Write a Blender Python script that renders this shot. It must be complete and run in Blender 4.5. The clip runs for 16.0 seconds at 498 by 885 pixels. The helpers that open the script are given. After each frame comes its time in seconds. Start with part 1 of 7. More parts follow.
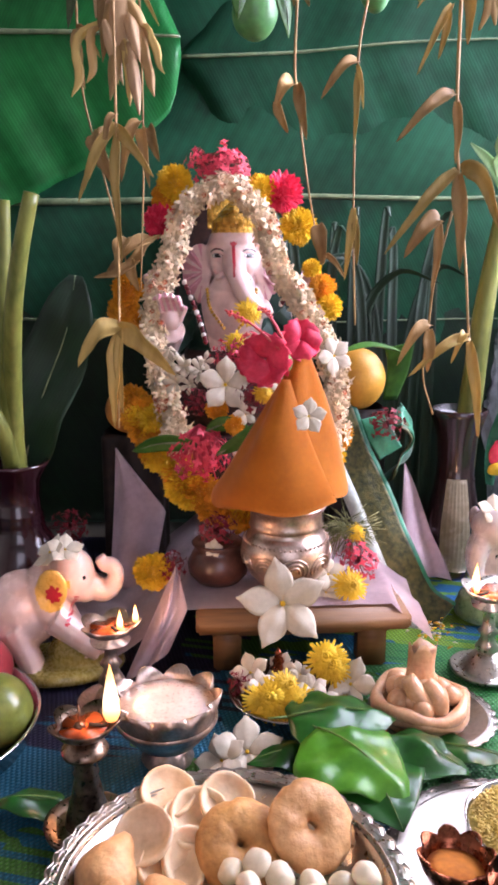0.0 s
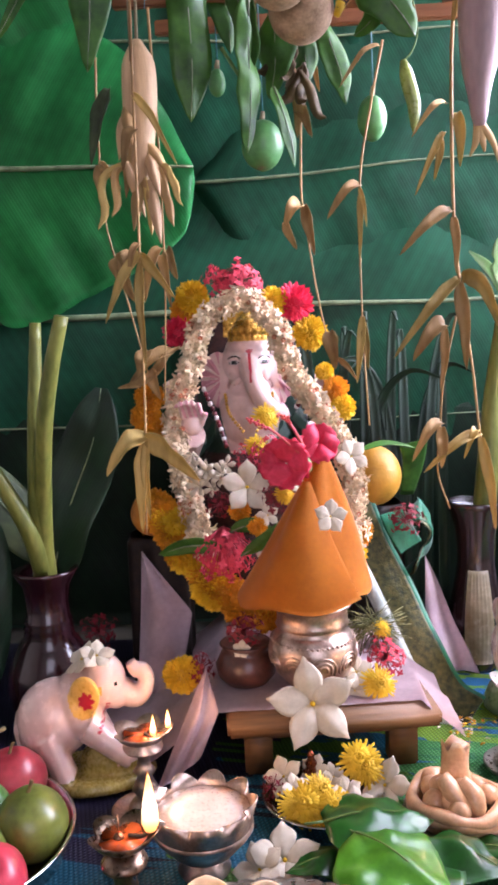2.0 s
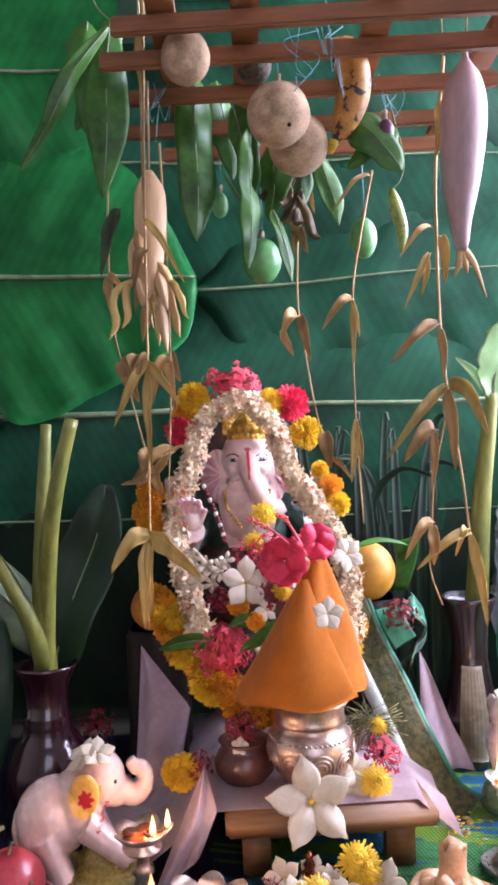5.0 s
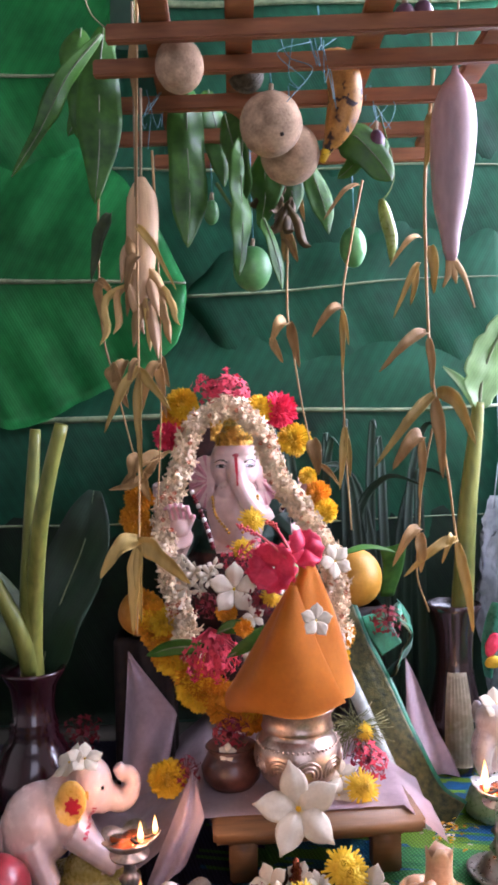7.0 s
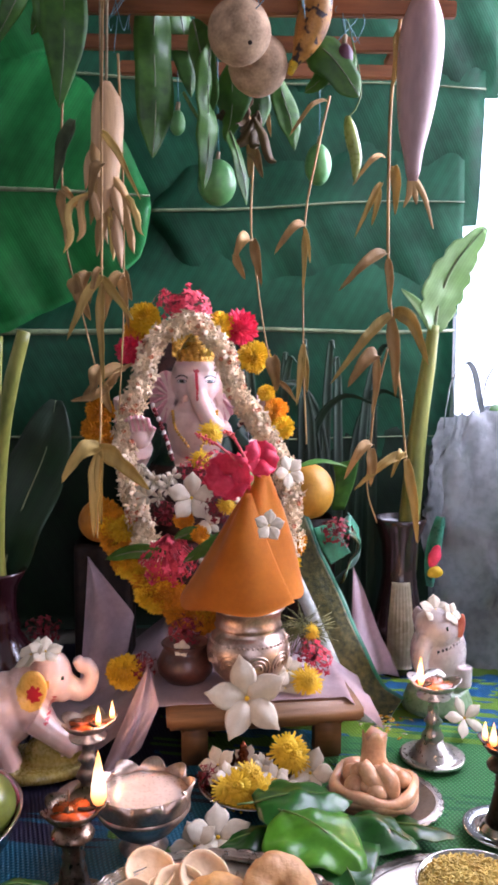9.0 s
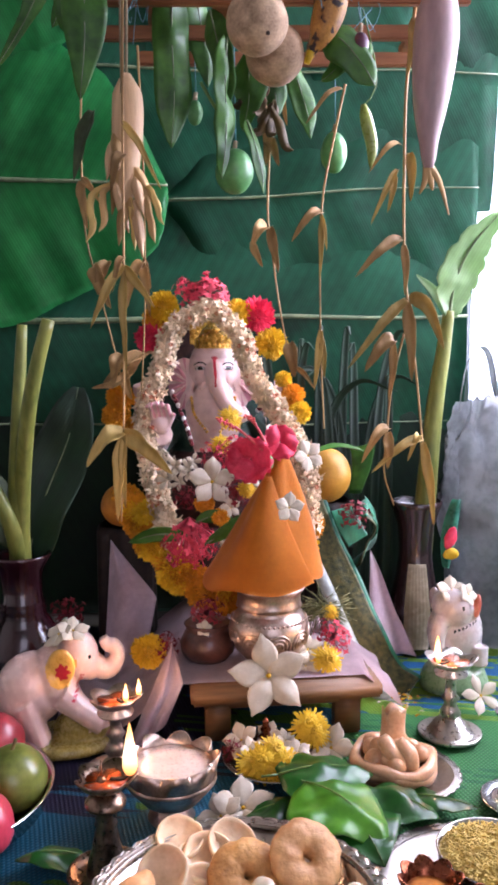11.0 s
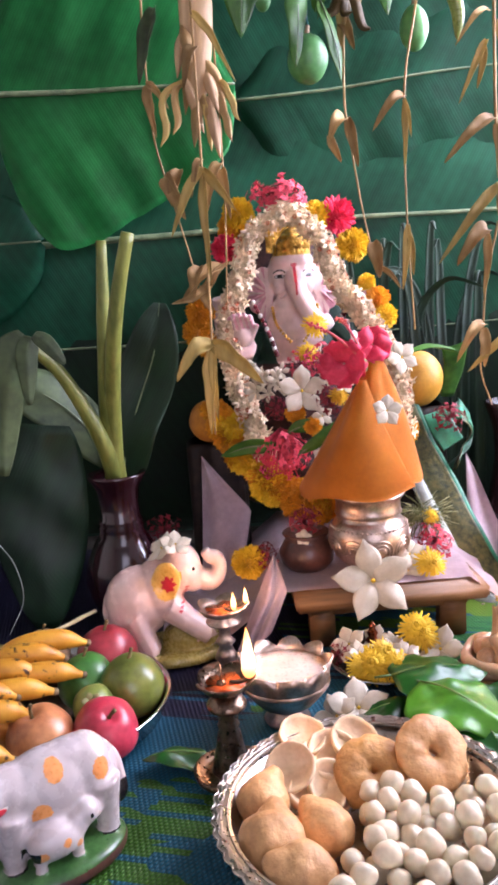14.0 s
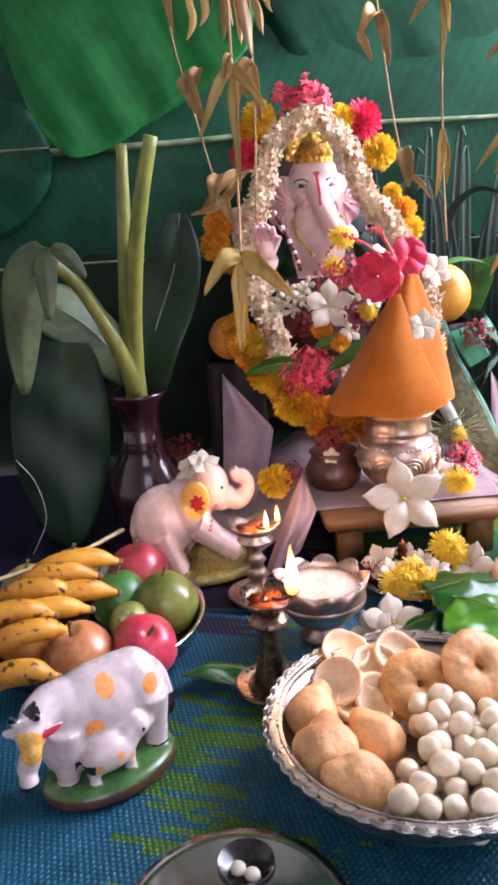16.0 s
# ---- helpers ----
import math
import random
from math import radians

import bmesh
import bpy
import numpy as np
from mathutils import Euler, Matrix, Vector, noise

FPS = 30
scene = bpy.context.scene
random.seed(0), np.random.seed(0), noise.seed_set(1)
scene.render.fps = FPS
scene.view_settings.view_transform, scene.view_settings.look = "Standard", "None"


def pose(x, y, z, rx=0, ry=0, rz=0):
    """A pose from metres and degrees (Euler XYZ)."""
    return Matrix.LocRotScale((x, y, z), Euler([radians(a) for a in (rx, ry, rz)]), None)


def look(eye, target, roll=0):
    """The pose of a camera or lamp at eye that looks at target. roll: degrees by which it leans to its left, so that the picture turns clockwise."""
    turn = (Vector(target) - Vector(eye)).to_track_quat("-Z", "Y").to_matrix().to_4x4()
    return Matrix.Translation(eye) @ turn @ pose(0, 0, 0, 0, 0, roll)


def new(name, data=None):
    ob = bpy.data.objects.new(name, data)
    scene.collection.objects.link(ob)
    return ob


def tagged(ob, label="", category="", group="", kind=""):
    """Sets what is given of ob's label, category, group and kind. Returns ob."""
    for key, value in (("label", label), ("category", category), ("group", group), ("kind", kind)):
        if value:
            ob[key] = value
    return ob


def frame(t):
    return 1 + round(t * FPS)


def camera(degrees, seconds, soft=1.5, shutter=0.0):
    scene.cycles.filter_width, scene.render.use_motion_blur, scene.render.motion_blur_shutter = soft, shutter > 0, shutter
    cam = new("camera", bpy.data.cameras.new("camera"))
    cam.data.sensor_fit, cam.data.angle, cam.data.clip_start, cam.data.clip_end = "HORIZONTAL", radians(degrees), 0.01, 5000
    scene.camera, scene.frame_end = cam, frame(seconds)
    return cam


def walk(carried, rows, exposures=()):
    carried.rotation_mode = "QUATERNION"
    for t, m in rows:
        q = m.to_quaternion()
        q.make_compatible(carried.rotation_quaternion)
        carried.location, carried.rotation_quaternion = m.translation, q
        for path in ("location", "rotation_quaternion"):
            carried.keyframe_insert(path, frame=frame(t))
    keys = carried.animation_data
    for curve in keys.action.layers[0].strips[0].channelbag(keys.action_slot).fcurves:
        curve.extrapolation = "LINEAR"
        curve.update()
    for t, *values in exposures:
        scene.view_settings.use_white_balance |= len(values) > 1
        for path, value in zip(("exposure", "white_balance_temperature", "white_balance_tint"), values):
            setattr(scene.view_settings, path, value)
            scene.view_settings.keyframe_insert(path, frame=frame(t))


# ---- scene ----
cam = camera(35.4, 16.0, soft=3.3)
METRES, EYE, TILT, LEAN, TURN = 0.38, 0.518, -13.0, 0.0, 0.0
ROWS = [
    (0.0, 0.0, 0.0, 0.0, 0.0, 0.0, -0.0),
    (0.5, -0.0057, -0.0218, 0.0092, -0.02, 0.41, 0.32),
    (1.0, -0.0149, -0.0616, 0.0251, 0.27, 3.6, 1.52),
    (1.5, -0.0186, -0.0849, 0.0311, 0.84, 5.83, 2.0),
    (2.0, -0.0274, -0.1001, 0.0352, 1.13, 6.67, 2.02),
    (2.5, -0.0259, -0.1341, 0.0435, 1.1, 7.59, 1.95),
    (3.0, -0.034, -0.164, 0.0539, 0.89, 9.36, 1.86),
    (3.5, -0.0471, -0.1981, 0.0658, 0.69, 10.9, 1.82),
    (4.0, -0.0538, -0.2126, 0.0677, 0.67, 11.76, 1.79),
    (6.5, -0.053, -0.259, 0.0693, -0.32, 13.46, 1.72),
    (7.0, -0.0764, -0.2488, 0.0713, -0.82, 13.18, 1.59),
    (7.5, -0.094, -0.2418, 0.0666, -1.9, 11.99, 1.21),
    (8.0, -0.0916, -0.2769, 0.0456, -3.0, 10.25, 0.83),
    (8.5, -0.0686, -0.3017, 0.0068, -3.89, 8.74, 0.62),
    (11.0, -0.1087, -0.3806, -0.0326, -3.04, 7.15, 0.9),
    (11.5, -0.1145, -0.3931, -0.0351, -2.21, 7.25, 1.22),
    (12.0, -0.0986, -0.4112, -0.0731, -0.96, 6.68, 1.93),
    (12.5, -0.0783, -0.3998, -0.1026, 0.31, 5.06, 2.9),
    (13.0, -0.091, -0.3923, -0.1076, 0.8, 4.11, 3.37),
    (13.5, -0.1445, -0.3763, -0.0938, 1.15, 3.33, 3.59),
    (14.0, -0.2126, -0.3117, -0.0787, 1.95, 1.71, 3.7),
    (14.5, -0.2828, -0.2438, -0.0756, 2.44, -0.42, 3.65),
    (15.0, -0.3123, -0.2184, -0.0923, 2.01, -2.41, 3.72),
    (15.5, -0.3356, -0.2237, -0.0977, 1.29, -3.79, 3.82),
    (16.0, -0.3619, -0.2549, -0.0862, 1.1, -4.06, 3.79),
]
walk(cam, [(t, pose(0, 0, EYE, TILT, LEAN, TURN) @ pose(METRES * x, METRES * y, METRES * z, 90 + pitch, roll, yaw)) for t, x, y, z, yaw, pitch, roll in ROWS],
     exposures=[(t, e - 0.29, k, 29.0) for t, e, k in ((0.0, 0.02, 5850), (4.0, 0.12, 5700), (6.5, -0.02, 5600), (8.5, -0.27, 5750), (11.0, -0.12, 5750), (12.5, 0.0, 5750), (14.5, 0.28, 5800), (16.0, 0.3, 5800))])

# ---- daylight, room light, exposure ----
world = bpy.data.worlds.new("sky")
scene.world = world
world.use_nodes = True
wn = world.node_tree.nodes
sky = wn.new("ShaderNodeTexSky")
sky.sky_type, sky.sun_disc = "NISHITA", False
sky.sun_elevation, sky.sun_rotation = radians(38), radians(60)
world.node_tree.links.new(sky.outputs[0], wn["Background"].inputs[0])
wn["Background"].inputs[1].default_value = 0.12


def lamp(name, kind, m, energy, colour, size=0.1, size_y=None, spread=180):
    d = bpy.data.lights.new(name, kind)
    d.energy, d.color = energy, colour
    if kind == "AREA":
        d.shape, d.size, d.size_y, d.spread = "RECTANGLE", size, size_y or size, radians(spread)
    elif kind == "SUN":
        d.angle = radians(size)
    else:
        d.shadow_soft_size = size
    o = new(name, d)
    o.matrix_world = m
    return o


# the back window, an added side light, and the wide doorway of the room behind the camera
lamp("window_light", "AREA", look((0.88, 1.51, 1.15), (0.22, 0.78, 0.30)), 34, (0.93, 0.97, 1.0), 0.7, 1.2)
# added from an unseen side opening to brighten the right-hand leaves
lamp("side_fill_light", "AREA", look((1.39, 1.08, 1.30), (0.1, 1.42, 0.9)), 42, (0.97, 0.98, 1.0), 0.82, 1.4, 100)
lamp("doorway_light", "AREA", look((0.55, -2.28, 1.1), (0.0, 1.0, 0.45)), 29, (1.0, 0.94, 0.91), 1.4, 2.0)

# ---- mesh helpers ----
def lin(h, k=1.0):
    c = [int(h[i:i + 2], 16) / 255 for i in (0, 2, 4)]
    return [min(1.0, k * (v / 12.92 if v <= 0.04045 else ((v + 0.055) / 1.055) ** 2.4)) for v in c] + [1.0]


def smooth_path(pts, n=24):
    """Catmull-Rom through the points."""
    p = [Vector(q) for q in pts]
    p = [2 * p[0] - p[1]] + p + [2 * p[-1] - p[-2]]
    out, m = [], len(p) - 3
    for k in range(n + 1):
        s = k / n * m
        i = min(int(s), m - 1)
        f = s - i
        a, b, c, d = p[i:i + 4]
        out.append(0.5 * (2 * b + (c - a) * f + (2 * a - 5 * b + 4 * c - d) * f * f + (3 * b - a - 3 * c + d) * f ** 3))
    return out


def lathe(profile, seg=40, lobes=0):
    """Turn (radius, height[, weight of the lobes]) about z."""
    bm = bmesh.new()
    rings = []
    for q in profile:
        r, z, w = (*q, 0)[:3]
        if r < 1e-6:
            rings.append([bm.verts.new((0, 0, z))])
            continue
        ring = []
        for i in range(seg):
            a = 2 * math.pi * i / seg
            k = r + w * (abs(math.cos(lobes * a / 2)) - 0.5 if lobes else 0)
            ring.append(bm.verts.new((k * math.cos(a), k * math.sin(a), z + (0.6 * w * (abs(math.cos(lobes * a / 2)) - 0.5) if lobes else 0))))
        rings.append(ring)
    for a, b in zip(rings, rings[1:]):
        for i in range(seg):
            j = (i + 1) % seg
            if len(a) == 1 and len(b) == 1:
                continue
            if len(a) == 1:
                bm.faces.new((a[0], b[j], b[i])[::-1])
            elif len(b) == 1:
                bm.faces.new((a[i], a[j], b[0]))
            else:
                bm.faces.new((a[i], a[j], b[j], b[i]))
    return bm


def tube(pts, rad, seg=8, flat=1.0):
    bm = bmesh.new()
    pts = [Vector(p) for p in pts]
    n = len(pts)
    rad = [rad] * n if not hasattr(rad, "__len__") else rad
    t0 = (pts[1] - pts[0]).normalized()
    side = t0.orthogonal().normalized()
    rings = []
    for i in range(n):
        t = (pts[min(i + 1, n - 1)] - pts[max(i - 1, 0)]).normalized()
        side = (side - t * side.dot(t)).normalized()
        up = t.cross(side)
        rings.append([bm.verts.new(pts[i] + rad[i] * (math.cos(2 * math.pi * k / seg) * side + flat * math.sin(2 * math.pi * k / seg) * up)) for k in range(seg)])
    for a, b in zip(rings, rings[1:]):
        for k in range(seg):
            bm.faces.new((a[k], a[(k + 1) % seg], b[(k + 1) % seg], b[k]))
    bm.faces.new(rings[0][::-1])
    bm.faces.new(rings[-1])
    return bm


def blade(path, width, side=(1, 0, 0), fold=0.0, nv=4, wave=0.0, thick=0.0006, seed=0, freq=25.0):
    """A leaf, petal, husk or cloth strip along a path: width(u) is its half width, fold lifts the two halves."""
    bm = bmesh.new()
    path = [Vector(p) for p in path]
    n = len(path)
    side = Vector(side).normalized()
    rows = []
    off = Vector((seed * 7.3, seed * 3.1, 0))
    for i, p in enumerate(path):
        t = (path[min(i + 1, n - 1)] - path[max(i - 1, 0)]).normalized()
        side = (side - t * side.dot(t)).normalized()
        nor = side.cross(t)
        w = max(width(i / (n - 1)), 1e-5)
        row = []
        for k in range(-nv, nv + 1):
            v = k / nv
            q = p + side * v * w * math.cos(fold) + nor * abs(v) * w * math.sin(fold)
            if wave:
                q = q + nor * wave * noise.noise(Vector(q) * freq + off) * min(1, w * 60)
            row.append(bm.verts.new(q))
        rows.append(row)
    for a, b in zip(rows, rows[1:]):
        for k in range(2 * nv):
            bm.faces.new((a[k], a[k + 1], b[k + 1], b[k]))
    if thick:
        bmesh.ops.recalc_face_normals(bm, faces=bm.faces)
        bmesh.ops.solidify(bm, geom=bm.faces[:], thickness=thick)
    return bm


def sheet(fn, nu, nv, thick=0.001):
    """A surface fn(u, v), u and v from 0 to 1, with thickness."""
    bm = bmesh.new()
    g = [[bm.verts.new(fn(i / nu, j / nv)) for j in range(nv + 1)] for i in range(nu + 1)]
    for i in range(nu):
        for j in range(nv):
            bm.faces.new((g[i][j], g[i + 1][j], g[i + 1][j + 1], g[i][j + 1]))
    if thick:
        bmesh.ops.solidify(bm, geom=bm.faces[:], thickness=thick)
    return bm


def blob(r=(1, 1, 1), at=(0, 0, 0), sub=3, amp=0.0, freq=20.0, seed=0, turn=(0, 0, 0)):
    bm = bmesh.new()
    bmesh.ops.create_icosphere(bm, subdivisions=sub, radius=1)
    off = Vector((seed * 5.7, seed * 2.3, seed * 9.1))
    rot = Euler([radians(a) for a in turn]).to_matrix()
    for v in bm.verts:
        q = Vector([a * b for a, b in zip(v.co, r)])
        if amp:
            q = q + v.co * amp * noise.noise(q * freq + off)
        v.co = rot @ q + Vector(at)
    return bm


def box(sx, sy, sz, at=(0, 0, 0), bevel=0.0, seg=2):
    bm = bmesh.new()
    bmesh.ops.create_cube(bm, size=1)
    for v in bm.verts:
        v.co = Vector((v.co.x * sx, v.co.y * sy, v.co.z * sz)) + Vector(at)
    if bevel:
        bmesh.ops.bevel(bm, geom=bm.edges[:], offset=bevel, segments=seg, affect="EDGES")
    return bm


def joined(bms):
    out = bmesh.new()
    for b in bms:
        me = bpy.data.meshes.new("joined")
        b.to_mesh(me)
        b.free()
        out.from_mesh(me)
        bpy.data.meshes.remove(me)
    return out


def turned(bm, m):
    bm.transform(m)
    return bm


def mesh_of(bm, material, name="mesh", flat=False):
    me = bpy.data.meshes.new(name)
    bmesh.ops.recalc_face_normals(bm, faces=bm.faces)
    bm.to_mesh(me)
    bm.free()
    me.materials.append(material)
    if not flat:
        me.polygons.foreach_set("use_smooth", [True] * len(me.polygons))
    return me


def part(name, bm, material, parent, label="", m=None, flat=False):
    """One mesh under a thing or a part; bm may be a mesh that is shared."""
    me = bm if isinstance(bm, bpy.types.Mesh) else mesh_of(bm, material, name, flat)
    o = new(name, me)
    o.parent = parent
    if m is not None:
        o.matrix_basis = m
    return tagged(o, label)


def thing(name, at, label, category, group="", kind="", turn=0.0):
    o = new(name)
    o.empty_display_size = 0.02
    o.matrix_basis = pose(*at, 0, 0, turn)
    return tagged(o, label, category, group, kind)


def single(name, bm, material, at, label, category, group="", kind="", turn=0.0, flat=False):
    o = new(name, mesh_of(bm, material, name, flat))
    o.matrix_basis = pose(*at, 0, 0, turn)
    return tagged(o, label, category, group, kind)


def sculpted(name, bms, voxel, paint, materials, rounds=4):
    """Fuse solids into one skin, smooth it, and give each face the material that paint(centre) names."""
    tmp = new("tmp", mesh_of(joined(bms), materials[0], "tmp"))
    r = tmp.modifiers.new("fuse", "REMESH")
    r.mode, r.voxel_size = "VOXEL", voxel
    s = tmp.modifiers.new("soft", "SMOOTH")
    s.iterations, s.factor = rounds, 0.5
    deps = bpy.context.evaluated_depsgraph_get()
    me = bpy.data.meshes.new_from_object(tmp.evaluated_get(deps))
    bpy.data.objects.remove(tmp)
    me.name = name
    me.materials.clear()
    for m in materials:
        me.materials.append(m)
    for p in me.polygons:
        p.use_smooth = True
        p.material_index = paint(p.center)
    return me


# ---- materials ----
def mat(name, col, col2=None, rough=0.5, metal=0.0, var=0.25, scale=30.0, bump=0.15, bscale=150.0, sss=0.0, sss_r=0.01,
        trans=0.0, coat=0.0, sheen=0.0, rand=0.0, spec=0.5, stretch=(1, 1, 1), rvar=0.12, dist=0.002):
    """Surface with colour variation at two scales, uneven gloss and fine relief; trans lets light through thin leaves."""
    m = bpy.data.materials.new(name)
    m.use_nodes = True
    nt = m.node_tree
    n, l = nt.nodes, nt.links
    b = n["Principled BSDF"]
    tc, mp = n.new("ShaderNodeTexCoord"), n.new("ShaderNodeMapping")
    mp.inputs["Scale"].default_value = stretch
    l.new(tc.outputs["Object"], mp.inputs[0])
    if rand:
        oi = n.new("ShaderNodeObjectInfo")
        sh = n.new("ShaderNodeVectorMath")
        sh.operation = "MULTIPLY_ADD"
        l.new(oi.outputs["Random"], sh.inputs[0])
        sh.inputs[1].default_value = (3.1, 7.7, 1.9)
        l.new(tc.outputs["Object"], sh.inputs[2])
        l.new(sh.outputs[0], mp.inputs[0])
    big, small, rel = (n.new("ShaderNodeTexNoise") for _ in range(3))
    for tex, s, d in ((big, scale, 3), (small, scale * 7, 4), (rel, bscale, 5)):
        tex.inputs["Scale"].default_value = s
        tex.inputs["Detail"].default_value = d
        l.new(mp.outputs[0], tex.inputs["Vector"])
    add = n.new("ShaderNodeMath")
    add.operation = "MULTIPLY_ADD"
    l.new(small.outputs[0], add.inputs[0])
    add.inputs[1].default_value = 0.45
    l.new(big.outputs[0], add.inputs[2])
    ramp = n.new("ShaderNodeValToRGB")
    ramp.color_ramp.elements[0].position, ramp.color_ramp.elements[1].position = 0.5, 0.95
    c1, c2 = lin(col), lin(col2 or col)
    ramp.color_ramp.elements[0].color = [v * (1 - var) for v in c1[:3]] + [1]
    ramp.color_ramp.elements[1].color = [min(1, v * (1 + var * 0.6)) for v in c2[:3]] + [1]
    l.new(add.outputs[0], ramp.inputs[0])
    out = ramp.outputs[0]
    if rand:
        hsv = n.new("ShaderNodeHueSaturation")
        mr = n.new("ShaderNodeMapRange")
        mr.inputs[3].default_value, mr.inputs[4].default_value = 1 - rand, 1 + rand * 0.7
        l.new(oi.outputs["Random"], mr.inputs[0])
        l.new(mr.outputs[0], hsv.inputs["Value"])
        l.new(out, hsv.inputs["Color"])
        out = hsv.outputs[0]
    l.new(out, b.inputs["Base Color"])
    rr = n.new("ShaderNodeMapRange")
    rr.inputs[3].default_value, rr.inputs[4].default_value = max(0.02, rough - rvar), min(1, rough + rvar)
    l.new(small.outputs[0], rr.inputs[0])
    l.new(rr.outputs[0], b.inputs["Roughness"])
    b.inputs["Metallic"].default_value = metal
    b.inputs["Specular IOR Level"].default_value = spec
    b.inputs["Coat Weight"].default_value = coat
    b.inputs["Coat Roughness"].default_value = 0.12
    b.inputs["Sheen Weight"].default_value = sheen
    if sss:
        b.inputs["Subsurface Weight"].default_value = sss
        b.inputs["Subsurface Radius"].default_value = (1.0, 0.6, 0.4)
        b.inputs["Subsurface Scale"].default_value = sss_r
    if bump:
        bp = n.new("ShaderNodeBump")
        bp.inputs["Strength"].default_value, bp.inputs["Distance"].default_value = bump, dist
        l.new(rel.outputs[0], bp.inputs["Height"])
        l.new(bp.outputs[0], b.inputs["Normal"])
    if trans:
        t, mx = n.new("ShaderNodeBsdfTranslucent"), n.new("ShaderNodeMixShader")
        l.new(out, t.inputs[0])
        mx.inputs[0].default_value = trans
        l.new(b.outputs[0], mx.inputs[1])
        l.new(t.outputs[0], mx.inputs[2])
        l.new(mx.outputs[0], n["Material Output"].inputs[0])
    return m


def banana_leaf_material(name, col, col2, trans=0.2, rough=0.38):
    """Green blade with fine side veins that run off the midrib (which lies along x)."""
    m = mat(name, col, col2, rough=rough, var=0.4, scale=4, bump=0.0, trans=trans, rvar=0.1)
    nt = m.node_tree
    n, l = nt.nodes, nt.links
    tc, sp = n.new("ShaderNodeTexCoord"), n.new("ShaderNodeSeparateXYZ")
    l.new(tc.outputs["Object"], sp.inputs[0])
    ab, ma = n.new("ShaderNodeMath"), n.new("ShaderNodeMath")
    ab.operation, ma.operation = "ABSOLUTE", "MULTIPLY_ADD"
    l.new(sp.outputs[2], ab.inputs[0])
    l.new(ab.outputs[0], ma.inputs[0])
    ma.inputs[1].default_value = -0.55
    l.new(sp.outputs[0], ma.inputs[2])
    cb = n.new("ShaderNodeCombineXYZ")
    l.new(ma.outputs[0], cb.inputs[0])
    h = None
    for s, k in ((55, 1.0), (14, 0.8)):
        w = n.new("ShaderNodeTexWave")
        w.inputs["Scale"].default_value, w.inputs["Distortion"].default_value = s, 1.2
        w.inputs["Detail Scale"].default_value = 0.3
        l.new(cb.outputs[0], w.inputs[0])
        a = n.new("ShaderNodeMath")
        a.operation = "MULTIPLY_ADD"
        l.new(w.outputs["Fac"], a.inputs[0])
        a.inputs[1].default_value = k
        if h:
            l.new(h, a.inputs[2])
        else:
            a.inputs[2].default_value = 0
        h = a.outputs[0]
    b = n["Principled BSDF"]
    bp = n.new("ShaderNodeBump")
    bp.inputs["Strength"].default_value, bp.inputs["Distance"].default_value = 0.13, 0.001
    l.new(h, bp.inputs["Height"])
    l.new(bp.outputs[0], b.inputs["Normal"])
    # veins slightly paler
    mx = n.new("ShaderNodeMix")
    mx.data_type, mx.blend_type = "RGBA", "MULTIPLY"
    src = b.inputs["Base Color"].links[0].from_socket
    rp = n.new("ShaderNodeMapRange")
    rp.inputs[2].default_value, rp.inputs[3].default_value, rp.inputs[4].default_value = 1.8, 0.80, 1.10
    l.new(h, rp.inputs[0])
    l.new(src, mx.inputs[6])
    l.new(rp.outputs[0], mx.inputs[7])
    mx.inputs[0].default_value = 1.0
    l.new(mx.outputs[2], b.inputs["Base Color"])
    return m


def glow(name, col, strength):
    m = bpy.data.materials.new(name)
    m.use_nodes = True
    b = m.node_tree.nodes["Principled BSDF"]
    b.inputs["Base Color"].default_value = lin(col)
    b.inputs["Emission Color"].default_value = lin(col)
    b.inputs["Emission Strength"].default_value = strength
    return m


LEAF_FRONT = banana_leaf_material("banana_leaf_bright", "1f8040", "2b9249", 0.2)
# a little of the window haze's teal is mixed into this green
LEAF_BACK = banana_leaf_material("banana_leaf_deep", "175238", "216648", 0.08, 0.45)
# dark leaf green taken near black for the shade in the low corners
LEAF_SHADED = banana_leaf_material("banana_leaf_shaded", "0d2618", "16361f", 0.1, 0.58)
LEAF_PALE = banana_leaf_material("banana_leaf_pale", "93b87e", "aecb98", 0.45)
LEAF_DRY = mat("wilted_leaf", "36442e", "54643f", rough=0.6, trans=0.15, scale=12)
MIDRIB = mat("midrib", "5c6e50", "7c8a66", rough=0.45, scale=30)
STALK = mat("banana_stalk", "5f6a2a", "868840", rough=0.4, scale=18, stretch=(1, 1, 0.3), sss=0.1)
MANGO_LEAF = mat("mango_leaf", "2a5c1c", "487a26", rough=0.5, trans=0.22, scale=14, coat=0.05)
BETEL_LIGHT = mat("young_betel_leaf", "357a14", "559420", rough=0.36, trans=0.2, scale=16, bump=0.15, bscale=60, coat=0.25)
BETEL = mat("betel_leaf", "0c3c10", "1f5e19", rough=0.34, trans=0.15, scale=16, bump=0.18, bscale=60, coat=0.25)
HUSK = mat("dry_husk", "9c7848", "c8a46c", rough=0.6, trans=0.2, scale=14, stretch=(1, 1, 0.25), rand=0.25)
HUSK_YELLOW = mat("dry_husk_yellow", "b0924c", "d6b86c", rough=0.55, trans=0.2, scale=14, stretch=(1, 1, 0.25), rand=0.2)
CORN_HUSK = mat("corn_husk", "b08c66", "cdaa80", rough=0.6, scale=20, stretch=(1, 1, 0.15), bump=0.3)
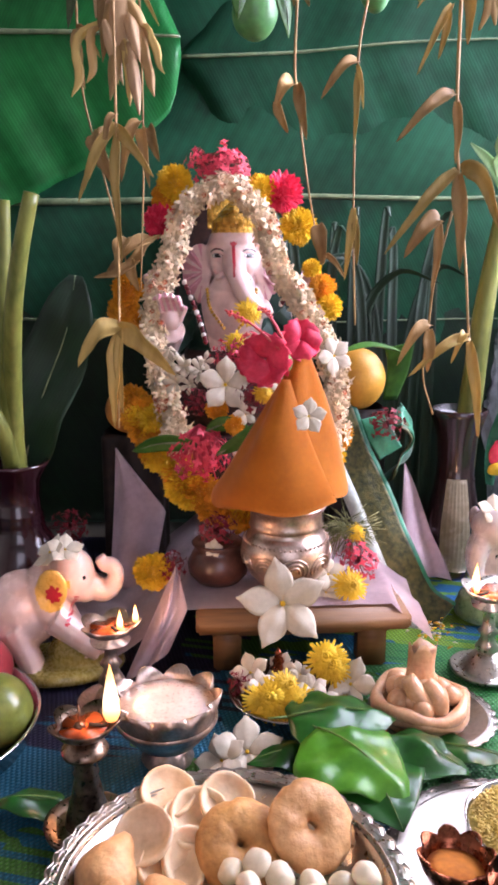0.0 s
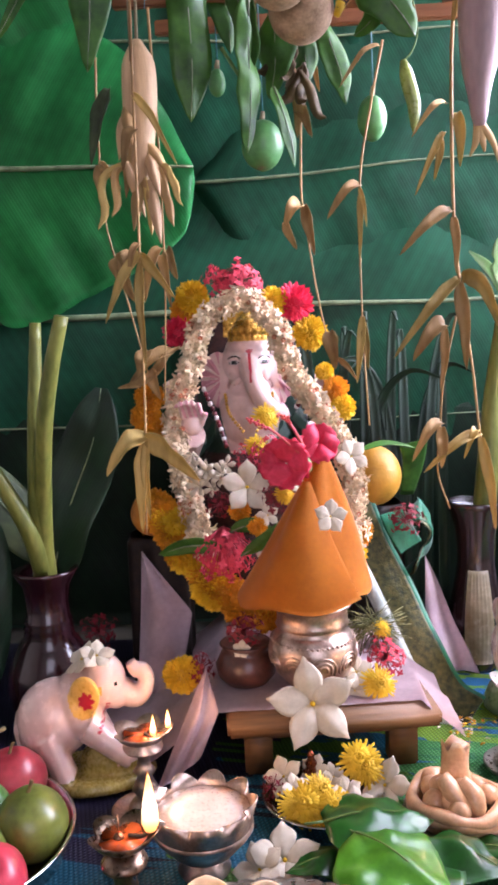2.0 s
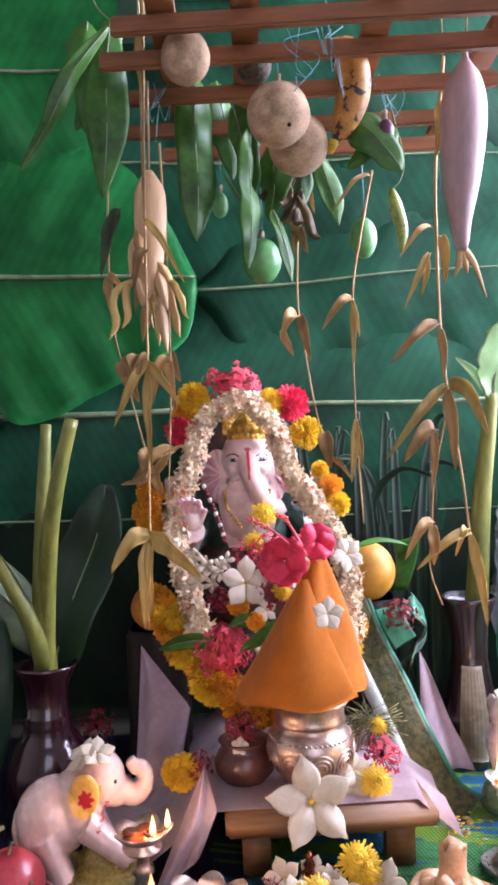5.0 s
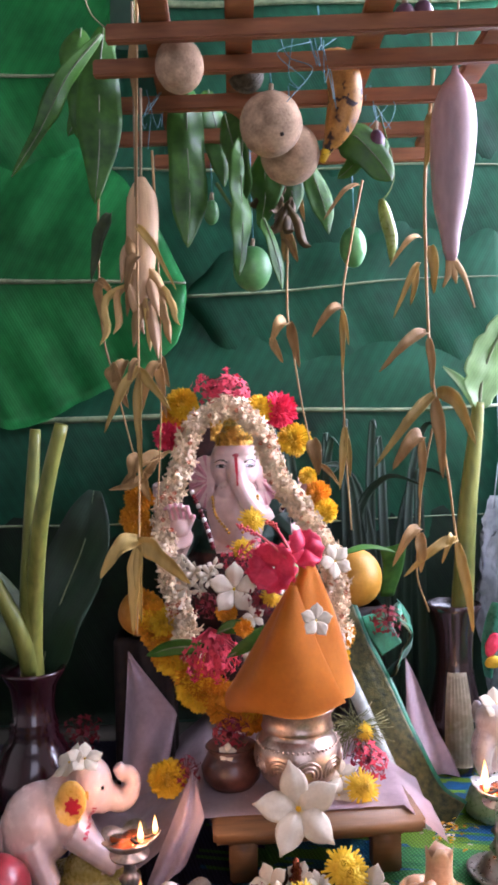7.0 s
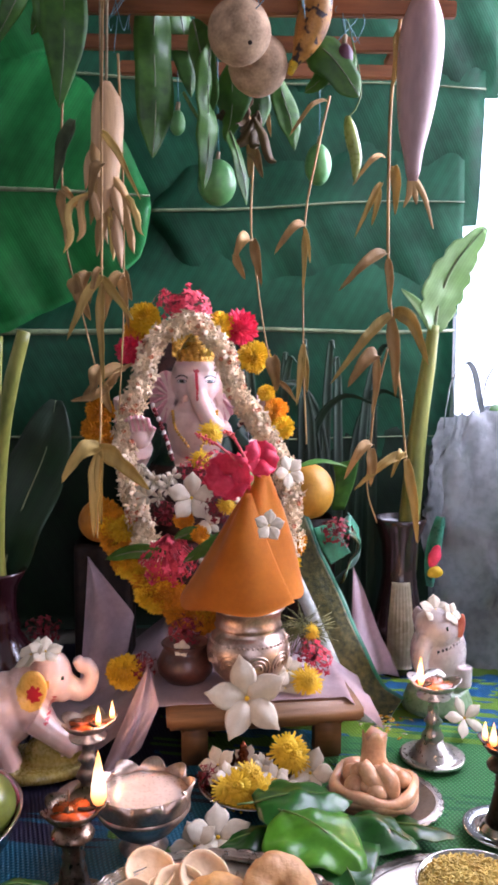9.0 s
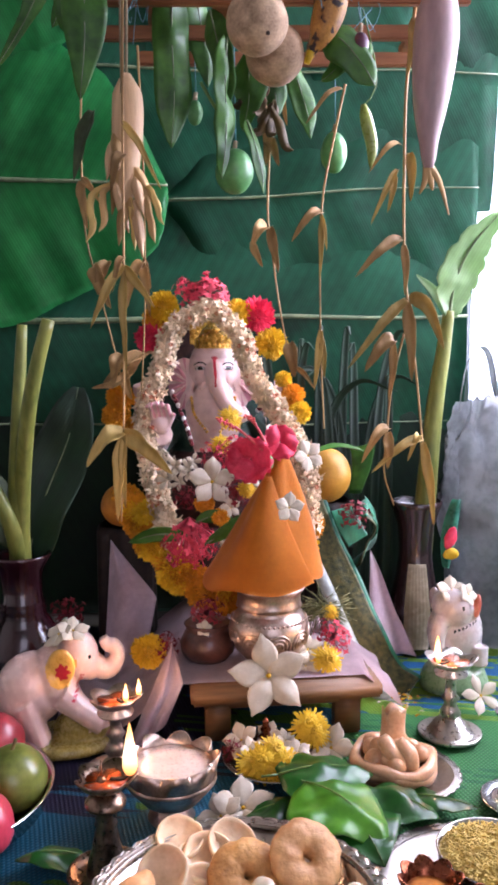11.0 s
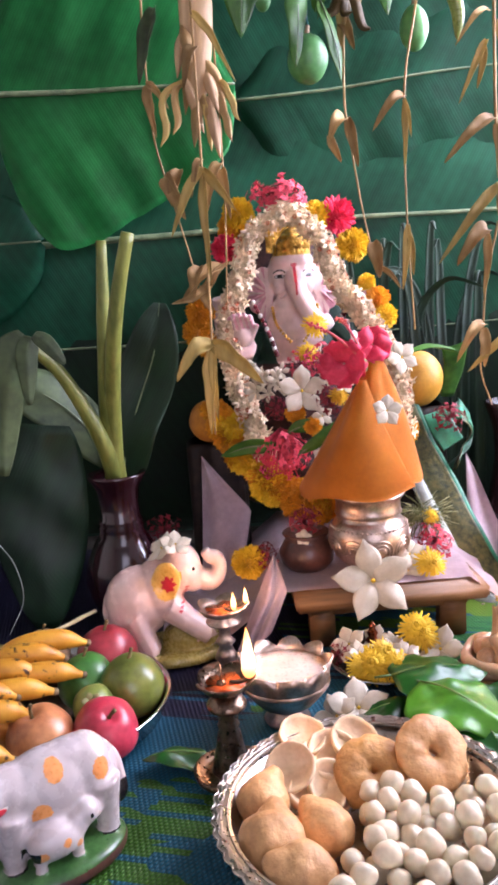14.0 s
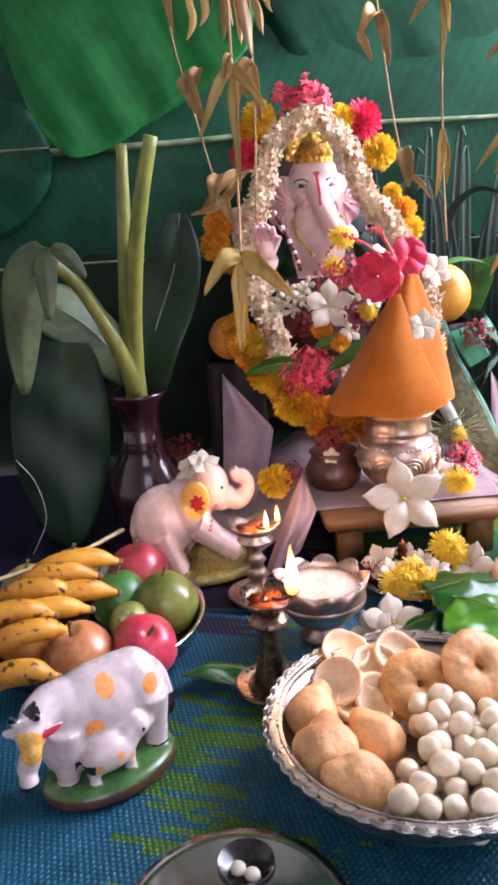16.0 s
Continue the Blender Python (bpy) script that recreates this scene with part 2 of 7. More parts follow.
PAINT_WHITE = mat("porcelain", "bcaeac", "ccc0be", rough=0.28, var=0.08, scale=9, sss=0.15, coat=0.4, bump=0.03)
WOOD = mat("stool_wood", "5c4024", "7a5834", rough=0.55, scale=14, stretch=(0.25, 2, 2), bump=0.3, bscale=60)
SLAT = mat("slat_wood", "855030", "a0683e", rough=0.6, scale=12, stretch=(0.3, 2, 2), bump=0.3, bscale=60)
SILVER = mat("silver", "b0a8a0", "cec8c0", rough=0.3, metal=1.0, var=0.12, scale=25, bump=0.08, bscale=120)
STEEL = mat("steel", "b4b4b2", "cfcfce", rough=0.16, metal=1.0, var=0.08, scale=12, bump=0.03)
BRASS = mat("old_brass", "6a4c38", "947058", rough=0.3, metal=1.0, var=0.3, scale=35, bump=0.1)
COPPER = mat("copper", "8a4a32", "a8664a", rough=0.28, metal=1.0, var=0.3, scale=30)
OIL = mat("lamp_oil", "a8481c", "c05a24", rough=0.08, var=0.15, coat=0.8, bump=0.02)
MAROON = mat("maroon_glaze", "1c090e", "301018", rough=0.2, var=0.3, scale=20, coat=0.6, bump=0.04)
CREAM_GLAZE = mat("cream_glaze", "b8aa8c", "d0c4a8", rough=0.25, var=0.2, scale=14, coat=0.4)
CLOTH_PINK = mat("pale_pink_cloth", "c6adb6", "d6c2c8", rough=0.8, var=0.1, scale=18, sheen=0.3, bump=0.25, bscale=700, trans=0.15)
CLOTH_ORANGE = mat("orange_cloth", "d8820f", "e2901c", rough=0.8, var=0.06, scale=22, sheen=0.25, bump=0.3, bscale=900, trans=0.12)
CLOTH_GREEN = mat("green_silk", "12604a", "1f7a58", rough=0.42, var=0.3, scale=30, sheen=0.2, bump=0.3, bscale=500)
CLOTH_GOLD = mat("woven_gold", "24381c", "4e4a22", rough=0.45, var=0.5, scale=120, metal=0.3, bump=0.4, bscale=400)
CLOTH_MAROON = mat("dark_silk", "2a1a1a", "4a2c26", rough=0.5, var=0.4, scale=60, bump=0.3, bscale=300)
SHAWL = mat("dark_green_silk", "10261c", "1c3a2c", rough=0.5, var=0.3, scale=40)
LACE = mat("silver_lace", "b8c2bc", "d6dcd6", rough=0.5, var=0.2, scale=100)
JASMINE = mat("jasmine", "e4c8a2", "f0dab8", rough=0.6, var=0.15, sss=0.2, sss_r=0.004, rand=0.15, trans=0.15)
PETAL_WHITE = mat("white_petal", "d6cab4", "e4dac6", rough=0.5, var=0.08, trans=0.25, scale=30, stretch=(1, 1, 1))
PETAL_YELLOW = mat("yellow_petal", "e8b80c", "f4d024", rough=0.55, var=0.2, trans=0.25, rand=0.12)
PETAL_ORANGE = mat("orange_petal", "d88a10", "eaa81c", rough=0.6, var=0.25, trans=0.2, rand=0.15)
PETAL_RED = mat("red_petal", "d62c46", "ea5a6c", rough=0.5, var=0.2, trans=0.25, rand=0.15)
PETAL_PINK = mat("pink_petal", "de2448", "f24c6c", rough=0.5, var=0.15, trans=0.3)
PETAL_DARK = mat("dark_red_petal", "701420", "8f2030", rough=0.55, var=0.3, trans=0.2)
GREEN_STEM = mat("green_stem", "4a6a2a", "6a8440", rough=0.5)
GRASS = mat("dried_grass", "5a6238", "7d7a48", rough=0.7)
GOLD = mat("gold_paint", "b07a28", "e8bc58", rough=0.3, metal=0.9, var=0.4, scale=80, bump=1.0, bscale=110, dist=0.006)
IDOL = mat("idol_paint", "d8b6ae", "e6cac2", rough=0.32, var=0.12, scale=12, sss=0.15, coat=0.3, bump=0.03)
IDOL_PINK = mat("idol_pink", "c4808c", "d49aa2", rough=0.35, var=0.12, scale=12, coat=0.3)
RED_PAINT = mat("red_paint", "b01c2c", "c42c3a", rough=0.35, coat=0.3)
BLACK_PAINT = mat("black_paint", "141214", "1e1a1c", rough=0.25, coat=0.4)
ORANGE_PAINT = mat("orange_paint", "e08a48", "eda05c", rough=0.3, coat=0.4, var=0.12)
YELLOW_PAINT = mat("yellow_paint", "d8a240", "e6b658", rough=0.3, coat=0.4, var=0.15)
GREEN_PAINT = mat("green_paint", "2c5428", "446e38", rough=0.32, coat=0.4, var=0.25)
OLIVE_PAINT = mat("olive_gold_paint", "8a7a3c", "a8964e", rough=0.28, coat=0.4, var=0.3)
PEARL = mat("pearl", "d0c8c4", "e4dcd8", rough=0.2, coat=0.5, var=0.08)
FLAME = glow("flame", "ffc060", 3.0)
fn_ = FLAME.node_tree
ftc, fsp, frp = fn_.nodes.new("ShaderNodeTexCoord"), fn_.nodes.new("ShaderNodeSeparateXYZ"), fn_.nodes.new("ShaderNodeValToRGB")
fn_.links.new(ftc.outputs["Generated"], fsp.inputs[0])
fn_.links.new(fsp.outputs[2], frp.inputs[0])
for k, (p_, c_) in enumerate(((0.0, "c05a20"), (0.18, "ffb060"), (0.45, "fff0c8"), (0.75, "ffd080"), (1.0, "f08a30"))):
    e_ = frp.color_ramp.elements[k] if k < 2 else frp.color_ramp.elements.new(p_)
    e_.position, e_.color = p_, lin(c_)
fn_.links.new(frp.outputs[0], fn_.nodes["Principled BSDF"].inputs["Emission Color"])
WICK = mat("wick", "1c1410", "3a2c20", rough=0.9)

# ---- the setting: room shell, floor, window, mat ----
# plaster of the unseen walls, kept pale to bounce fill light
PLASTER = mat("wall_plaster", "cfc8ba", "dcd6ca", rough=0.85, var=0.12, scale=3, bump=0.2, bscale=60)
WALL_DARK = mat("shaded_green_wall", "3c5a4a", "4a6a58", rough=0.8, var=0.2, scale=3, bump=0.2, bscale=60)
CEIL = mat("ceiling_paint", "cfcdc6", "d8d6d0", rough=0.9, var=0.06, scale=2)
FLOOR_STONE = mat("floor_stone", "5a564e", "6e6a60", rough=0.5, var=0.25, scale=6)


def setting(name, bm, material, label, category, at=(0, 0, 0), flat=True):
    return single(name, bm, material, at, label, category, kind="structure", flat=flat)


setting("floor", box(3.8, 4.2, 0.06, (0.0, -0.3, -0.036)), FLOOR_STONE, "dull brown stone floor under the mat", "floor")
setting("ceiling", box(3.8, 4.2, 0.08, (0.0, -0.3, 2.64)), CEIL, "plain unseen off-white ceiling that closes in the light", "ceiling")
setting("wall_west", box(0.1, 4.2, 2.6, (-1.85, -0.3, 1.3)), PLASTER, "plain unseen side wall added to bounce light", "wall")
# unseen side wall; its tall opening is added for the side light
setting("wall_east", joined([box(0.1, 3.02, 2.6, (1.45, -0.89, 1.3)), box(0.1, 0.12, 2.6, (1.45, 1.56, 1.3)), box(0.1, 0.88, 0.35, (1.45, 1.06, 0.175)), box(0.1, 0.88, 0.55, (1.45, 1.06, 2.325))]), PLASTER, "plain unseen side wall with an opening added for light", "wall")
# back wall with the window's opening
X0, X1, Z0, Z1 = 0.50, 1.25, 0.42, 1.95
setting("wall_north", joined([box(X0 + 1.8, 0.1, 2.6, ((X0 - 1.8) / 2, 1.57, 1.3)), box(0.25, 0.1, 2.6, (X1 + 0.125, 1.57, 1.3)),
        box(X1 - X0, 0.1, Z0, ((X0 + X1) / 2, 1.57, Z0 / 2)), box(X1 - X0, 0.1, 2.6 - Z1, ((X0 + X1) / 2, 1.57, (2.6 + Z1) / 2))]),
        WALL_DARK, "green painted wall behind the banana leaves", "wall")
# rear wall with the doorway
setting("wall_south", joined([box(1.65, 0.1, 2.6, (-1.025, -2.35, 1.3)), box(0.2, 0.1, 2.6, (1.4, -2.35, 1.3)), box(1.5, 0.1, 0.35, (0.55, -2.35, 2.425))]),
        PLASTER, "plain unseen wall with an open doorway", "wall")
win = thing("window_1", (X0, 1.57, Z0), "overexposed bright window beside the banana leaves", "window", kind="structure")
FRAME_PAINT = mat("window_frame_paint", "8f979b", "a4abae", rough=0.5, var=0.1)
w, h = X1 - X0, Z1 - Z0
part("window_frame", joined([box(0.035, 0.06, h, (0.0175, 0, h / 2)), box(0.035, 0.06, h, (w - 0.0175, 0, h / 2)), box(w - 0.07, 0.06, 0.035, (w / 2, 0, 0.0175)),
     box(w - 0.07, 0.06, 0.035, (w / 2, 0, h - 0.0175))]), FRAME_PAINT, win, flat=True)
setting("backdrop", box(3.0, 0.02, 3.2, (1.6, 2.6, 1.2)), glow("daylight_haze", "eef4ff", 6.0), "white daylight haze outside the window", "backdrop")


def woven_mat_material():
    """Plastic strands in a diagonal weave; blue ground with feathered green leaf bands, green field with yellow at its far end."""
    m = bpy.data.materials.new("woven_plastic")
    m.use_nodes = True
    nt = m.node_tree
    n, l = nt.nodes, nt.links
    b = n["Principled BSDF"]
    tc = n.new("ShaderNodeTexCoord")
    sp = n.new("ShaderNodeSeparateXYZ")
    l.new(tc.outputs["Object"], sp.inputs[0])

    def math_node(op, a, c=None, d=None):
        k = n.new("ShaderNodeMath")
        k.operation = op
        for i, v in enumerate((a, c, d)):
            if v is None:
                continue
            if isinstance(v, (int, float)):
                k.inputs[i].default_value = v
            else:
                l.new(v, k.inputs[i])
        return k.outputs[0]

    def colour(fac, a, c):
        k = n.new("ShaderNodeMix")
        k.data_type = "RGBA"
        if isinstance(fac, (int, float)):
            k.inputs[0].default_value = fac
        else:
            l.new(fac, k.inputs[0])
        for i, v in ((6, a), (7, c)):
            if isinstance(v, str):
                k.inputs[i].default_value = lin(v)
            else:
                l.new(v, k.inputs[i])
        return k.outputs[2]

    X, Y = sp.outputs[0], sp.outputs[1]
    # strands: the jagged edge of each colour field follows the weave's rows
    row = math_node("FLOOR", math_node("MULTIPLY", math_node("ADD", Y, math_node("MULTIPLY", X, 0.25)), 120))
    jag = n.new("ShaderNodeTexWhiteNoise")
    jag.noise_dimensions = "1D"
    l.new(row, jag.inputs["W"])
    jit = math_node("MULTIPLY", math_node("SUBTRACT", jag.outputs[0], 0.5), 0.11)
    cb = n.new("ShaderNodeCombineXYZ")
    l.new(math_node("ADD", X, jit), cb.inputs[0])
    l.new(Y, cb.inputs[1])
    ns = n.new("ShaderNodeTexNoise")
    ns.inputs["Scale"].default_value, ns.inputs["Detail"].default_value = 6.5, 1.0
    l.new(cb.outputs[0], ns.inputs["Vector"])
    patch = math_node("GREATER_THAN", ns.outputs[0], 0.57)
    ns2 = n.new("ShaderNodeTexNoise")
    ns2.inputs["Scale"].default_value, ns2.inputs["Detail"].default_value = 9.0, 1.0
    l.new(cb.outputs[0], ns2.inputs["Vector"])
    patch2 = math_node("GREATER_THAN", ns2.outputs[0], 0.53)
    left = colour(patch, "2a7c9c", "5e9836")
    right = colour(math_node("GREATER_THAN", ns2.outputs[0], 0.62), "5ab468", "3f9a60")
    far = colour(patch2, "a4d446", "3a8ccc")
    far2 = colour(math_node("GREATER_THAN", math_node("ADD", Y, jit), 0.98), right, far)
    side = colour(math_node("GREATER_THAN", math_node("ADD", X, jit), 0.13), left, far2)
    # purple field near the elephant, darkened for the shade there
    mid = math_node("MULTIPLY", math_node("GREATER_THAN", math_node("ADD", Y, jit), 0.78), math_node("LESS_THAN", math_node("ADD", X, jit), -0.05))
    base = colour(mid, side, "2e2c4c")
    # weave relief
    h = None
    for ax, ay, s in ((1.0, 0.25, 230), (-0.9, 1.0, 200)):
        v = n.new("ShaderNodeCombineXYZ")
        l.new(math_node("ADD", math_node("MULTIPLY", X, ax), math_node("MULTIPLY", Y, ay)), v.inputs[0])
        w_ = n.new("ShaderNodeTexWave")
        w_.inputs["Scale"].default_value, w_.inputs["Distortion"].default_value = s / 6.283 * 1.6, 0.3
        l.new(v.outputs[0], w_.inputs[0])
        h = math_node("MULTIPLY", h, w_.outputs["Fac"]) if h else w_.outputs["Fac"]
    # shade in the hollows between strands, multiplied into the colour
    shade = n.new("ShaderNodeMapRange")
    shade.inputs[3].default_value, shade.inputs[4].default_value = 0.6, 1.25
    l.new(h, shade.inputs[0])
    mul = n.new("ShaderNodeMix")
    mul.data_type, mul.blend_type = "RGBA", "MULTIPLY"
    mul.inputs[0].default_value = 1.0
    l.new(base, mul.inputs[6])
    l.new(shade.outputs[0], mul.inputs[7])
    l.new(mul.outputs[2], b.inputs["Base Color"])
    bp = n.new("ShaderNodeBump")
    bp.inputs["Strength"].default_value, bp.inputs["Distance"].default_value = 0.8, 0.0015
    l.new(h, bp.inputs["Height"])
    l.new(bp.outputs[0], b.inputs["Normal"])
    b.inputs["Roughness"].default_value = 0.42
    return m


MAT_WEAVE = woven_mat_material()
single("woven_mat", sheet(lambda u, v: (-0.95 + 1.9 * u, -0.25 + 1.68 * v, 0.0008 * noise.noise(Vector((u * 9, v * 9, 0)))), 60, 50, 0.004),
       MAT_WEAVE, (0, 0, 0), "blue and green woven plastic mat spread on the floor", "mat")

# ---- banana leaves that line the back wall ----


def banana_leaf(at, left, right, top, bottom, material, label, tilt=0.0, rib=0.007, seed=0, bulge=0.03, lean=0.0):
    """A blade whose midrib runs along x, from left to right of its origin; top and bottom give its half heights by u."""
    ob = thing("banana_leaf", at, label, "leaf", "banana leaves on the wall")
    n = 44

    def fn(u, v):
        x = left + (right - left) * u
        s = 2 * v - 1
        z = s * (top(u) if s > 0 else bottom(u))
        y = -bulge * math.cos(s * 1.5) + 0.007 * noise.noise(Vector((x * 7 + seed, z * 7, seed))) + 0.004 * math.sin((x - 0.5 * abs(z)) * 60) * abs(s) + lean * z
        return (x, y, z + tilt * x + 0.01 * noise.noise(Vector((x * 3, seed, 0))) + 0.004 * abs(s) * noise.noise(Vector((x * 30, seed, 3))))
    part("leaf_blade", sheet(fn, n, 24, 0.0008), material, ob)
    pts = [Vector((left + (right - left) * k / 30, -bulge - 0.004 + 0.007 * noise.noise(Vector(((left + (right - left) * k / 30) * 7 + seed, 0, seed))),
                   tilt * (left + (right - left) * k / 30) + 0.01 * noise.noise(Vector(((left + (right - left) * k / 30) * 3, seed, 0))))) for k in range(31)]
    part("midrib", tube(pts, [rib * (1 - 0.6 * k / 30) for k in range(31)], 8), MIDRIB, ob, "pale midrib")
    return ob


def tip(p, q=0.5):
    return lambda u: p * max(0.002, (1 - u ** 4)) ** q


const = lambda k: (lambda u: k)


def along(*table):
    """A half height that runs through (u, height) pairs."""
    def fn(u):
        for (u0, h0), (u1, h1) in zip(table, table[1:]):
            if u <= u1:
                return h0 + (h1 - h0) * max(0.0, u - u0) / (u1 - u0)
        return table[-1][1]
    return fn


banana_leaf((-0.47, 1.47, 1.105), -0.6, 1.015, const(0.25), const(0.26), LEAF_BACK, "deep green banana leaf covering the wall", seed=1, rib=0.0042)
banana_leaf((-0.47, 1.475, 0.622), -0.6, 0.965, const(0.28), const(0.3), LEAF_BACK, "deep green banana leaf behind the idol", 0.012, seed=2, rib=0.0085)
banana_leaf((-0.35, 1.49, 0.415), -0.6, 0.86, const(0.12), const(0.40), LEAF_SHADED, "banana leaf near the floor, darkened for the shade there", seed=4, rib=0.003)
banana_leaf((0.16, 1.463, 0.872), -0.28, 0.35, along((0, 0.01), (0.12, 0.1), (0.35, 0.19), (1, 0.2)), along((0, 0.01), (0.1, 0.12), (0.3, 0.2), (1, 0.22)), LEAF_BACK,
            "deep green banana leaf beside the window", 0.045, seed=5, rib=0.0034, bulge=0.02)
banana_leaf((0.15, 1.45, 1.42), -0.3, 0.425, const(0.25), const(0.33), LEAF_BACK, "deep green banana leaf high on the wall", seed=9)
banana_leaf((-0.47, 1.36, 1.245), -0.45, 0.235, const(0.25), along((0, 0.24), (0.66, 0.19), (0.8, 0.165), (0.92, 0.12), (0.97, 0.07), (1, 0.01)), LEAF_FRONT,
            "bright green banana leaf hanging high on the wall", -0.02, seed=6, rib=0.006)
banana_leaf((-0.33, 1.365, 0.869), -0.225, 0.222, along((0, 0.02), (0.05, 0.14), (0.15, 0.24), (0.5, 0.27), (0.75, 0.2), (0.9, 0.1), (0.97, 0.03), (1, 0.004)),
            along((0, 0.02), (0.03, 0.09), (0.055, 0.14), (0.1, 0.2), (0.15, 0.24), (0.21, 0.263), (0.28, 0.268), (0.41, 0.252), (0.53, 0.222), (0.65, 0.196), (0.78, 0.165), (0.9, 0.13), (0.955, 0.105), (0.985, 0.07), (1, 0.02)),
            LEAF_FRONT, "large bright green banana leaf with a rounded tip", -0.035, seed=7, rib=0.0055)
banana_leaf((-0.66, 1.42, 0.628), -0.35, 0.165, tip(0.14), tip(0.19), LEAF_BACK, "green banana leaf with a rounded tip low on the wall", seed=8, rib=0.004)

# ---- low stool, cloth, idol ----
stool = thing("wooden_stool", (0.055, 1.10, 0), "low brown wooden stool under the idol, draped with pale cloth", "stool", turn=4)
part("stool_top", box(0.27, 0.42, 0.021, (0, 0, 0.0795), 0.004), WOOD, stool)
for sx in (-1, 1):
    for sy in (-1, 1):
        part("leg", box(0.036, 0.036, 0.0685, (sx * 0.095, sy * 0.155, 0.03475), 0.003), WOOD, stool)
part("apron", box(0.23, 0.016, 0.02, (0, -0.165, 0.0585), 0.002), WOOD, stool)


def drape(u, v):
    """Cloth over the stool: flat on top, falling off its left and right sides to the mat."""
    x = -0.27 + 0.502 * u
    y = 0.905 + 0.40 * v
    e = max(0.0, -0.085 - x, x - 0.187)
    k = min(1.0, e * 9)
    z = 0.094 - 0.75 * e + 0.35 * e * e
    fold = math.sin(y * 42 + x * 20) * 0.010 + math.sin(y * 90 - x * 31) * 0.004
    z = max(z + k * fold, 0.006 + 0.006 * (1 + math.sin(y * 60 + x * 45)) * k)
    y -= k * (0.05 * (x < 0) + 0.02) * v + 0.02 * k * (x > 0) * u
    y += 0.019 * (x + 0.085) / 0.27 if e == 0 else 0.0
    return (x, y, z + 0.0010 * noise.noise(Vector((x * 40, y * 40, 2))))


single("altar_cloth", sheet(drape, 90, 60, 0.0012), CLOTH_PINK, (0, 0, 0), "pale pink cotton cloth spread over the low stool", "cloth")


def standing_cloth(label, apex, right, low_right, low_left, belly):
    """A stiff piece of cloth that rises to one corner, its face bent towards the front."""
    apex, right, low_right, low_left = map(Vector, (apex, right, low_right, low_left))

    def fn(u, v):
        r = apex.lerp(right, v / 0.45) if v < 0.45 else right.lerp(low_right, (v - 0.45) / 0.55)
        q = apex.lerp(low_left, v).lerp(r, u)
        return q + Vector((0, -belly * math.sin(math.pi * u ** 0.7) * min(1, v * 2) + 0.006 * math.sin(9 * u + 4 * v), 0.003 * math.sin(11 * u) * v))
    return single("cloth_fold", sheet(fn, 26, 26, 0.0012), CLOTH_PINK, (0, 0, 0), label, "cloth")


standing_cloth("pale pink cloth standing up behind the elephant", (-0.205, 1.165, 0.24), (-0.126, 1.14, 0.152), (-0.15, 1.12, 0.03), (-0.218, 1.15, 0.03), 0.025)
standing_cloth("fold of pale pink cloth hanging at the stool's side", (-0.092, 0.925, 0.146), (-0.076, 0.905, 0.100), (-0.10, 0.892, 0.045), (-0.155, 0.885, 0.010), 0.016)


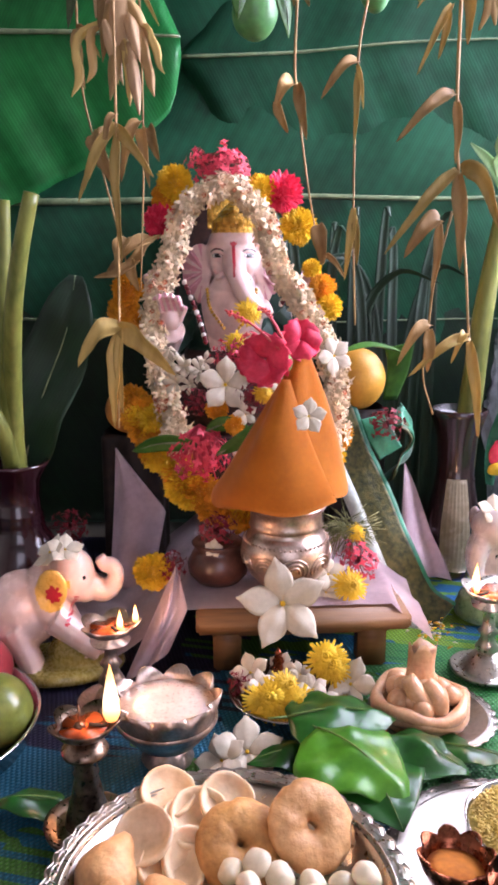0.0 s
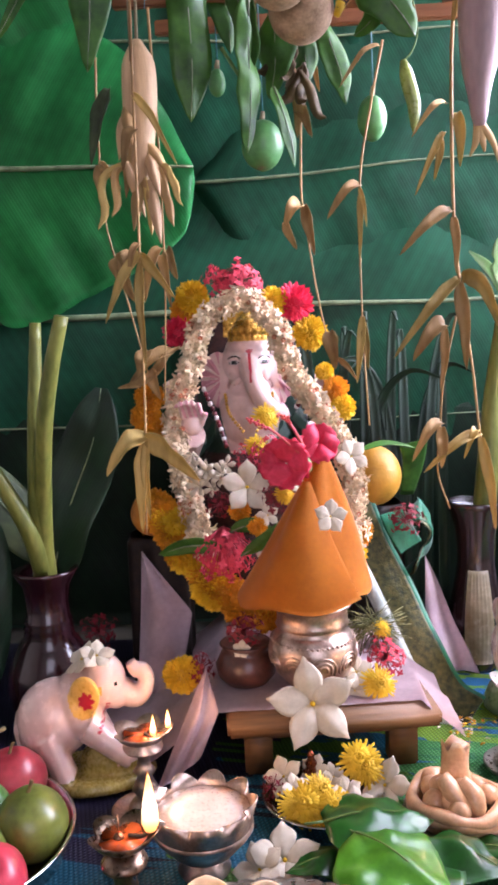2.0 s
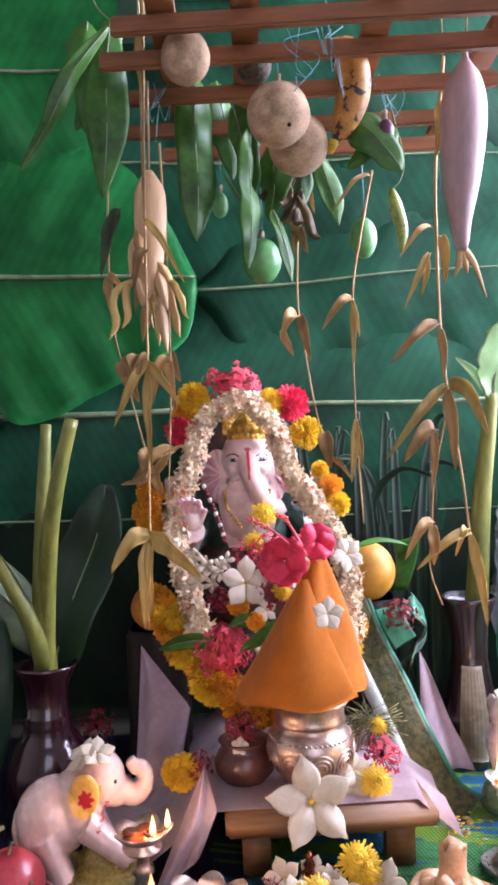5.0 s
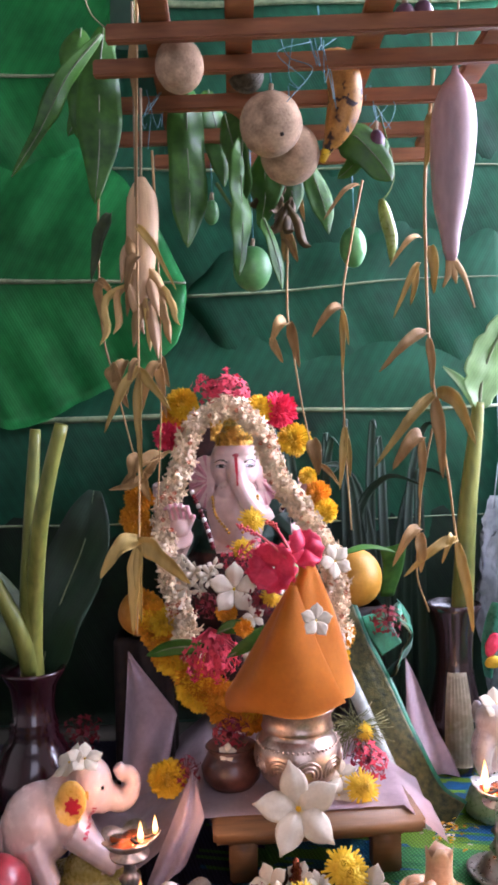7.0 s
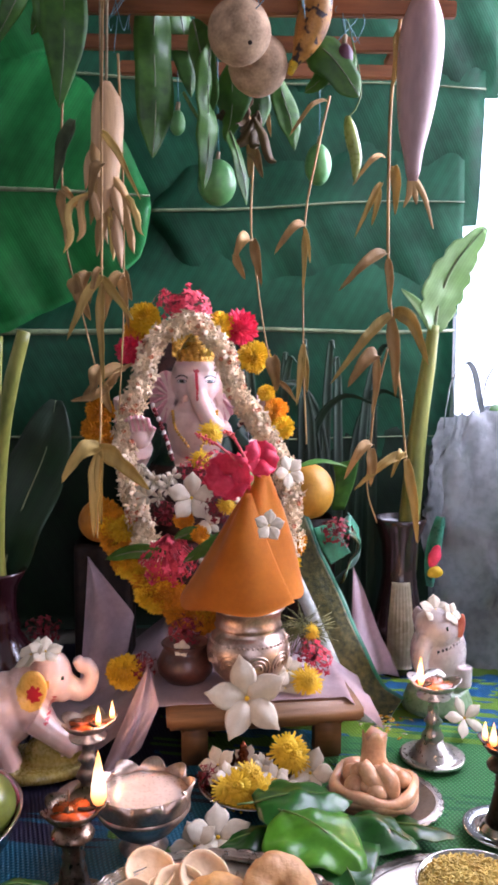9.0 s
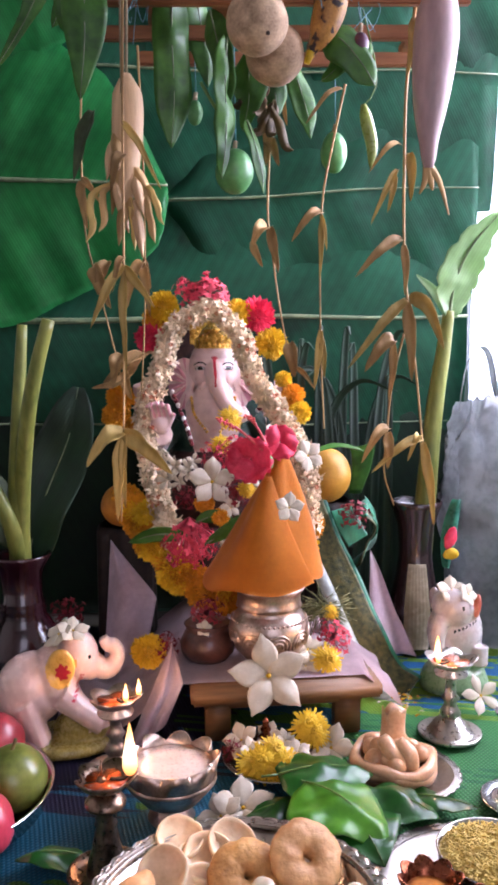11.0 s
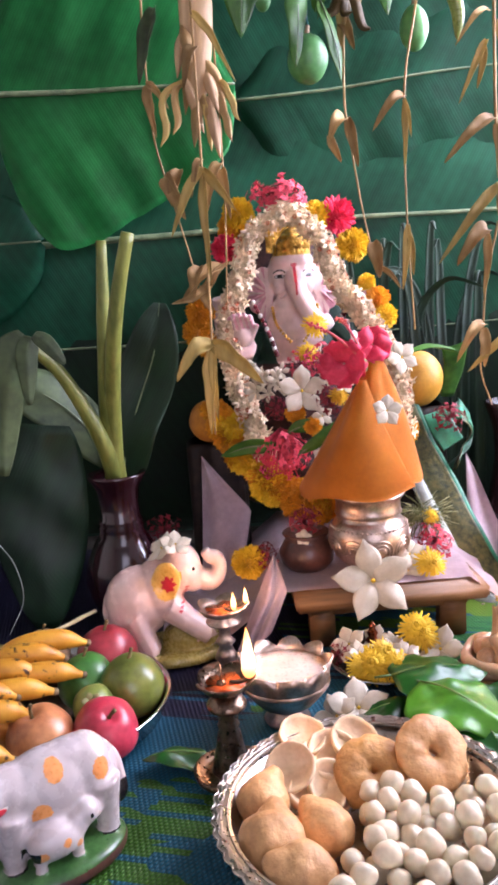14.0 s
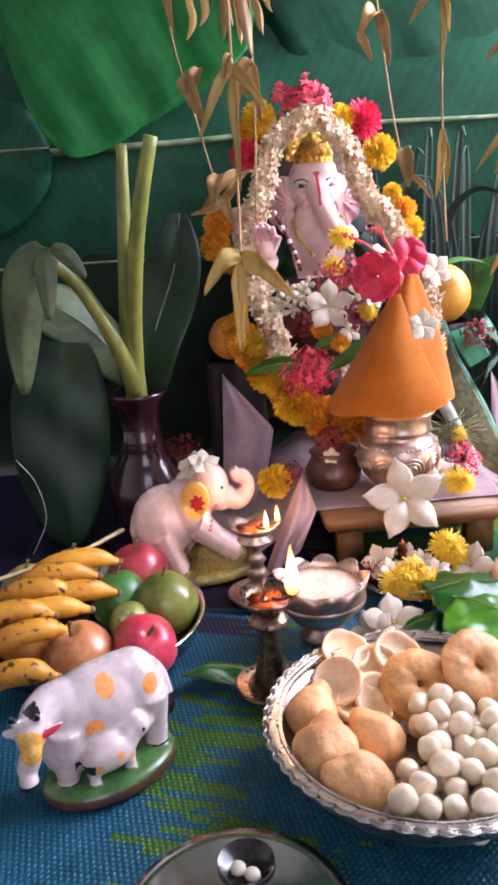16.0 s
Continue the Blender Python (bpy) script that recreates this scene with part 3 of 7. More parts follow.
def ganesha():
    B = []
    # body, lap, base
    B += [blob((0.105, 0.075, 0.12), (0, 0.01, 0.20)), blob((0.135, 0.10, 0.06), (0, -0.02, 0.075)), blob((0.085, 0.07, 0.07), (0, 0.02, 0.30)),
          blob((0.12, 0.085, 0.03), (0, 0.0, 0.025))]
    B += [blob((0.058, 0.045, 0.060), (0, -0.022, 0.335)), blob((0.04, 0.03, 0.03), (0, -0.03, 0.375))]
    # backrest behind the shoulders
    B += [blob((0.105, 0.03, 0.19), (0.005, 0.07, 0.36))]
    # head, brow, cheeks
    B += [blob((0.052, 0.050, 0.056), (0, -0.005, 0.43)), blob((0.045, 0.04, 0.035), (0, -0.012, 0.455)), blob((0.036, 0.034, 0.040), (0, -0.016, 0.402)), blob((0.018, 0.02, 0.022), (-0.024, -0.026, 0.414)),
          blob((0.018, 0.02, 0.022), (0.024, -0.026, 0.414))]
    # trunk
    B += [tube(smooth_path([(0, -0.030, 0.438), (0.002, -0.058, 0.41), (0.010, -0.074, 0.382), (0.024, -0.084, 0.358), (0.043, -0.088, 0.344), (0.058, -0.085, 0.350)], 22),
               [0.0225 - 0.0115 * k / 22 for k in range(23)], 14)]
    # ears
    for s in (-1, 1):
        B += [blob((0.031, 0.006, 0.047), (s * 0.064, -0.008, 0.408), turn=(0, s * -14, s * 26)), blob((0.018, 0.006, 0.026), (s * 0.055, -0.010, 0.372), turn=(0, s * 18, s * 20))]
        B += [tube([(s * 0.05, -0.017, 0.40), (s * (0.062 + 0.03 * math.cos(a)), -0.022 + 0.012 * math.cos(a), 0.405 + 0.04 * math.sin(a))], [0.0028, 0.0022], 6) for a in (-1.0, -0.5, 0.0, 0.5, 1.0)]
    # arms: raised near hand, and far ones
    for s in (-1, 1):
        B += [tube(smooth_path([(s * 0.075, 0.0, 0.33), (s * 0.118, -0.02, 0.285), (s * 0.112, -0.075, 0.275)] if s > 0 else [(-0.075, 0.0, 0.32), (-0.112, -0.06, 0.285), (-0.101, -0.125, 0.318)], 10), 0.024, 10)]
        B += [tube(smooth_path([(s * 0.085, 0.03, 0.33), (s * 0.128, 0.02, 0.33), (s * 0.135, 0.0, 0.40)], 10), 0.017, 10)]
    B += [blob((0.022, 0.012, 0.026), (0.113, -0.09, 0.288)), blob((0.018, 0.011, 0.019), (-0.099, -0.140, 0.336))]
    B += [tube(smooth_path([(-0.113 + 0.0092 * k, -0.144, 0.346), (-0.119 + 0.0096 * k, -0.152, 0.362), (-0.123 + 0.010 * k, -0.160, 0.369 - 0.002 * (k - 1.2) ** 2)], 6), 0.0050, 8) for k in range(4)]
    B += [tube([(-0.086, -0.143, 0.334), (-0.077, -0.150, 0.352)], [0.0055, 0.0042], 8)]
    # crown
    B += [turned(lathe([(0, -0.01), (0.036, -0.01), (0.037, 0.002), (0.032, 0.008), (0.030, 0.022), (0.023, 0.036), (0.013, 0.046), (0.006, 0.053), (0, 0.056)], 24), Matrix.Translation((0, -0.004, 0.475)))]
    B += [blob((0.009, 0.007, 0.011), (0.031 * math.sin(a), -0.010 - 0.034 * math.cos(a), 0.484 + 0.010 * math.cos(a)), 2) for a in (-1.2, -0.8, -0.4, 0, 0.4, 0.8, 1.2)]
    B += [blob((0.005, 0.005, 0.005), ((0.034 - 0.5 * h) * math.sin(a), -0.008 - (0.036 - 0.5 * h) * math.cos(a), 0.478 + h), 2) for h in (0.0, 0.022, 0.032) for a in [-1.4 + 0.28 * k for k in range(11)]]
    B += [blob((0.012, 0.007, 0.015), (0, -0.044, 0.500), 2)]
    # tusks
    B += [tube([(s * 0.02, -0.05, 0.398), (s * 0.03, -0.066, 0.388)], [0.006, 0.003], 8) for s in (-1, 1)]

    # the head is narrow for the body: draw in all that lies above the chin
    for b in B:
        for v in b.verts:
            k = min(1.0, max(0.0, (v.co.z - 0.34) / 0.05))
            if abs(v.co.x) < 0.125 and v.co.y < 0.03:
                v.co.x *= 1 - 0.08 * k
                v.co.z += (0.432 - v.co.z) * 0.12 * k

    def paint(c):
        x, y, z = c
        k = min(1.0, max(0.0, (z - 0.34) / 0.05))
        x /= 1 - 0.08 * k
        z -= (0.432 - z) * 0.136 * k
        if x < -0.052 and y < -0.112 and z > 0.3:
            return 5 if z > 0.346 and math.sin((x + 0.5 * (z - 0.346) + 0.113) * 683) > -0.1 else 0        # palm and reddened fingers
        if z > 0.472 + 0.01 * (y > 0) and abs(x) < 0.045:
            return 1
        if abs(x) < 0.0019 and y < -0.03 and 0.392 < z < 0.455:
            return 2                                    # the red mark down the brow
        if abs(x) < 0.006 and y < -0.035 and abs(z - 0.448 - abs(x) * 0.9) < 0.0024:
            return 2
        for s in (-1, 1):
            dx, dz = x - s * 0.0285, z - 0.4305
            if y < -0.02 and (dx / 0.0098) ** 2 + (dz / 0.0042) ** 2 < 1:
                return 3 if (dx / 0.0046) ** 2 + (dz / 0.0046) ** 2 < 1 or (dx / 0.0085) ** 2 + (dz / 0.0030) ** 2 > 1 else 4
            if y < -0.02 and abs(dx) < 0.012 and abs(dz - 0.0125 + 40 * dx * dx) < 0.0015:
                return 3
        if abs(x) > 0.056 and z > 0.35 and y < 0.004 and abs(x) < 0.11 and z < 0.465:
            return 5 if abs(math.sin(5.2 * math.atan2(z - 0.40, abs(x) - 0.05))) > 0.55 else 0
        if z < 0.12 or (z < 0.275 and y > -0.085):
            return 6
        if 0.20 < z < 0.40 and y < 0.06 and 0.026 + 0.22 * (z - 0.22) < abs(x) < 0.10 and y > -0.085 and not (z > 0.35 and abs(x) < 0.06):
            return 7
        if y > 0.045:
            return 6
        return 0
    me = sculpted("ganesha_idol", B, 0.0017, paint, [IDOL, GOLD, RED_PAINT, BLACK_PAINT, PEARL, IDOL_PINK, CLOTH_MAROON, SHAWL], 4)
    o = new("ganesha_idol", me)
    o.matrix_basis = pose(-0.028, 1.355, 0.098, 0, 0, 3)
    return tagged(o, "painted elephant-headed clay idol with a gold crown, seated on the stool", "statue")


ganesha()

# ---- flowers ----
def wpart(name, bm, material, parent, label="", flat=False):
    """A part whose shape is given in the room's coordinates."""
    return part(name, turned(bm, Matrix.Translation(-parent.matrix_basis.translation)), material, parent, label, None, flat)


def facing(d, roll=0.0):
    """A turn that brings +z to the direction d."""
    return Vector(d).to_track_quat("Z", "Y").to_matrix().to_4x4() @ pose(0, 0, 0, 0, 0, roll)


def pompom(r, n, inner=0.5, width=0.22, low=-0.35, seed=0, core=True, ragged=0.15):
    """A full flower head: n petals on a ball."""
    bm = bmesh.new()
    if core:
        bmesh.ops.create_icosphere(bm, subdivisions=2, radius=r * (inner + 0.22))
    rnd = random.Random(seed)
    for i in range(n):
        z = 1 - (1 - low) * (i + 0.5) / n
        a = i * 2.39996 + rnd.uniform(-0.2, 0.2)
        s = math.sqrt(max(0, 1 - z * z))
        d = Vector((s * math.cos(a), s * math.sin(a), z))
        t = d.cross(Vector((0, 0, 1)) if abs(z) < 0.95 else Vector((1, 0, 0))).normalized()
        up = d.cross(t)
        k = r * (1 + ragged * rnd.uniform(-1, 1))
        w = k * width * rnd.uniform(0.8, 1.2)
        b0 = bm.verts.new(d * k * inner)
        m1 = bm.verts.new(d * k * 0.86 + t * w + up * w * 0.4)
        m2 = bm.verts.new(d * k * 0.86 - t * w + up * w * 0.4)
        e = bm.verts.new(d * k * 1.02 + up * w * rnd.uniform(-0.8, 0.8))
        bm.faces.new((b0, m1, e))
        bm.faces.new((b0, e, m2))
    return bm


def rays(r, n, layers=3, width=0.1, seed=0, lift=0.5):
    """A daisy-like head facing +z: narrow petals in layers."""
    rnd = random.Random(seed)
    B = []
    for k in range(layers):
        R = r * (1 - 0.24 * k)
        for i in range(n - 3 * k):
            a = 2 * math.pi * (i + 0.5 * k) / (n - 3 * k) + rnd.uniform(-0.1, 0.1)
            c, s = math.cos(a), math.sin(a)
            L = R * rnd.uniform(0.85, 1.1)
            h = r * (0.06 + (0.14 + lift * 0.22) * k)
            p = [(0.1 * r * c, 0.1 * r * s, h), (0.55 * L * c, 0.55 * L * s, h + 0.16 * r), (L * c, L * s, h + r * rnd.uniform(-0.1, 0.14))]
            B.append(blade(p, lambda u: r * width * (0.6, 1.0, 0.55)[round(u * 2)], (-s, c, 0), 0.3, 1, 0, 0))
    B.append(blob((r * 0.22, r * 0.22, r * 0.16), (0, 0, r * 0.3 * layers / 2), 2))
    return joined(B)


def petals(r, n=5, width=0.42, cup=0.25, twist=0.0, seg=8, wave=0.0, seed=0, tip_=1.45, nv=4):
    """A flat open flower facing +z with n broad petals; a list of one mesh for each."""
    out = []
    for i in range(n):
        a = 2 * math.pi * i / n
        c, s = math.cos(a), math.sin(a)
        p = [((0.04 + 0.96 * u) * r * c, (0.04 + 0.96 * u) * r * s, cup * r * math.sin(u * 2.2) * 0.6) for u in [k / seg for k in range(seg + 1)]]
        out.append(blade(p, lambda u: r * width * (math.sin(min(1, u * 1.02 + 0.06) ** tip_ * math.pi) ** 0.75 + 0.03), (-s, c, twist), 0.22, nv, wave, 0.0005, seed + i, 40))
    return out


POM_YELLOW = mesh_of(pompom(0.021, 300, 0.5, 0.11), PETAL_YELLOW, "marigold", True)
POM_ORANGE = mesh_of(pompom(0.020, 300, 0.5, 0.11, seed=3), PETAL_ORANGE, "marigold", True)
POM_PINK = mesh_of(pompom(0.027, 300, 0.5, 0.11, seed=5, ragged=0.22), PETAL_PINK, "pompom", True)
DANDELION = mesh_of(rays(0.026, 30, 5, 0.085, 6), PETAL_YELLOW, "daisy")
TUFT = mesh_of(joined([blade([(0, 0, 0), (0.35 * c, 0.35 * s, 0.55), (0.95 * c, 0.95 * s, 0.62)], lambda u: 0.26 * (0.5, 1, 0.5)[round(u * 2)], (-s, c, 0), 0.2, 1, 0, 0)
                       for c, s in [(math.cos(k * 1.2566), math.sin(k * 1.2566)) for k in range(5)]] + [tube([(0, 0, -0.7), (0, 0, 0.35)], [0.16, 0.2], 5)]), JASMINE, "jasmine")


def flower(name, shared, at, d, label, scale=1.0, roll=0.0, group=""):
    o = new(name, shared)
    o.matrix_basis = Matrix.Translation(at) @ facing(d, roll) @ Matrix.Scale(scale, 4)
    return tagged(o, label, "flower", group)


# white garland round the idol: tufts all over a hanging rope
rope = smooth_path([(-0.10, 1.105, 0.245), (-0.114, 1.13, 0.30), (-0.133, 1.17, 0.348), (-0.146, 1.21, 0.407), (-0.144, 1.23, 0.462), (-0.119, 1.24, 0.527), (-0.098, 1.25, 0.594),
                    (-0.04, 1.25, 0.632), (0.018, 1.25, 0.592), (0.046, 1.22, 0.508), (0.089, 1.19, 0.448), (0.120, 1.16, 0.387), (0.128, 1.13, 0.329), (0.12, 1.10, 0.28), (0.105, 1.07, 0.24)], 90)
gar = thing("flower_garland", (-0.02, 1.2, 0.25), "thick cream white jasmine garland hanging round the idol", "garland")
wpart("cord", tube(rope, 0.012, 10), JASMINE, gar)
rnd = random.Random(11)
for k in range(300):
    s = (k + rnd.random()) / 300 * 89.5
    i = int(s)
    t = (rope[i + 1] - rope[i]).normalized()
    p = rope[i].lerp(rope[i + 1], s - i)
    a = rnd.uniform(0, 6.283)
    o1 = t.orthogonal().normalized()
    d = (Vector((0, -1, 0.15)) * 0.75 + Matrix.Rotation(a, 3, t) @ o1).normalized()
    q = p + d * rnd.uniform(0.011, 0.019) - gar.location
    part("jasmine_flower", TUFT, None, gar, m=Matrix.Translation(q) @ facing(d + Vector((rnd.uniform(-.4, .4), rnd.uniform(-.4, .4), rnd.uniform(-.4, .4))), a * 57) @ Matrix.Scale(rnd.uniform(0.0095, 0.0135), 4))
TJ = []
for k in range(950):
    i = rnd.randrange(0, 89)
    t = (rope[i + 1] - rope[i]).normalized()
    d = (Vector((0, -0.3, 0.05)) + Matrix.Rotation(rnd.uniform(0, 6.283), 3, t) @ t.orthogonal().normalized()).normalized()
    TJ.append(turned(pompom(0.0085, 7, 0.1, 0.36, -0.2, k, False), Matrix.Translation(rope[i].lerp(rope[i + 1], rnd.random()) + d * 0.012) @ facing(d)))
fuzz = wpart("jasmine_fuzz", joined(TJ), JASMINE, gar)
tagged(fuzz, kind="stuff")
fleck = mesh_of(pompom(0.0036, 12, 0.3, 0.3, core=False), mat("orange_fleck", "b8502c", "cc6a3c", rough=0.6), "fleck")
for k in range(70):
    s = rnd.uniform(2, 88)
    i = int(s)
    d = Vector((rnd.uniform(-0.9, 0.9), -1, rnd.uniform(-0.3, 0.5))).normalized()
    part("red_floret", fleck, None, gar, m=Matrix.Translation(rope[i] + d * 0.0235 - gar.location) @ facing(d))

# marigold garland below it
low = smooth_path([(-0.185, 1.20, 0.315), (-0.151, 1.15, 0.285), (-0.125, 1.13, 0.241), (-0.09, 1.10, 0.20), (-0.056, 1.09, 0.185), (-0.01, 1.08, 0.175), (0.06, 1.07, 0.19), (0.105, 1.09, 0.23), (0.122, 1.13, 0.28)], 60)
mari = thing("flower_garland", (-0.02, 1.12, 0.17), "orange marigold garland looped below the idol's lap", "garland")
wpart("cord", tube(low, 0.006, 6), PETAL_ORANGE, mari)
for k in range(64):
    p = low[min(60, int(k / 64 * 60))] + Vector((rnd.uniform(-.013, .013), rnd.uniform(-.016, .004), rnd.uniform(-.014, .014)))
    part("marigold", POM_ORANGE if rnd.random() < 0.7 else POM_YELLOW, None, mari,
         m=Matrix.Translation(p - mari.location) @ facing((rnd.uniform(-.6, .6), -1, rnd.uniform(-.4, .6)), rnd.uniform(0, 360)) @ Matrix.Scale(rnd.uniform(0.95, 1.35), 4))
# blossoms round the idol's head
for shared, nm, at, sc, lab in ((POM_YELLOW, "marigold_flower", (-0.118, 1.30, 0.640), 1.35, "yellow marigold above the idol's shoulder"), (POM_YELLOW, "marigold_flower", (0.018, 1.29, 0.628), 1.2, "yellow marigold beside the idol's crown"),
                            (POM_YELLOW, "marigold_flower", (0.078, 1.28, 0.573), 1.35, "round yellow marigold beside the garland"), (POM_PINK, "pink_flower", (0.054, 1.30, 0.625), 1.15, "deep pink flower beside the idol's crown"),
                            (POM_PINK, "pink_flower", (-0.143, 1.30, 0.582), 0.95, "deep pink flower beside the garland"), (POM_ORANGE, "marigold_flower", (-0.135, 1.31, 0.62), 1.1, "orange marigold behind the garland"),
                            (POM_ORANGE, "marigold_flower", (0.118, 1.285, 0.478), 1.1, "yellow marigold on the idol's far side"), (POM_YELLOW, "marigold_flower", (0.130, 1.275, 0.448), 1.0, "yellow marigold low on the idol's far side"),
                            (POM_YELLOW, "marigold_flower", (0.102, 1.295, 0.508), 0.75, "yellow marigold behind the garland"),
                            (POM_ORANGE, "marigold_flower", (-0.198, 1.30, 0.475), 1.3, "faded orange marigold at the idol's side"), (POM_ORANGE, "marigold_flower", (-0.207, 1.30, 0.44), 1.3, "faded orange marigold at the idol's side"),
                            (POM_ORANGE, "marigold_flower", (-0.185, 1.29, 0.415), 1.1, "faded orange marigold at the idol's side")):
    flower(nm, shared, at, (rnd.uniform(-.3, .3), -1, 0.25), lab, sc, rnd.uniform(0, 360), "blossoms round the idol")


def ixora(name, at, r, n, label, d=(0, -1, 0.3), stems=False, seed=0, material=None, flat=False):
    """Many four-petalled red florets in a ball, on thin stalks."""
    rn = random.Random(seed)
    ob = thing(name, at, label, "flower")
    fl = mesh_of(joined([blade([(0, 0, 0), (0.5 * c, 0.5 * s, 0.1), (c, s, 0.0)], lambda u: 0.34 * (0.6, 1, 0.3)[round(u * 2)], (-s, c, 0), 0.2, 1, 0, 0)
                         for c, s in ((1, 0), (0, 1), (-1, 0), (0, -1))]), material or PETAL_RED, "floret")
    q = facing(d)
    S = []
    for i in range(n):
        z = 1 - (0.85 if stems else 1.15) * (i + 0.5) / n
        a = i * 2.39996
        s = math.sqrt(max(0, 1 - z * z))
        e = (q @ Vector((s * math.cos(a), s * math.sin(a), z))).normalized()
        p = e * r * rn.uniform(0.7, 1.12)
        if flat:
            p = Vector((p.x * 1.3, p.y, p.z * 0.95 + 0.008 * math.sin(p.x * 150))) * rn.uniform(0.85, 1.2)
        part("floret", fl, None, ob, m=Matrix.Translation(p) @ facing(e + Vector((rn.uniform(-.4, .4), rn.uniform(-.4, .4), rn.uniform(-.4, .4))), rn.uniform(0, 90)) @ Matrix.Scale(r * (rn.uniform(0.13, 0.18) if stems else rn.uniform(0.17, 0.25)), 4))
        S.append(tube([Vector((0, -0.004, 0.75 * r)) if stems else e * 0.02 * r, p], 0.0014 if stems else 0.0006, 4))
    tagged(part("stalk_spray", joined(S), PETAL_RED if stems else PETAL_DARK, ob), kind="stuff")
    return ob


ixora("ixora_cluster", (-0.046, 1.285, 0.658), 0.036, 110, "bright red ixora cluster above the idol's crown", (0, -0.6, 1), seed=1, flat=True)
ixora("ixora_cluster", (-0.070, 1.075, 0.262), 0.046, 60, "red ixora cluster with radiating stalks on the marigolds", (0.1, -1, -0.7), True, 2)
ixora("ixora_cluster", (0.0, 1.10, 0.395), 0.028, 40, "small red ixora cluster in the idol's lap", (0, -1, 0.4), seed=3)
ixora("ixora_cluster", (-0.03, 1.12, 0.385), 0.025, 30, "small red ixora cluster in the idol's lap", (0, -1, 0.4), seed=4)
ixora("ixora_cluster", (-0.044, 1.0, 0.165), 0.026, 40, "dark red ixora cluster on the brown pot", (0, -0.6, 1), seed=5, material=PETAL_DARK)
ixora("ixora_cluster", (0.147, 1.0, 0.122), 0.028, 46, "red ixora cluster lying beside the silver pot", (0.1, -0.8, 0.6), seed=6)
ixora("ixora_cluster", (-0.105, 0.99, 0.118), 0.022, 34, "dark red ixora cluster on the cloth", (0, -0.8, 0.5), seed=7, material=PETAL_DARK)
ixora("ixora_cluster", (0.01, 1.07, 0.335), 0.028, 36, "dark red ixora cluster in the idol's lap", (0, -1, 0.2), seed=8, material=PETAL_DARK)
flower("yellow_flower", DANDELION, (-0.018, 1.13, 0.403), (0, -1, 0.3), "yellow daisy in the idol's lap", 0.75)
flower("yellow_flower", DANDELION, (-0.002, 1.16, 0.445), (0.1, -1, 0.2), "pale yellow flower on the idol's chest", 0.85)
flower("yellow_flower", DANDELION, (0.02, 1.04, 0.345), (0.1, -1, 0.2), "orange flower under the pink hibiscus", 0.6)
flower("yellow_flower", POM_ORANGE, (-0.02, 1.05, 0.30), (0.1, -1, 0.2), "orange flower beside the cone", 0.7)
flower("marigold_flower", POM_ORANGE, (-0.015, 1.07, 0.165), (0.1, -1, 0.2), "orange marigold behind the silver pot", 1.3)
flower("marigold_flower", POM_ORANGE, (0.015, 1.06, 0.17), (0.1, -1, 0.2), "orange marigold behind the silver pot", 1.2)
flower("yellow_flower", DANDELION, (0.130, 0.945, 0.108), (0.1, -1, 0.5), "bright yellow daisy on the stool's cloth", 0.95)
flower("marigold_flower", POM_YELLOW, (-0.130, 0.985, 0.112), (-0.1, -1, 0.3), "yellow marigold on the pink cloth fold", 1.2)
flower("yellow_flower", DANDELION, (0.146, 1.01, 0.158), (0.1, -1, 0.3), "small orange daisy in the dry grass", 0.55)


def white_flower(at, d, r, label, roll=0, n=5, width=0.42, cup=0.25, seed=0, eye=True, tip_=1.45):
    ob = thing("white_flower", at, label, "flower")
    q = facing(d, roll)
    for b in petals(r, n, width * 0.78, cup, wave=0.006, seed=seed, tip_=tip_):
        part("petal", turned(b, q), PETAL_WHITE, ob)
    if eye:
        part("eye", turned(blob((r * 0.06, r * 0.06, r * 0.05), (0, 0, r * 0.04), 2), q), PETAL_YELLOW, ob, "yellow green eye")
    return ob


white_flower((0.041, 0.882, 0.113), (0.0, -1, 0.35), 0.058, "large five-petalled white flower leaning on the stool's edge", 100, width=0.40, cup=0.3, tip_=1.0)
white_flower((0.103, 0.95, 0.123), (0.2, -1, 0.4), 0.024, "white flower beside the silver pot", 20, seed=9, width=0.5)
white_flower((0.10, 0.945, 0.10), (-0.2, -1, 0.2), 0.02, "small white flower beside the silver pot", 50, seed=19, width=0.5)
white_flower((-0.033, 1.075, 0.352), (0.1, -1, 0.25), 0.04, "white flower in the idol's lap", 15, seed=29, cup=0.4, width=0.45)
white_flower((0.012, 1.045, 0.378), (0.1, -1, 0.3), 0.02, "small white flower under the hibiscus", 30, seed=39)
white_flower((0.03, 1.04, 0.365), (0.3, -1, 0.3), 0.018, "small white flower under the hibiscus", 0, seed=49)
white_flower((0.109, 1.0, 0.401), (0.4, -1, 0.2), 0.026, "white flower hanging beside the cone's tip", 40, seed=59, width=0.46)
white_flower((0.070, 0.895, 0.343), (0.2, -1, 0.25), 0.022, "white flower stuck on the orange cone", 10, seed=69, width=0.5)
white_flower((-0.012, 1.04, 0.258), (0.0, -1, 0.25), 0.012, "tiny white flower among the marigolds", 10, seed=79, width=0.5)
white_flower((-0.047, 0.972, 0.15), (0.0, -1, 0.5), 0.013, "tiny white flower on the brown pot", 10, seed=89, width=0.5)
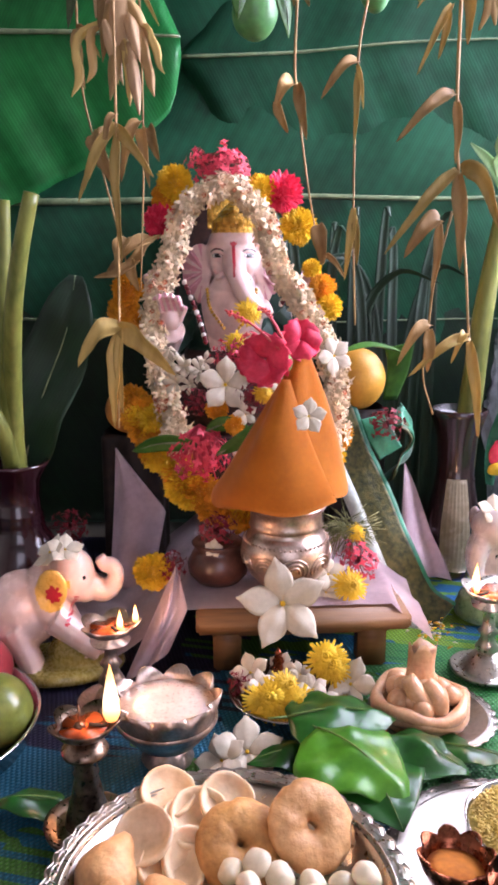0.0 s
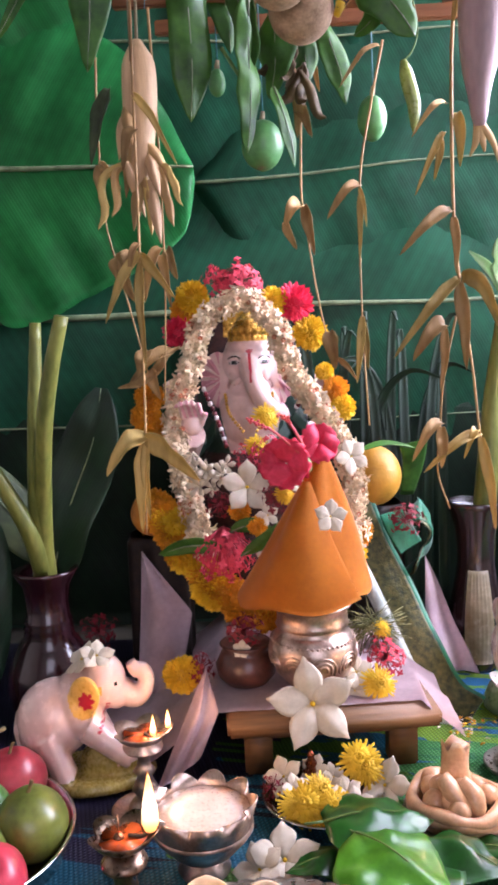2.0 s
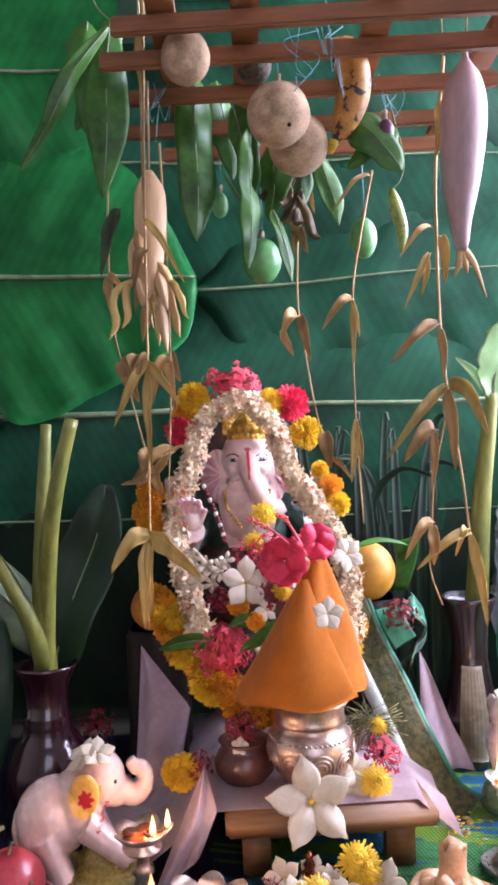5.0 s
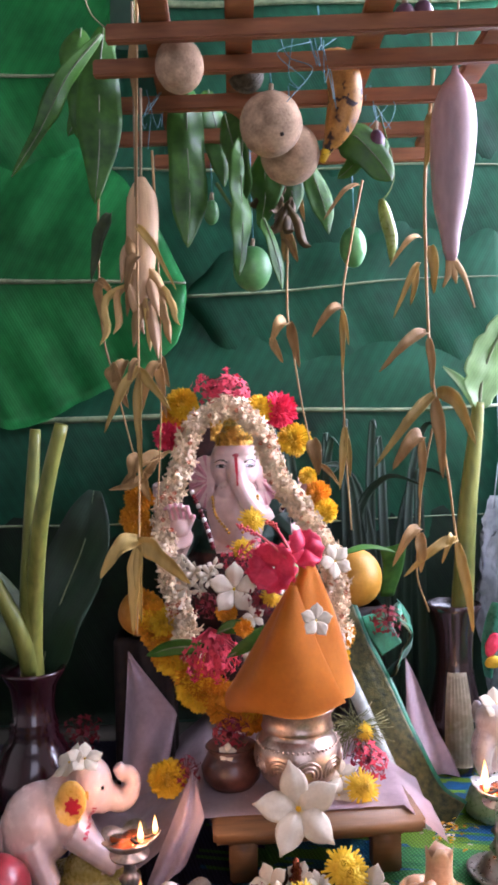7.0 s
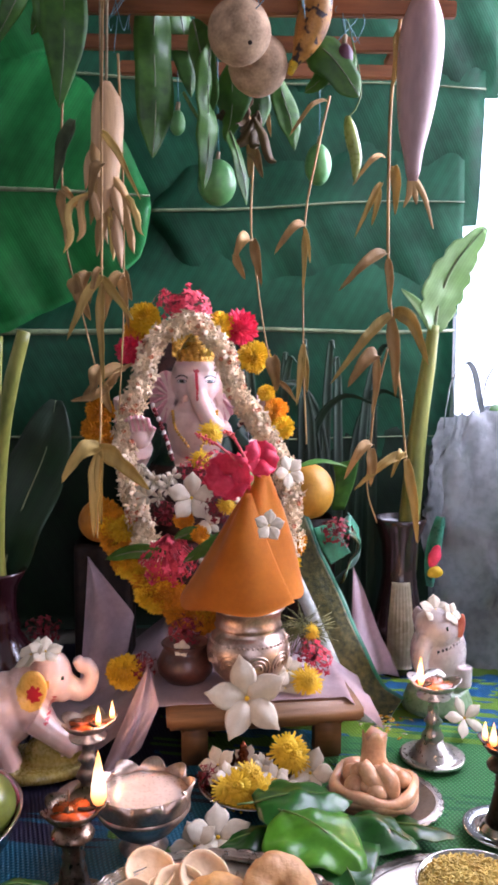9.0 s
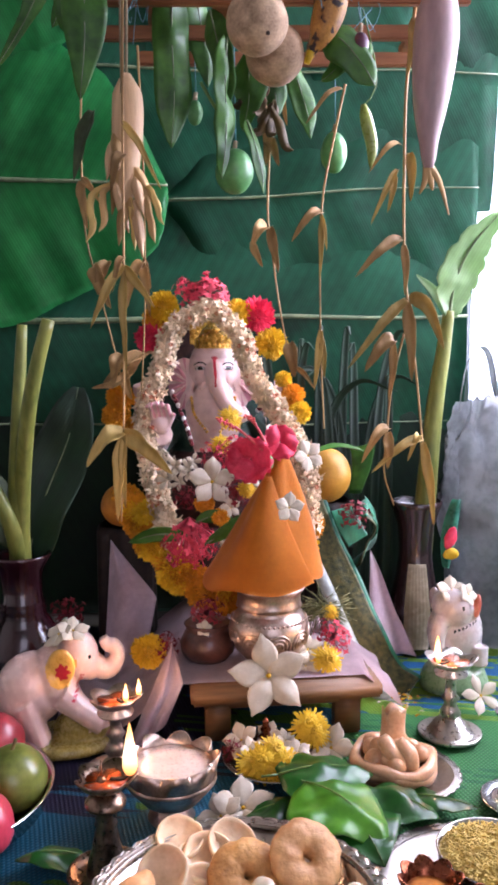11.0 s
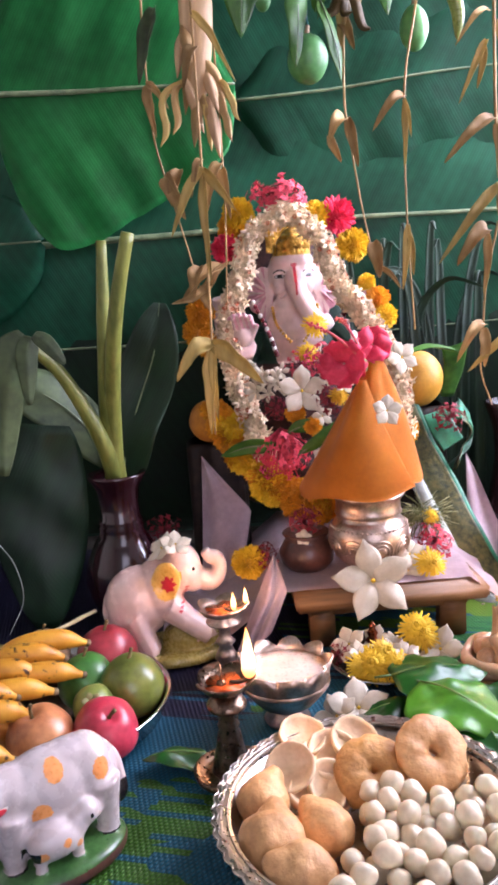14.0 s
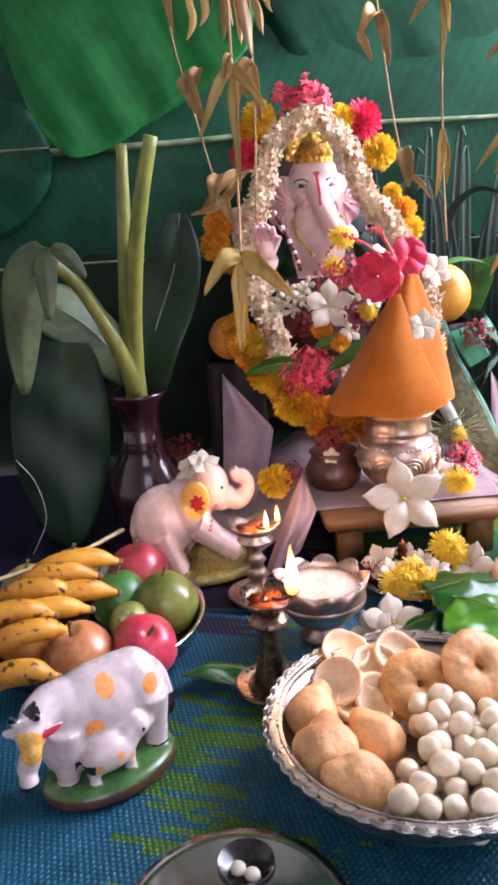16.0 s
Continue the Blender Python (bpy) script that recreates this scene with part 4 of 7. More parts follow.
# limp white tuberose cluster
tub = thing("white_flower_bunch", (-0.082, 1.11, 0.368), "bunch of limp white tuberose flowers", "flower")
for k in range(11):
    p = Vector((rnd.uniform(-.032, .032), rnd.uniform(-.02, .0), rnd.uniform(-.032, .032)))
    d = Vector((rnd.uniform(-1, 1), -0.9, rnd.uniform(-.8, .8)))
    part("blossom", joined([turned(b, Matrix.Translation(p) @ facing(d, k * 30)) for b in petals(rnd.uniform(0.013, 0.019), 5, 0.26, rnd.uniform(0.4, 1.6), wave=0.01, seed=k)]
                           + [tube([p * 0.2, p - d * 0.004], 0.0026, 6)]), PETAL_WHITE, tub)

# pink hibiscus at the cone's tip
hib = thing("hibiscus", (0.038, 0.95, 0.404), "deep pink hibiscus with a long stamen on the cone's tip", "flower")
for at, d, r, sd in (((-0.018, -0.012, 0.0), (-0.35, -1, 0.1), 0.034, 1), ((0.024, 0.0, 0.022), (0.3, -1, 0.4), 0.027, 7)):
    for b in petals(r, 5, 0.8, 0.45, wave=0.012, seed=sd, seg=10):
        part("petal", turned(b, Matrix.Translation(at) @ facing(d, 20 * sd)), PETAL_PINK, hib)
for a, b in (((0.0, -0.02, 0.012), (-0.066, -0.03, 0.060)), ((0.005, -0.02, 0.02), (-0.026, -0.025, 0.064))):
    pts = smooth_path([a, (Vector(a) + Vector(b)) / 2 + Vector((0, 0, 0.006)), b], 10)
    part("stamen", joined([tube(pts, [0.0022 - 0.0008 * k / 10 for k in range(11)], 6)] + [blob((0.0022,) * 3, Vector(pts[9 - (k % 4)]) + Vector((rnd.uniform(-.004, .004), -0.002, rnd.uniform(-.004, .004))), 1) for k in range(14)]),
         mat("stamen", "d83a5c", "ec6a58", rough=0.5), hib)
part("calyx", blob((0.009, 0.009, 0.012), (0.006, -0.016, -0.004), 2), GREEN_STEM, hib)


def simple_leaf(at, pts, w, material, label, side=(1, 0, 0), fold=0.15, name="green_leaf", wave=0.006, seed=0, peak=0.45):
    ob = thing(name, at, label, "leaf")
    p = smooth_path(pts, 16)
    shape = lambda u: w * (math.sin(math.pi * (u ** (0.69 / -math.log(peak)))) ** 0.8 + 0.02)
    part("leaf_blade", blade(p, shape, side, fold, 4, wave, 0.0005, seed), material, ob)
    part("midrib", tube(p, [0.0018 * (1 - 0.7 * k / 16) for k in range(17)], 5), MIDRIB, ob)
    return ob


simple_leaf((-0.10, 1.06, 0.27), [(0.03, 0, 0.0), (-0.02, -0.01, 0.004), (-0.065, 0.01, -0.012)], 0.014, MANGO_LEAF, "green leaf tucked among the marigolds", (0, -0.4, 1))
simple_leaf((0.0, 1.04, 0.28), [(-0.045, 0, -0.02), (0.0, -0.01, 0.01), (0.05, 0, 0.045)], 0.012, MANGO_LEAF, "green leaf beside the orange cone", (0.3, -0.4, 1))
# dry grass beside the pot
G = []
for k in range(70):
    a = rnd.uniform(0, 6.283)
    c = Vector((0.135, 1.02, 0.15))
    d = Vector((math.cos(a), rnd.uniform(-.5, .5), 0.6 * math.sin(a))).normalized() * rnd.uniform(0.03, 0.06)
    G.append(tube(smooth_path([c - d * 0.7, c + Vector((rnd.uniform(-.01, .01), rnd.uniform(-.02, .02), 0.012)), c + d], 6), 0.0006, 4))
single("grass_tuft", joined(G), GRASS, (0, 0, 0), "tangled dry green grass beside the silver pot", "grass", kind="stuff")

# ---- silver pot with orange cloth cone ----
POT_SILVER = mat("tarnished_silver", "b09a8c", "d2bcae", rough=0.36, metal=1.0, var=0.3, scale=40, bump=0.1, bscale=120)
kal = thing("silver_pot", (0.048, 0.965, 0.0955), "round engraved silver pot under an orange cloth cone", "pot")
part("pot_body", lathe([(0, 0), (0.026, 0), (0.028, 0.004), (0.034, 0.012), (0.050, 0.03), (0.0575, 0.052), (0.0570, 0.068), (0.048, 0.082), (0.041, 0.087), (0.043, 0.089)], 64), POT_SILVER, kal)
part("collar", lathe([(0.043, 0.089), (0.0485, 0.092), (0.0465, 0.096), (0.0460, 0.110), (0.0520, 0.117), (0.0535, 0.120), (0.0505, 0.122), (0.036, 0.118)], 64), POT_SILVER, kal, "polished neck with a flared rim")
for k in range(9):
    a = 2 * math.pi * k / 9
    E_ = []
    for rr in (0.017, 0.0115, 0.006):
        pts = []
        for i in range(17):
            b = math.pi * (i / 16 * 1.3 - 0.15)
            z = 0.046 + rr * math.sin(b) * 0.95
            ph = a + rr * math.cos(b) / 0.056
            R = 0.0578 - 1.5 * (z - 0.056) ** 2 * 8
            pts.append((R * math.cos(ph), R * math.sin(ph), z))
        E_.append(tube(pts, 0.0017, 5))
    part("engraved_arch", joined(E_), POT_SILVER, kal)
part("bead_band", joined([blob((0.0022, 0.0022, 0.0022), (0.0545 * math.cos(2 * math.pi * k / 50), 0.0545 * math.sin(2 * math.pi * k / 50), 0.074), 1) for k in range(50)]), POT_SILVER, kal)

cone = thing("cloth_cone", (0.052, 0.962, 0.238), "orange cloth folded to a tall cone over the silver pot", "cloth")


def cone_sheet(a0, a1, apex, base_r, drop, off, skew):
    def fn(u, v):
        a = a0 + (a1 - a0) * u
        r = base_r * (1 + skew * math.cos(a - math.radians(200))) + off
        bottom = Vector((r * math.cos(a), 0.75 * r * math.sin(a), -drop - 0.012 * math.cos(a - 4.0) + 0.004 * math.sin(5 * a)))
        top = Vector(apex) + Vector((0.006 * math.cos(a), 0.006 * math.sin(a), 0))
        q = top.lerp(bottom, v ** 0.96)
        k = 0.006 * math.sin(v * math.pi) * math.sin(3 * a + 1)
        return q + Vector((k * math.cos(a), k * math.sin(a), 0.0))
    return sheet(fn, 48, 24, 0.0022)


part("outer_wrap", cone_sheet(radians(120), radians(306), (-0.006, -0.020, 0.142), 0.086, 0.004, 0.009, 0.07), CLOTH_ORANGE, cone)
part("inner_wrap", cone_sheet(radians(120), radians(480), (0.013, -0.002, 0.180), 0.083, 0.006, -0.008, 0.0), CLOTH_ORANGE, cone)

# small brown pot behind
bp_ = thing("brown_pot", (-0.042, 1.0, 0.0955), "small brown clay pot filled with red flowers", "pot")
part("pot_body", lathe([(0, 0), (0.03, 0), (0.04, 0.012), (0.042, 0.026), (0.034, 0.042), (0.030, 0.046), (0.036, 0.054), (0.034, 0.056), (0.028, 0.05), (0.0, 0.048)], 36), mat("brown_clay", "3e231b", "5a352a", rough=0.4, coat=0.3), bp_)

# beads on the idol's chest
BEAD_MAROON = mat("maroon_bead", "5a1822", "7c2a34", rough=0.25, coat=0.5)
for side, a, b in ((-1, (-0.101, 1.245, 0.488), (-0.066, 1.195, 0.40)), (1, (0.048, 1.25, 0.49), (0.05, 1.235, 0.455))):
    nk = thing("bead_string", a, "string of maroon and pearl beads on the idol", "necklace")
    n = 14 if side < 0 else 6
    pts = smooth_path([a, Vector(a).lerp(Vector(b), 0.5) + Vector((0.006, -0.01, -0.008)), b], n)
    for k, p in enumerate(pts):
        wpart("bead", blob((0.0042, 0.0042, 0.0048), p, 2), PEARL if k % 3 == 0 else BEAD_MAROON, nk)

# gold chain on the idol's breast
gc = thing("gold_chain", (-0.03, 1.27, 0.44), "fine gold bead chain round the idol's neck", "necklace")
for sx in (-1, 1):
    for k, q in enumerate(smooth_path([(-0.028 + sx * 0.040, 1.292, 0.475), (-0.028 + sx * 0.034, 1.272, 0.445), (-0.028 + sx * 0.012, 1.262, 0.415)], 12)):
        wpart("bead", blob((0.0035, 0.0035, 0.0035), q, 1), GOLD, gc)
# more blossoms in the lap
flower("yellow_flower", POM_ORANGE, (-0.045, 1.075, 0.318), (0.1, -1, 0.3), "orange flower in the idol's lap", 0.8)
ixora("ixora_cluster", (-0.075, 1.09, 0.325), 0.022, 26, "dark red ixora cluster in the idol's lap", (0, -1, 0.3), seed=61, material=PETAL_DARK)
ixora("ixora_cluster", (0.055, 1.08, 0.40), 0.024, 30, "dark pink florets beside the hibiscus", (0, -1, 0.3), seed=62, material=PETAL_DARK)
white_flower((-0.005, 1.05, 0.315), (0.2, -1, 0.2), 0.018, "small white flower in the idol's lap", 30, seed=301)
white_flower((0.045, 1.05, 0.385), (0.0, -1, 0.3), 0.018, "small white flower beside the hibiscus", 10, seed=302)
simple_leaf((-0.03, 1.06, 0.29), [(-0.03, 0, 0.0), (0.0, -0.01, 0.012), (0.035, 0, 0.0)], 0.012, MANGO_LEAF, "green leaf under the lap flowers", (0, -0.5, 1), seed=4)

# ---- figurines ----
def marble_elephant(at, turn, s, label, name="elephant_figurine"):
    """Walking elephant, trunk raised, on an oval base; faces +x."""
    B = [blob((0.056, 0.043, 0.048), (-0.038, 0, 0.080)), blob((0.042, 0.042, 0.046), (-0.050, 0, 0.070)), blob((0.042, 0.040, 0.044), (-0.005, 0, 0.092)),
         blob((0.034, 0.031, 0.034), (0.034, 0, 0.120)), blob((0.021, 0.024, 0.019), (0.029, 0, 0.142)), blob((0.02, 0.02, 0.02), (0.052, 0, 0.105)),
         tube(smooth_path([(0.050, 0, 0.114), (0.074, 0, 0.099), (0.090, 0, 0.102), (0.098, 0, 0.117), (0.092, 0, 0.129), (0.081, 0, 0.131), (0.075, 0, 0.141)], 26), [0.0165 - 0.0085 * k / 26 for k in range(27)], 12),
         blob((0.023, 0.006, 0.027), (0.010, -0.035, 0.117), turn=(10, 20, -12)), blob((0.023, 0.006, 0.027), (0.010, 0.035, 0.117), turn=(-10, 20, 12)),
         tube(smooth_path([(-0.088, 0, 0.09), (-0.094, -0.004, 0.07), (-0.088, -0.01, 0.045)], 8), [0.006, 0.006, 0.005, 0.005, 0.005, 0.004, 0.004, 0.004, 0.003], 8)]
    for pts, r in (([(-0.048, -0.022, 0.07), (-0.036, -0.024, 0.042), (-0.024, -0.024, 0.014)], (0.026, 0.019, 0.019)), ([(-0.052, 0.022, 0.07), (-0.06, 0.022, 0.04), (-0.060, 0.022, 0.012)], (0.025, 0.019, 0.019)),
                   ([(0.010, -0.022, 0.078), (0.040, -0.024, 0.054), (0.072, -0.024, 0.034)], (0.023, 0.0175, 0.017)), ([(0.008, 0.022, 0.075), (0.03, 0.022, 0.04), (0.036, 0.022, 0.014)], (0.022, 0.018, 0.018))):
        B.append(tube(pts, r, 12))
    B.append(turned(lathe([(0, 0), (0.07, 0), (0.074, 0.006), (0.07, 0.013), (0.0, 0.016)], 32), Matrix.Translation((0.015, 0, 0)) @ Matrix.Diagonal((1.25, 0.72, 1, 1))))
    B.append(blob((0.050, 0.030, 0.030), (0.042, 0, 0.020), 3, 0.004, 90))

    def paint(c):
        x, y, z = c
        if z < 0.016 or (((x - 0.042) / 0.054) ** 2 + (y / 0.034) ** 2 + ((z - 0.02) / 0.034) ** 2 < 1.05 and not (y < -0.014 and x > 0.05 and z > 0.026)):
            return 1
        if ((x - 0.010) / 0.024) ** 2 + ((z - 0.117) / 0.028) ** 2 < 1 and abs(y) > 0.030:
            a = math.atan2(z - 0.112, x - 0.012)
            return 2 if ((x - 0.012) ** 2 + (z - 0.112) ** 2) ** 0.5 < 0.0105 + 0.0018 * math.cos(7 * a) else 3
        if ((x - 0.054) ** 2 + (z - 0.124) ** 2) < 0.0000070 and abs(y) > 0.014:
            return 4
        if abs(x - 0.034 - 0.5 * (z - 0.085)) < 0.003 and 0.072 < z < 0.102 and abs(math.sin(z * 700)) > 0.5 and abs(y) > 0.012:
            return 2
        return 0
    me = sculpted(name, B, 0.0022, paint, [PAINT_IVORY, OLIVE_PAINT, RED_PAINT, YELLOW_PAINT, BLACK_PAINT], 3)
    o = new(name, me)
    o.matrix_basis = pose(*at, 0, 0, turn) @ Matrix.Diagonal((0.86 * s, s, 1.06 * s, 1))
    return tagged(o, label, "figurine")


PAINT_IVORY = mat("marble_ivory", "dcbab0", "e6c8be", rough=0.25, var=0.1, scale=10, sss=0.25, coat=0.4, bump=0.02)
marble_elephant((-0.254, 0.922, 0.004), 8, 1.01, "ivory marble elephant figurine with a flower on its head")
white_flower((-0.226, 0.905, 0.174), (0.3, -0.5, 0.9), 0.024, "white flower laid on the elephant's head", 0, seed=101, width=0.5)
white_flower((-0.246, 0.91, 0.168), (-0.6, -0.4, 0.8), 0.026, "white flower laid on the elephant's head", 40, seed=111, width=0.5)


def far_elephant():
    """White seated animal figure on a green base, turned towards the altar."""
    B = [blob((0.05, 0.042, 0.062), (0, 0, 0.10)), blob((0.036, 0.038, 0.036), (-0.012, -0.012, 0.148)), blob((0.045, 0.04, 0.03), (0.01, 0, 0.06)),
         tube(smooth_path([(-0.026, -0.02, 0.145), (-0.045, -0.03, 0.12), (-0.05, -0.034, 0.09), (-0.042, -0.036, 0.07)], 14), [0.017 - 0.007 * k / 14 for k in range(15)], 10),
         blob((0.006, 0.010, 0.024), (0.024, -0.030, 0.152), turn=(0, 12, 20)), blob((0.007, 0.018, 0.022), (-0.03, 0.02, 0.155)),
         turned(lathe([(0, 0), (0.058, 0), (0.06, 0.01), (0.052, 0.034), (0.04, 0.045), (0, 0.05)], 32), Matrix.Diagonal((1.05, 0.9, 1, 1)))]
    for x, y in ((-0.028, -0.026), (0.03, -0.026)):
        B.append(tube([(x, y, 0.08), (x, y - 0.006, 0.045)], [0.02, 0.016], 10))

    def paint(c):
        x, y, z = c
        if z < 0.05:
            return 1
        if x > 0.017 and y < -0.026 and z > 0.136:
            return 2
        if ((x + 0.01) ** 2 + (z - 0.156) ** 2) < 0.000008 and y < 0:
            return 3
        if abs(z - 0.118 - 0.35 * (x + 0.005)) < 0.0025 and y < 0 and abs(x) < 0.024 and math.sin(x * 900) > 0:
            return 3
        return 0
    me = sculpted("animal_figurine", B, 0.0022, paint, [PAINT_WHITE, GREEN_PALE, mat("faded_red_paint", "b4503c", "c87058", rough=0.35, coat=0.3), BLACK_PAINT], 8)
    o = new("animal_figurine", me)
    o.matrix_basis = pose(0.365, 1.085, 0.004, 0, 0, 10) @ Matrix.Scale(0.93, 4)
    return tagged(o, "white porcelain animal figurine on a pale green base", "figurine")


GREEN_PALE = mat("pale_green_glaze", "6d8a64", "8aa47c", rough=0.3, coat=0.4, var=0.25, scale=25)
far_elephant()
white_flower((0.352, 1.065, 0.172), (0.1, -0.7, 0.7), 0.027, "white flower laid on the animal figurine", 10, seed=121, width=0.5)
white_flower((0.375, 1.055, 0.168), (0.5, -0.7, 0.5), 0.02, "white flower laid on the animal figurine", 50, seed=123, width=0.5)
white_flower((0.375, 0.985, 0.03), (0.1, -0.8, 0.6), 0.033, "white flower lying on the mat beside the lamp", 30, seed=131, width=0.34)


def cow():
    """Standing cow with a suckling calf on a green base; faces -x."""
    B = [blob((0.074, 0.038, 0.050), (0.0, 0, 0.078)), blob((0.034, 0.032, 0.046), (-0.046, -0.002, 0.062)), blob((0.038, 0.036, 0.048), (0.045, 0, 0.080)), blob((0.034, 0.03, 0.034), (-0.045, 0, 0.09)),
         blob((0.04, 0.026, 0.02), (0.025, 0, 0.108)), tube(smooth_path([(-0.055, 0, 0.098), (-0.075, -0.010, 0.1), (-0.088, -0.022, 0.094)], 8), [0.027, 0.026, 0.024, 0.023, 0.022, 0.021, 0.020, 0.019, 0.018], 12),
         blob((0.017, 0.017, 0.019), (-0.092, -0.026, 0.094)), blob((0.0125, 0.0125, 0.024), (-0.1, -0.034, 0.072), turn=(18, 22, 0)), blob((0.0115, 0.0115, 0.01), (-0.106, -0.041, 0.054)),
         blob((0.014, 0.003, 0.005), (-0.068, -0.036, 0.096), turn=(0, -14, 10)), blob((0.01, 0.004, 0.006), (-0.112, -0.018, 0.1), turn=(0, 10, -30)),
         tube(smooth_path([(-0.084, -0.03, 0.108), (-0.085, -0.036, 0.117), (-0.089, -0.037, 0.123)], 6), [0.006, 0.0055, 0.005, 0.005, 0.004, 0.003, 0.002], 8),
         tube(smooth_path([(-0.102, -0.020, 0.108), (-0.108, -0.022, 0.116), (-0.108, -0.025, 0.122)], 6), [0.006, 0.0055, 0.005, 0.005, 0.004, 0.003, 0.002], 8),
         tube(smooth_path([(0.072, 0, 0.105), (0.085, -0.004, 0.085), (0.086, -0.012, 0.055), (0.078, -0.018, 0.04)], 12), [0.007] * 6 + [0.007, 0.008, 0.009, 0.0095, 0.009, 0.007, 0.004], 8)]
    for x, y in ((-0.05, 0.02), (0.058, -0.02), (0.052, 0.02)):
        B.append(tube([(x, y, 0.08), (x + 0.004, y, 0.045), (x + 0.002, y, 0.014)], [0.024, 0.015, 0.0135], 12))
    B.append(tube([(-0.052, -0.018, 0.08), (-0.055, -0.018, 0.045), (-0.056, -0.018, 0.014)], [0.022, 0.014, 0.012], 12))
    # calf
    B += [blob((0.034, 0.019, 0.020), (-0.012, -0.040, 0.045)), blob((0.016, 0.014, 0.014), (0.028, -0.038, 0.060)), blob((0.010, 0.009, 0.010), (0.041, -0.034, 0.056)), blob((0.014, 0.013, 0.016), (0.016, -0.039, 0.053))]
    for x, y in ((-0.033, -0.043), (-0.03, -0.03), (0.012, -0.043), (0.014, -0.03)):
        B.append(tube([(x, y, 0.045), (x, y, 0.014)], [0.0085, 0.006], 10))
    B.append(blob((0.016, 0.012, 0.016), (0.032, -0.006, 0.05)))
    B.append(turned(lathe([(0, 0), (0.068, 0), (0.07, 0.005), (0.068, 0.014), (0.06, 0.018), (0, 0.02)], 36), Matrix.Translation((0.0, -0.012, 0)) @ Matrix.Diagonal((1.22, 0.8, 1, 1))))
    spots = ((0.055, 0.096, 0.011), (0.0, 0.112, 0.011), (-0.022, 0.074, 0.012))

    def paint(c):
        x, y, z = c
        if z < 0.012 and not (-0.11 < x < -0.09 and z > 0.03):
            return 5
        if z < 0.0205:
            return 1 if not (abs(y) > 0.012 and (min(abs(x + 0.055), abs(x - 0.06)) < 0.012) and z > 0.019) else 3
        if (x - 0.032) ** 2 / 0.0003 + (z - 0.05) ** 2 / 0.0003 < 1 and -0.02 < y < 0.01:
            return 6
        if y < -0.029 and x > -0.05:
            if z < 0.07:
                if x < -0.035 and 0.033 < z < 0.045:
                    return 3
                return 2 if ((x + 0.004) ** 2 + (z - 0.047) ** 2 < 0.000022 or (x + 0.032) ** 2 + (z - 0.04) ** 2 < 0.00003 or (x - 0.012) ** 2 + (z - 0.037) ** 2 < 0.00002) else (3 if (x - 0.03) ** 2 + (z - 0.06) ** 2 < 0.000006 else 0)
        for sx, sz, r in spots:
            if y < 0.0 and (x - sx) ** 2 + (z - sz) ** 2 < r * r and x > -0.06:
                return 2
        if x < -0.078 and y < -0.012:
            if z > 0.113:
                return 3
            if z < 0.055:
                return 3
            if (x + 0.098) ** 2 + (z - 0.09) ** 2 < 0.00025 and y < -0.03 and z > 0.068:
                return 4
        if x > 0.07 and z < 0.064 and z > 0.025 and y < 0.004 and x > 0.074:
            return 3
        if (x + 0.07) ** 2 / 0.0002 + (z - 0.096) ** 2 / 0.000035 < 1 and y < -0.036:
            return 7
        return 0
    me = sculpted("cow_figurine", B, 0.0017, paint, [PAINT_WHITE, GREEN_PAINT, ORANGE_PAINT, BLACK_PAINT, YELLOW_PAINT, mat("brown_base", "4a2c24", "5c3a2e", rough=0.4, coat=0.3), GREEN_PALE, RED_PAINT], 32)
    o = new("cow_figurine", me)
    o.matrix_basis = pose(-0.310, 0.520, 0.004, 0, 0, 36) @ Matrix.Diagonal((0.78, 0.8, 0.88, 1))
    return tagged(o, "white porcelain cow with calf and orange spots on a green base", "figurine")


cow()


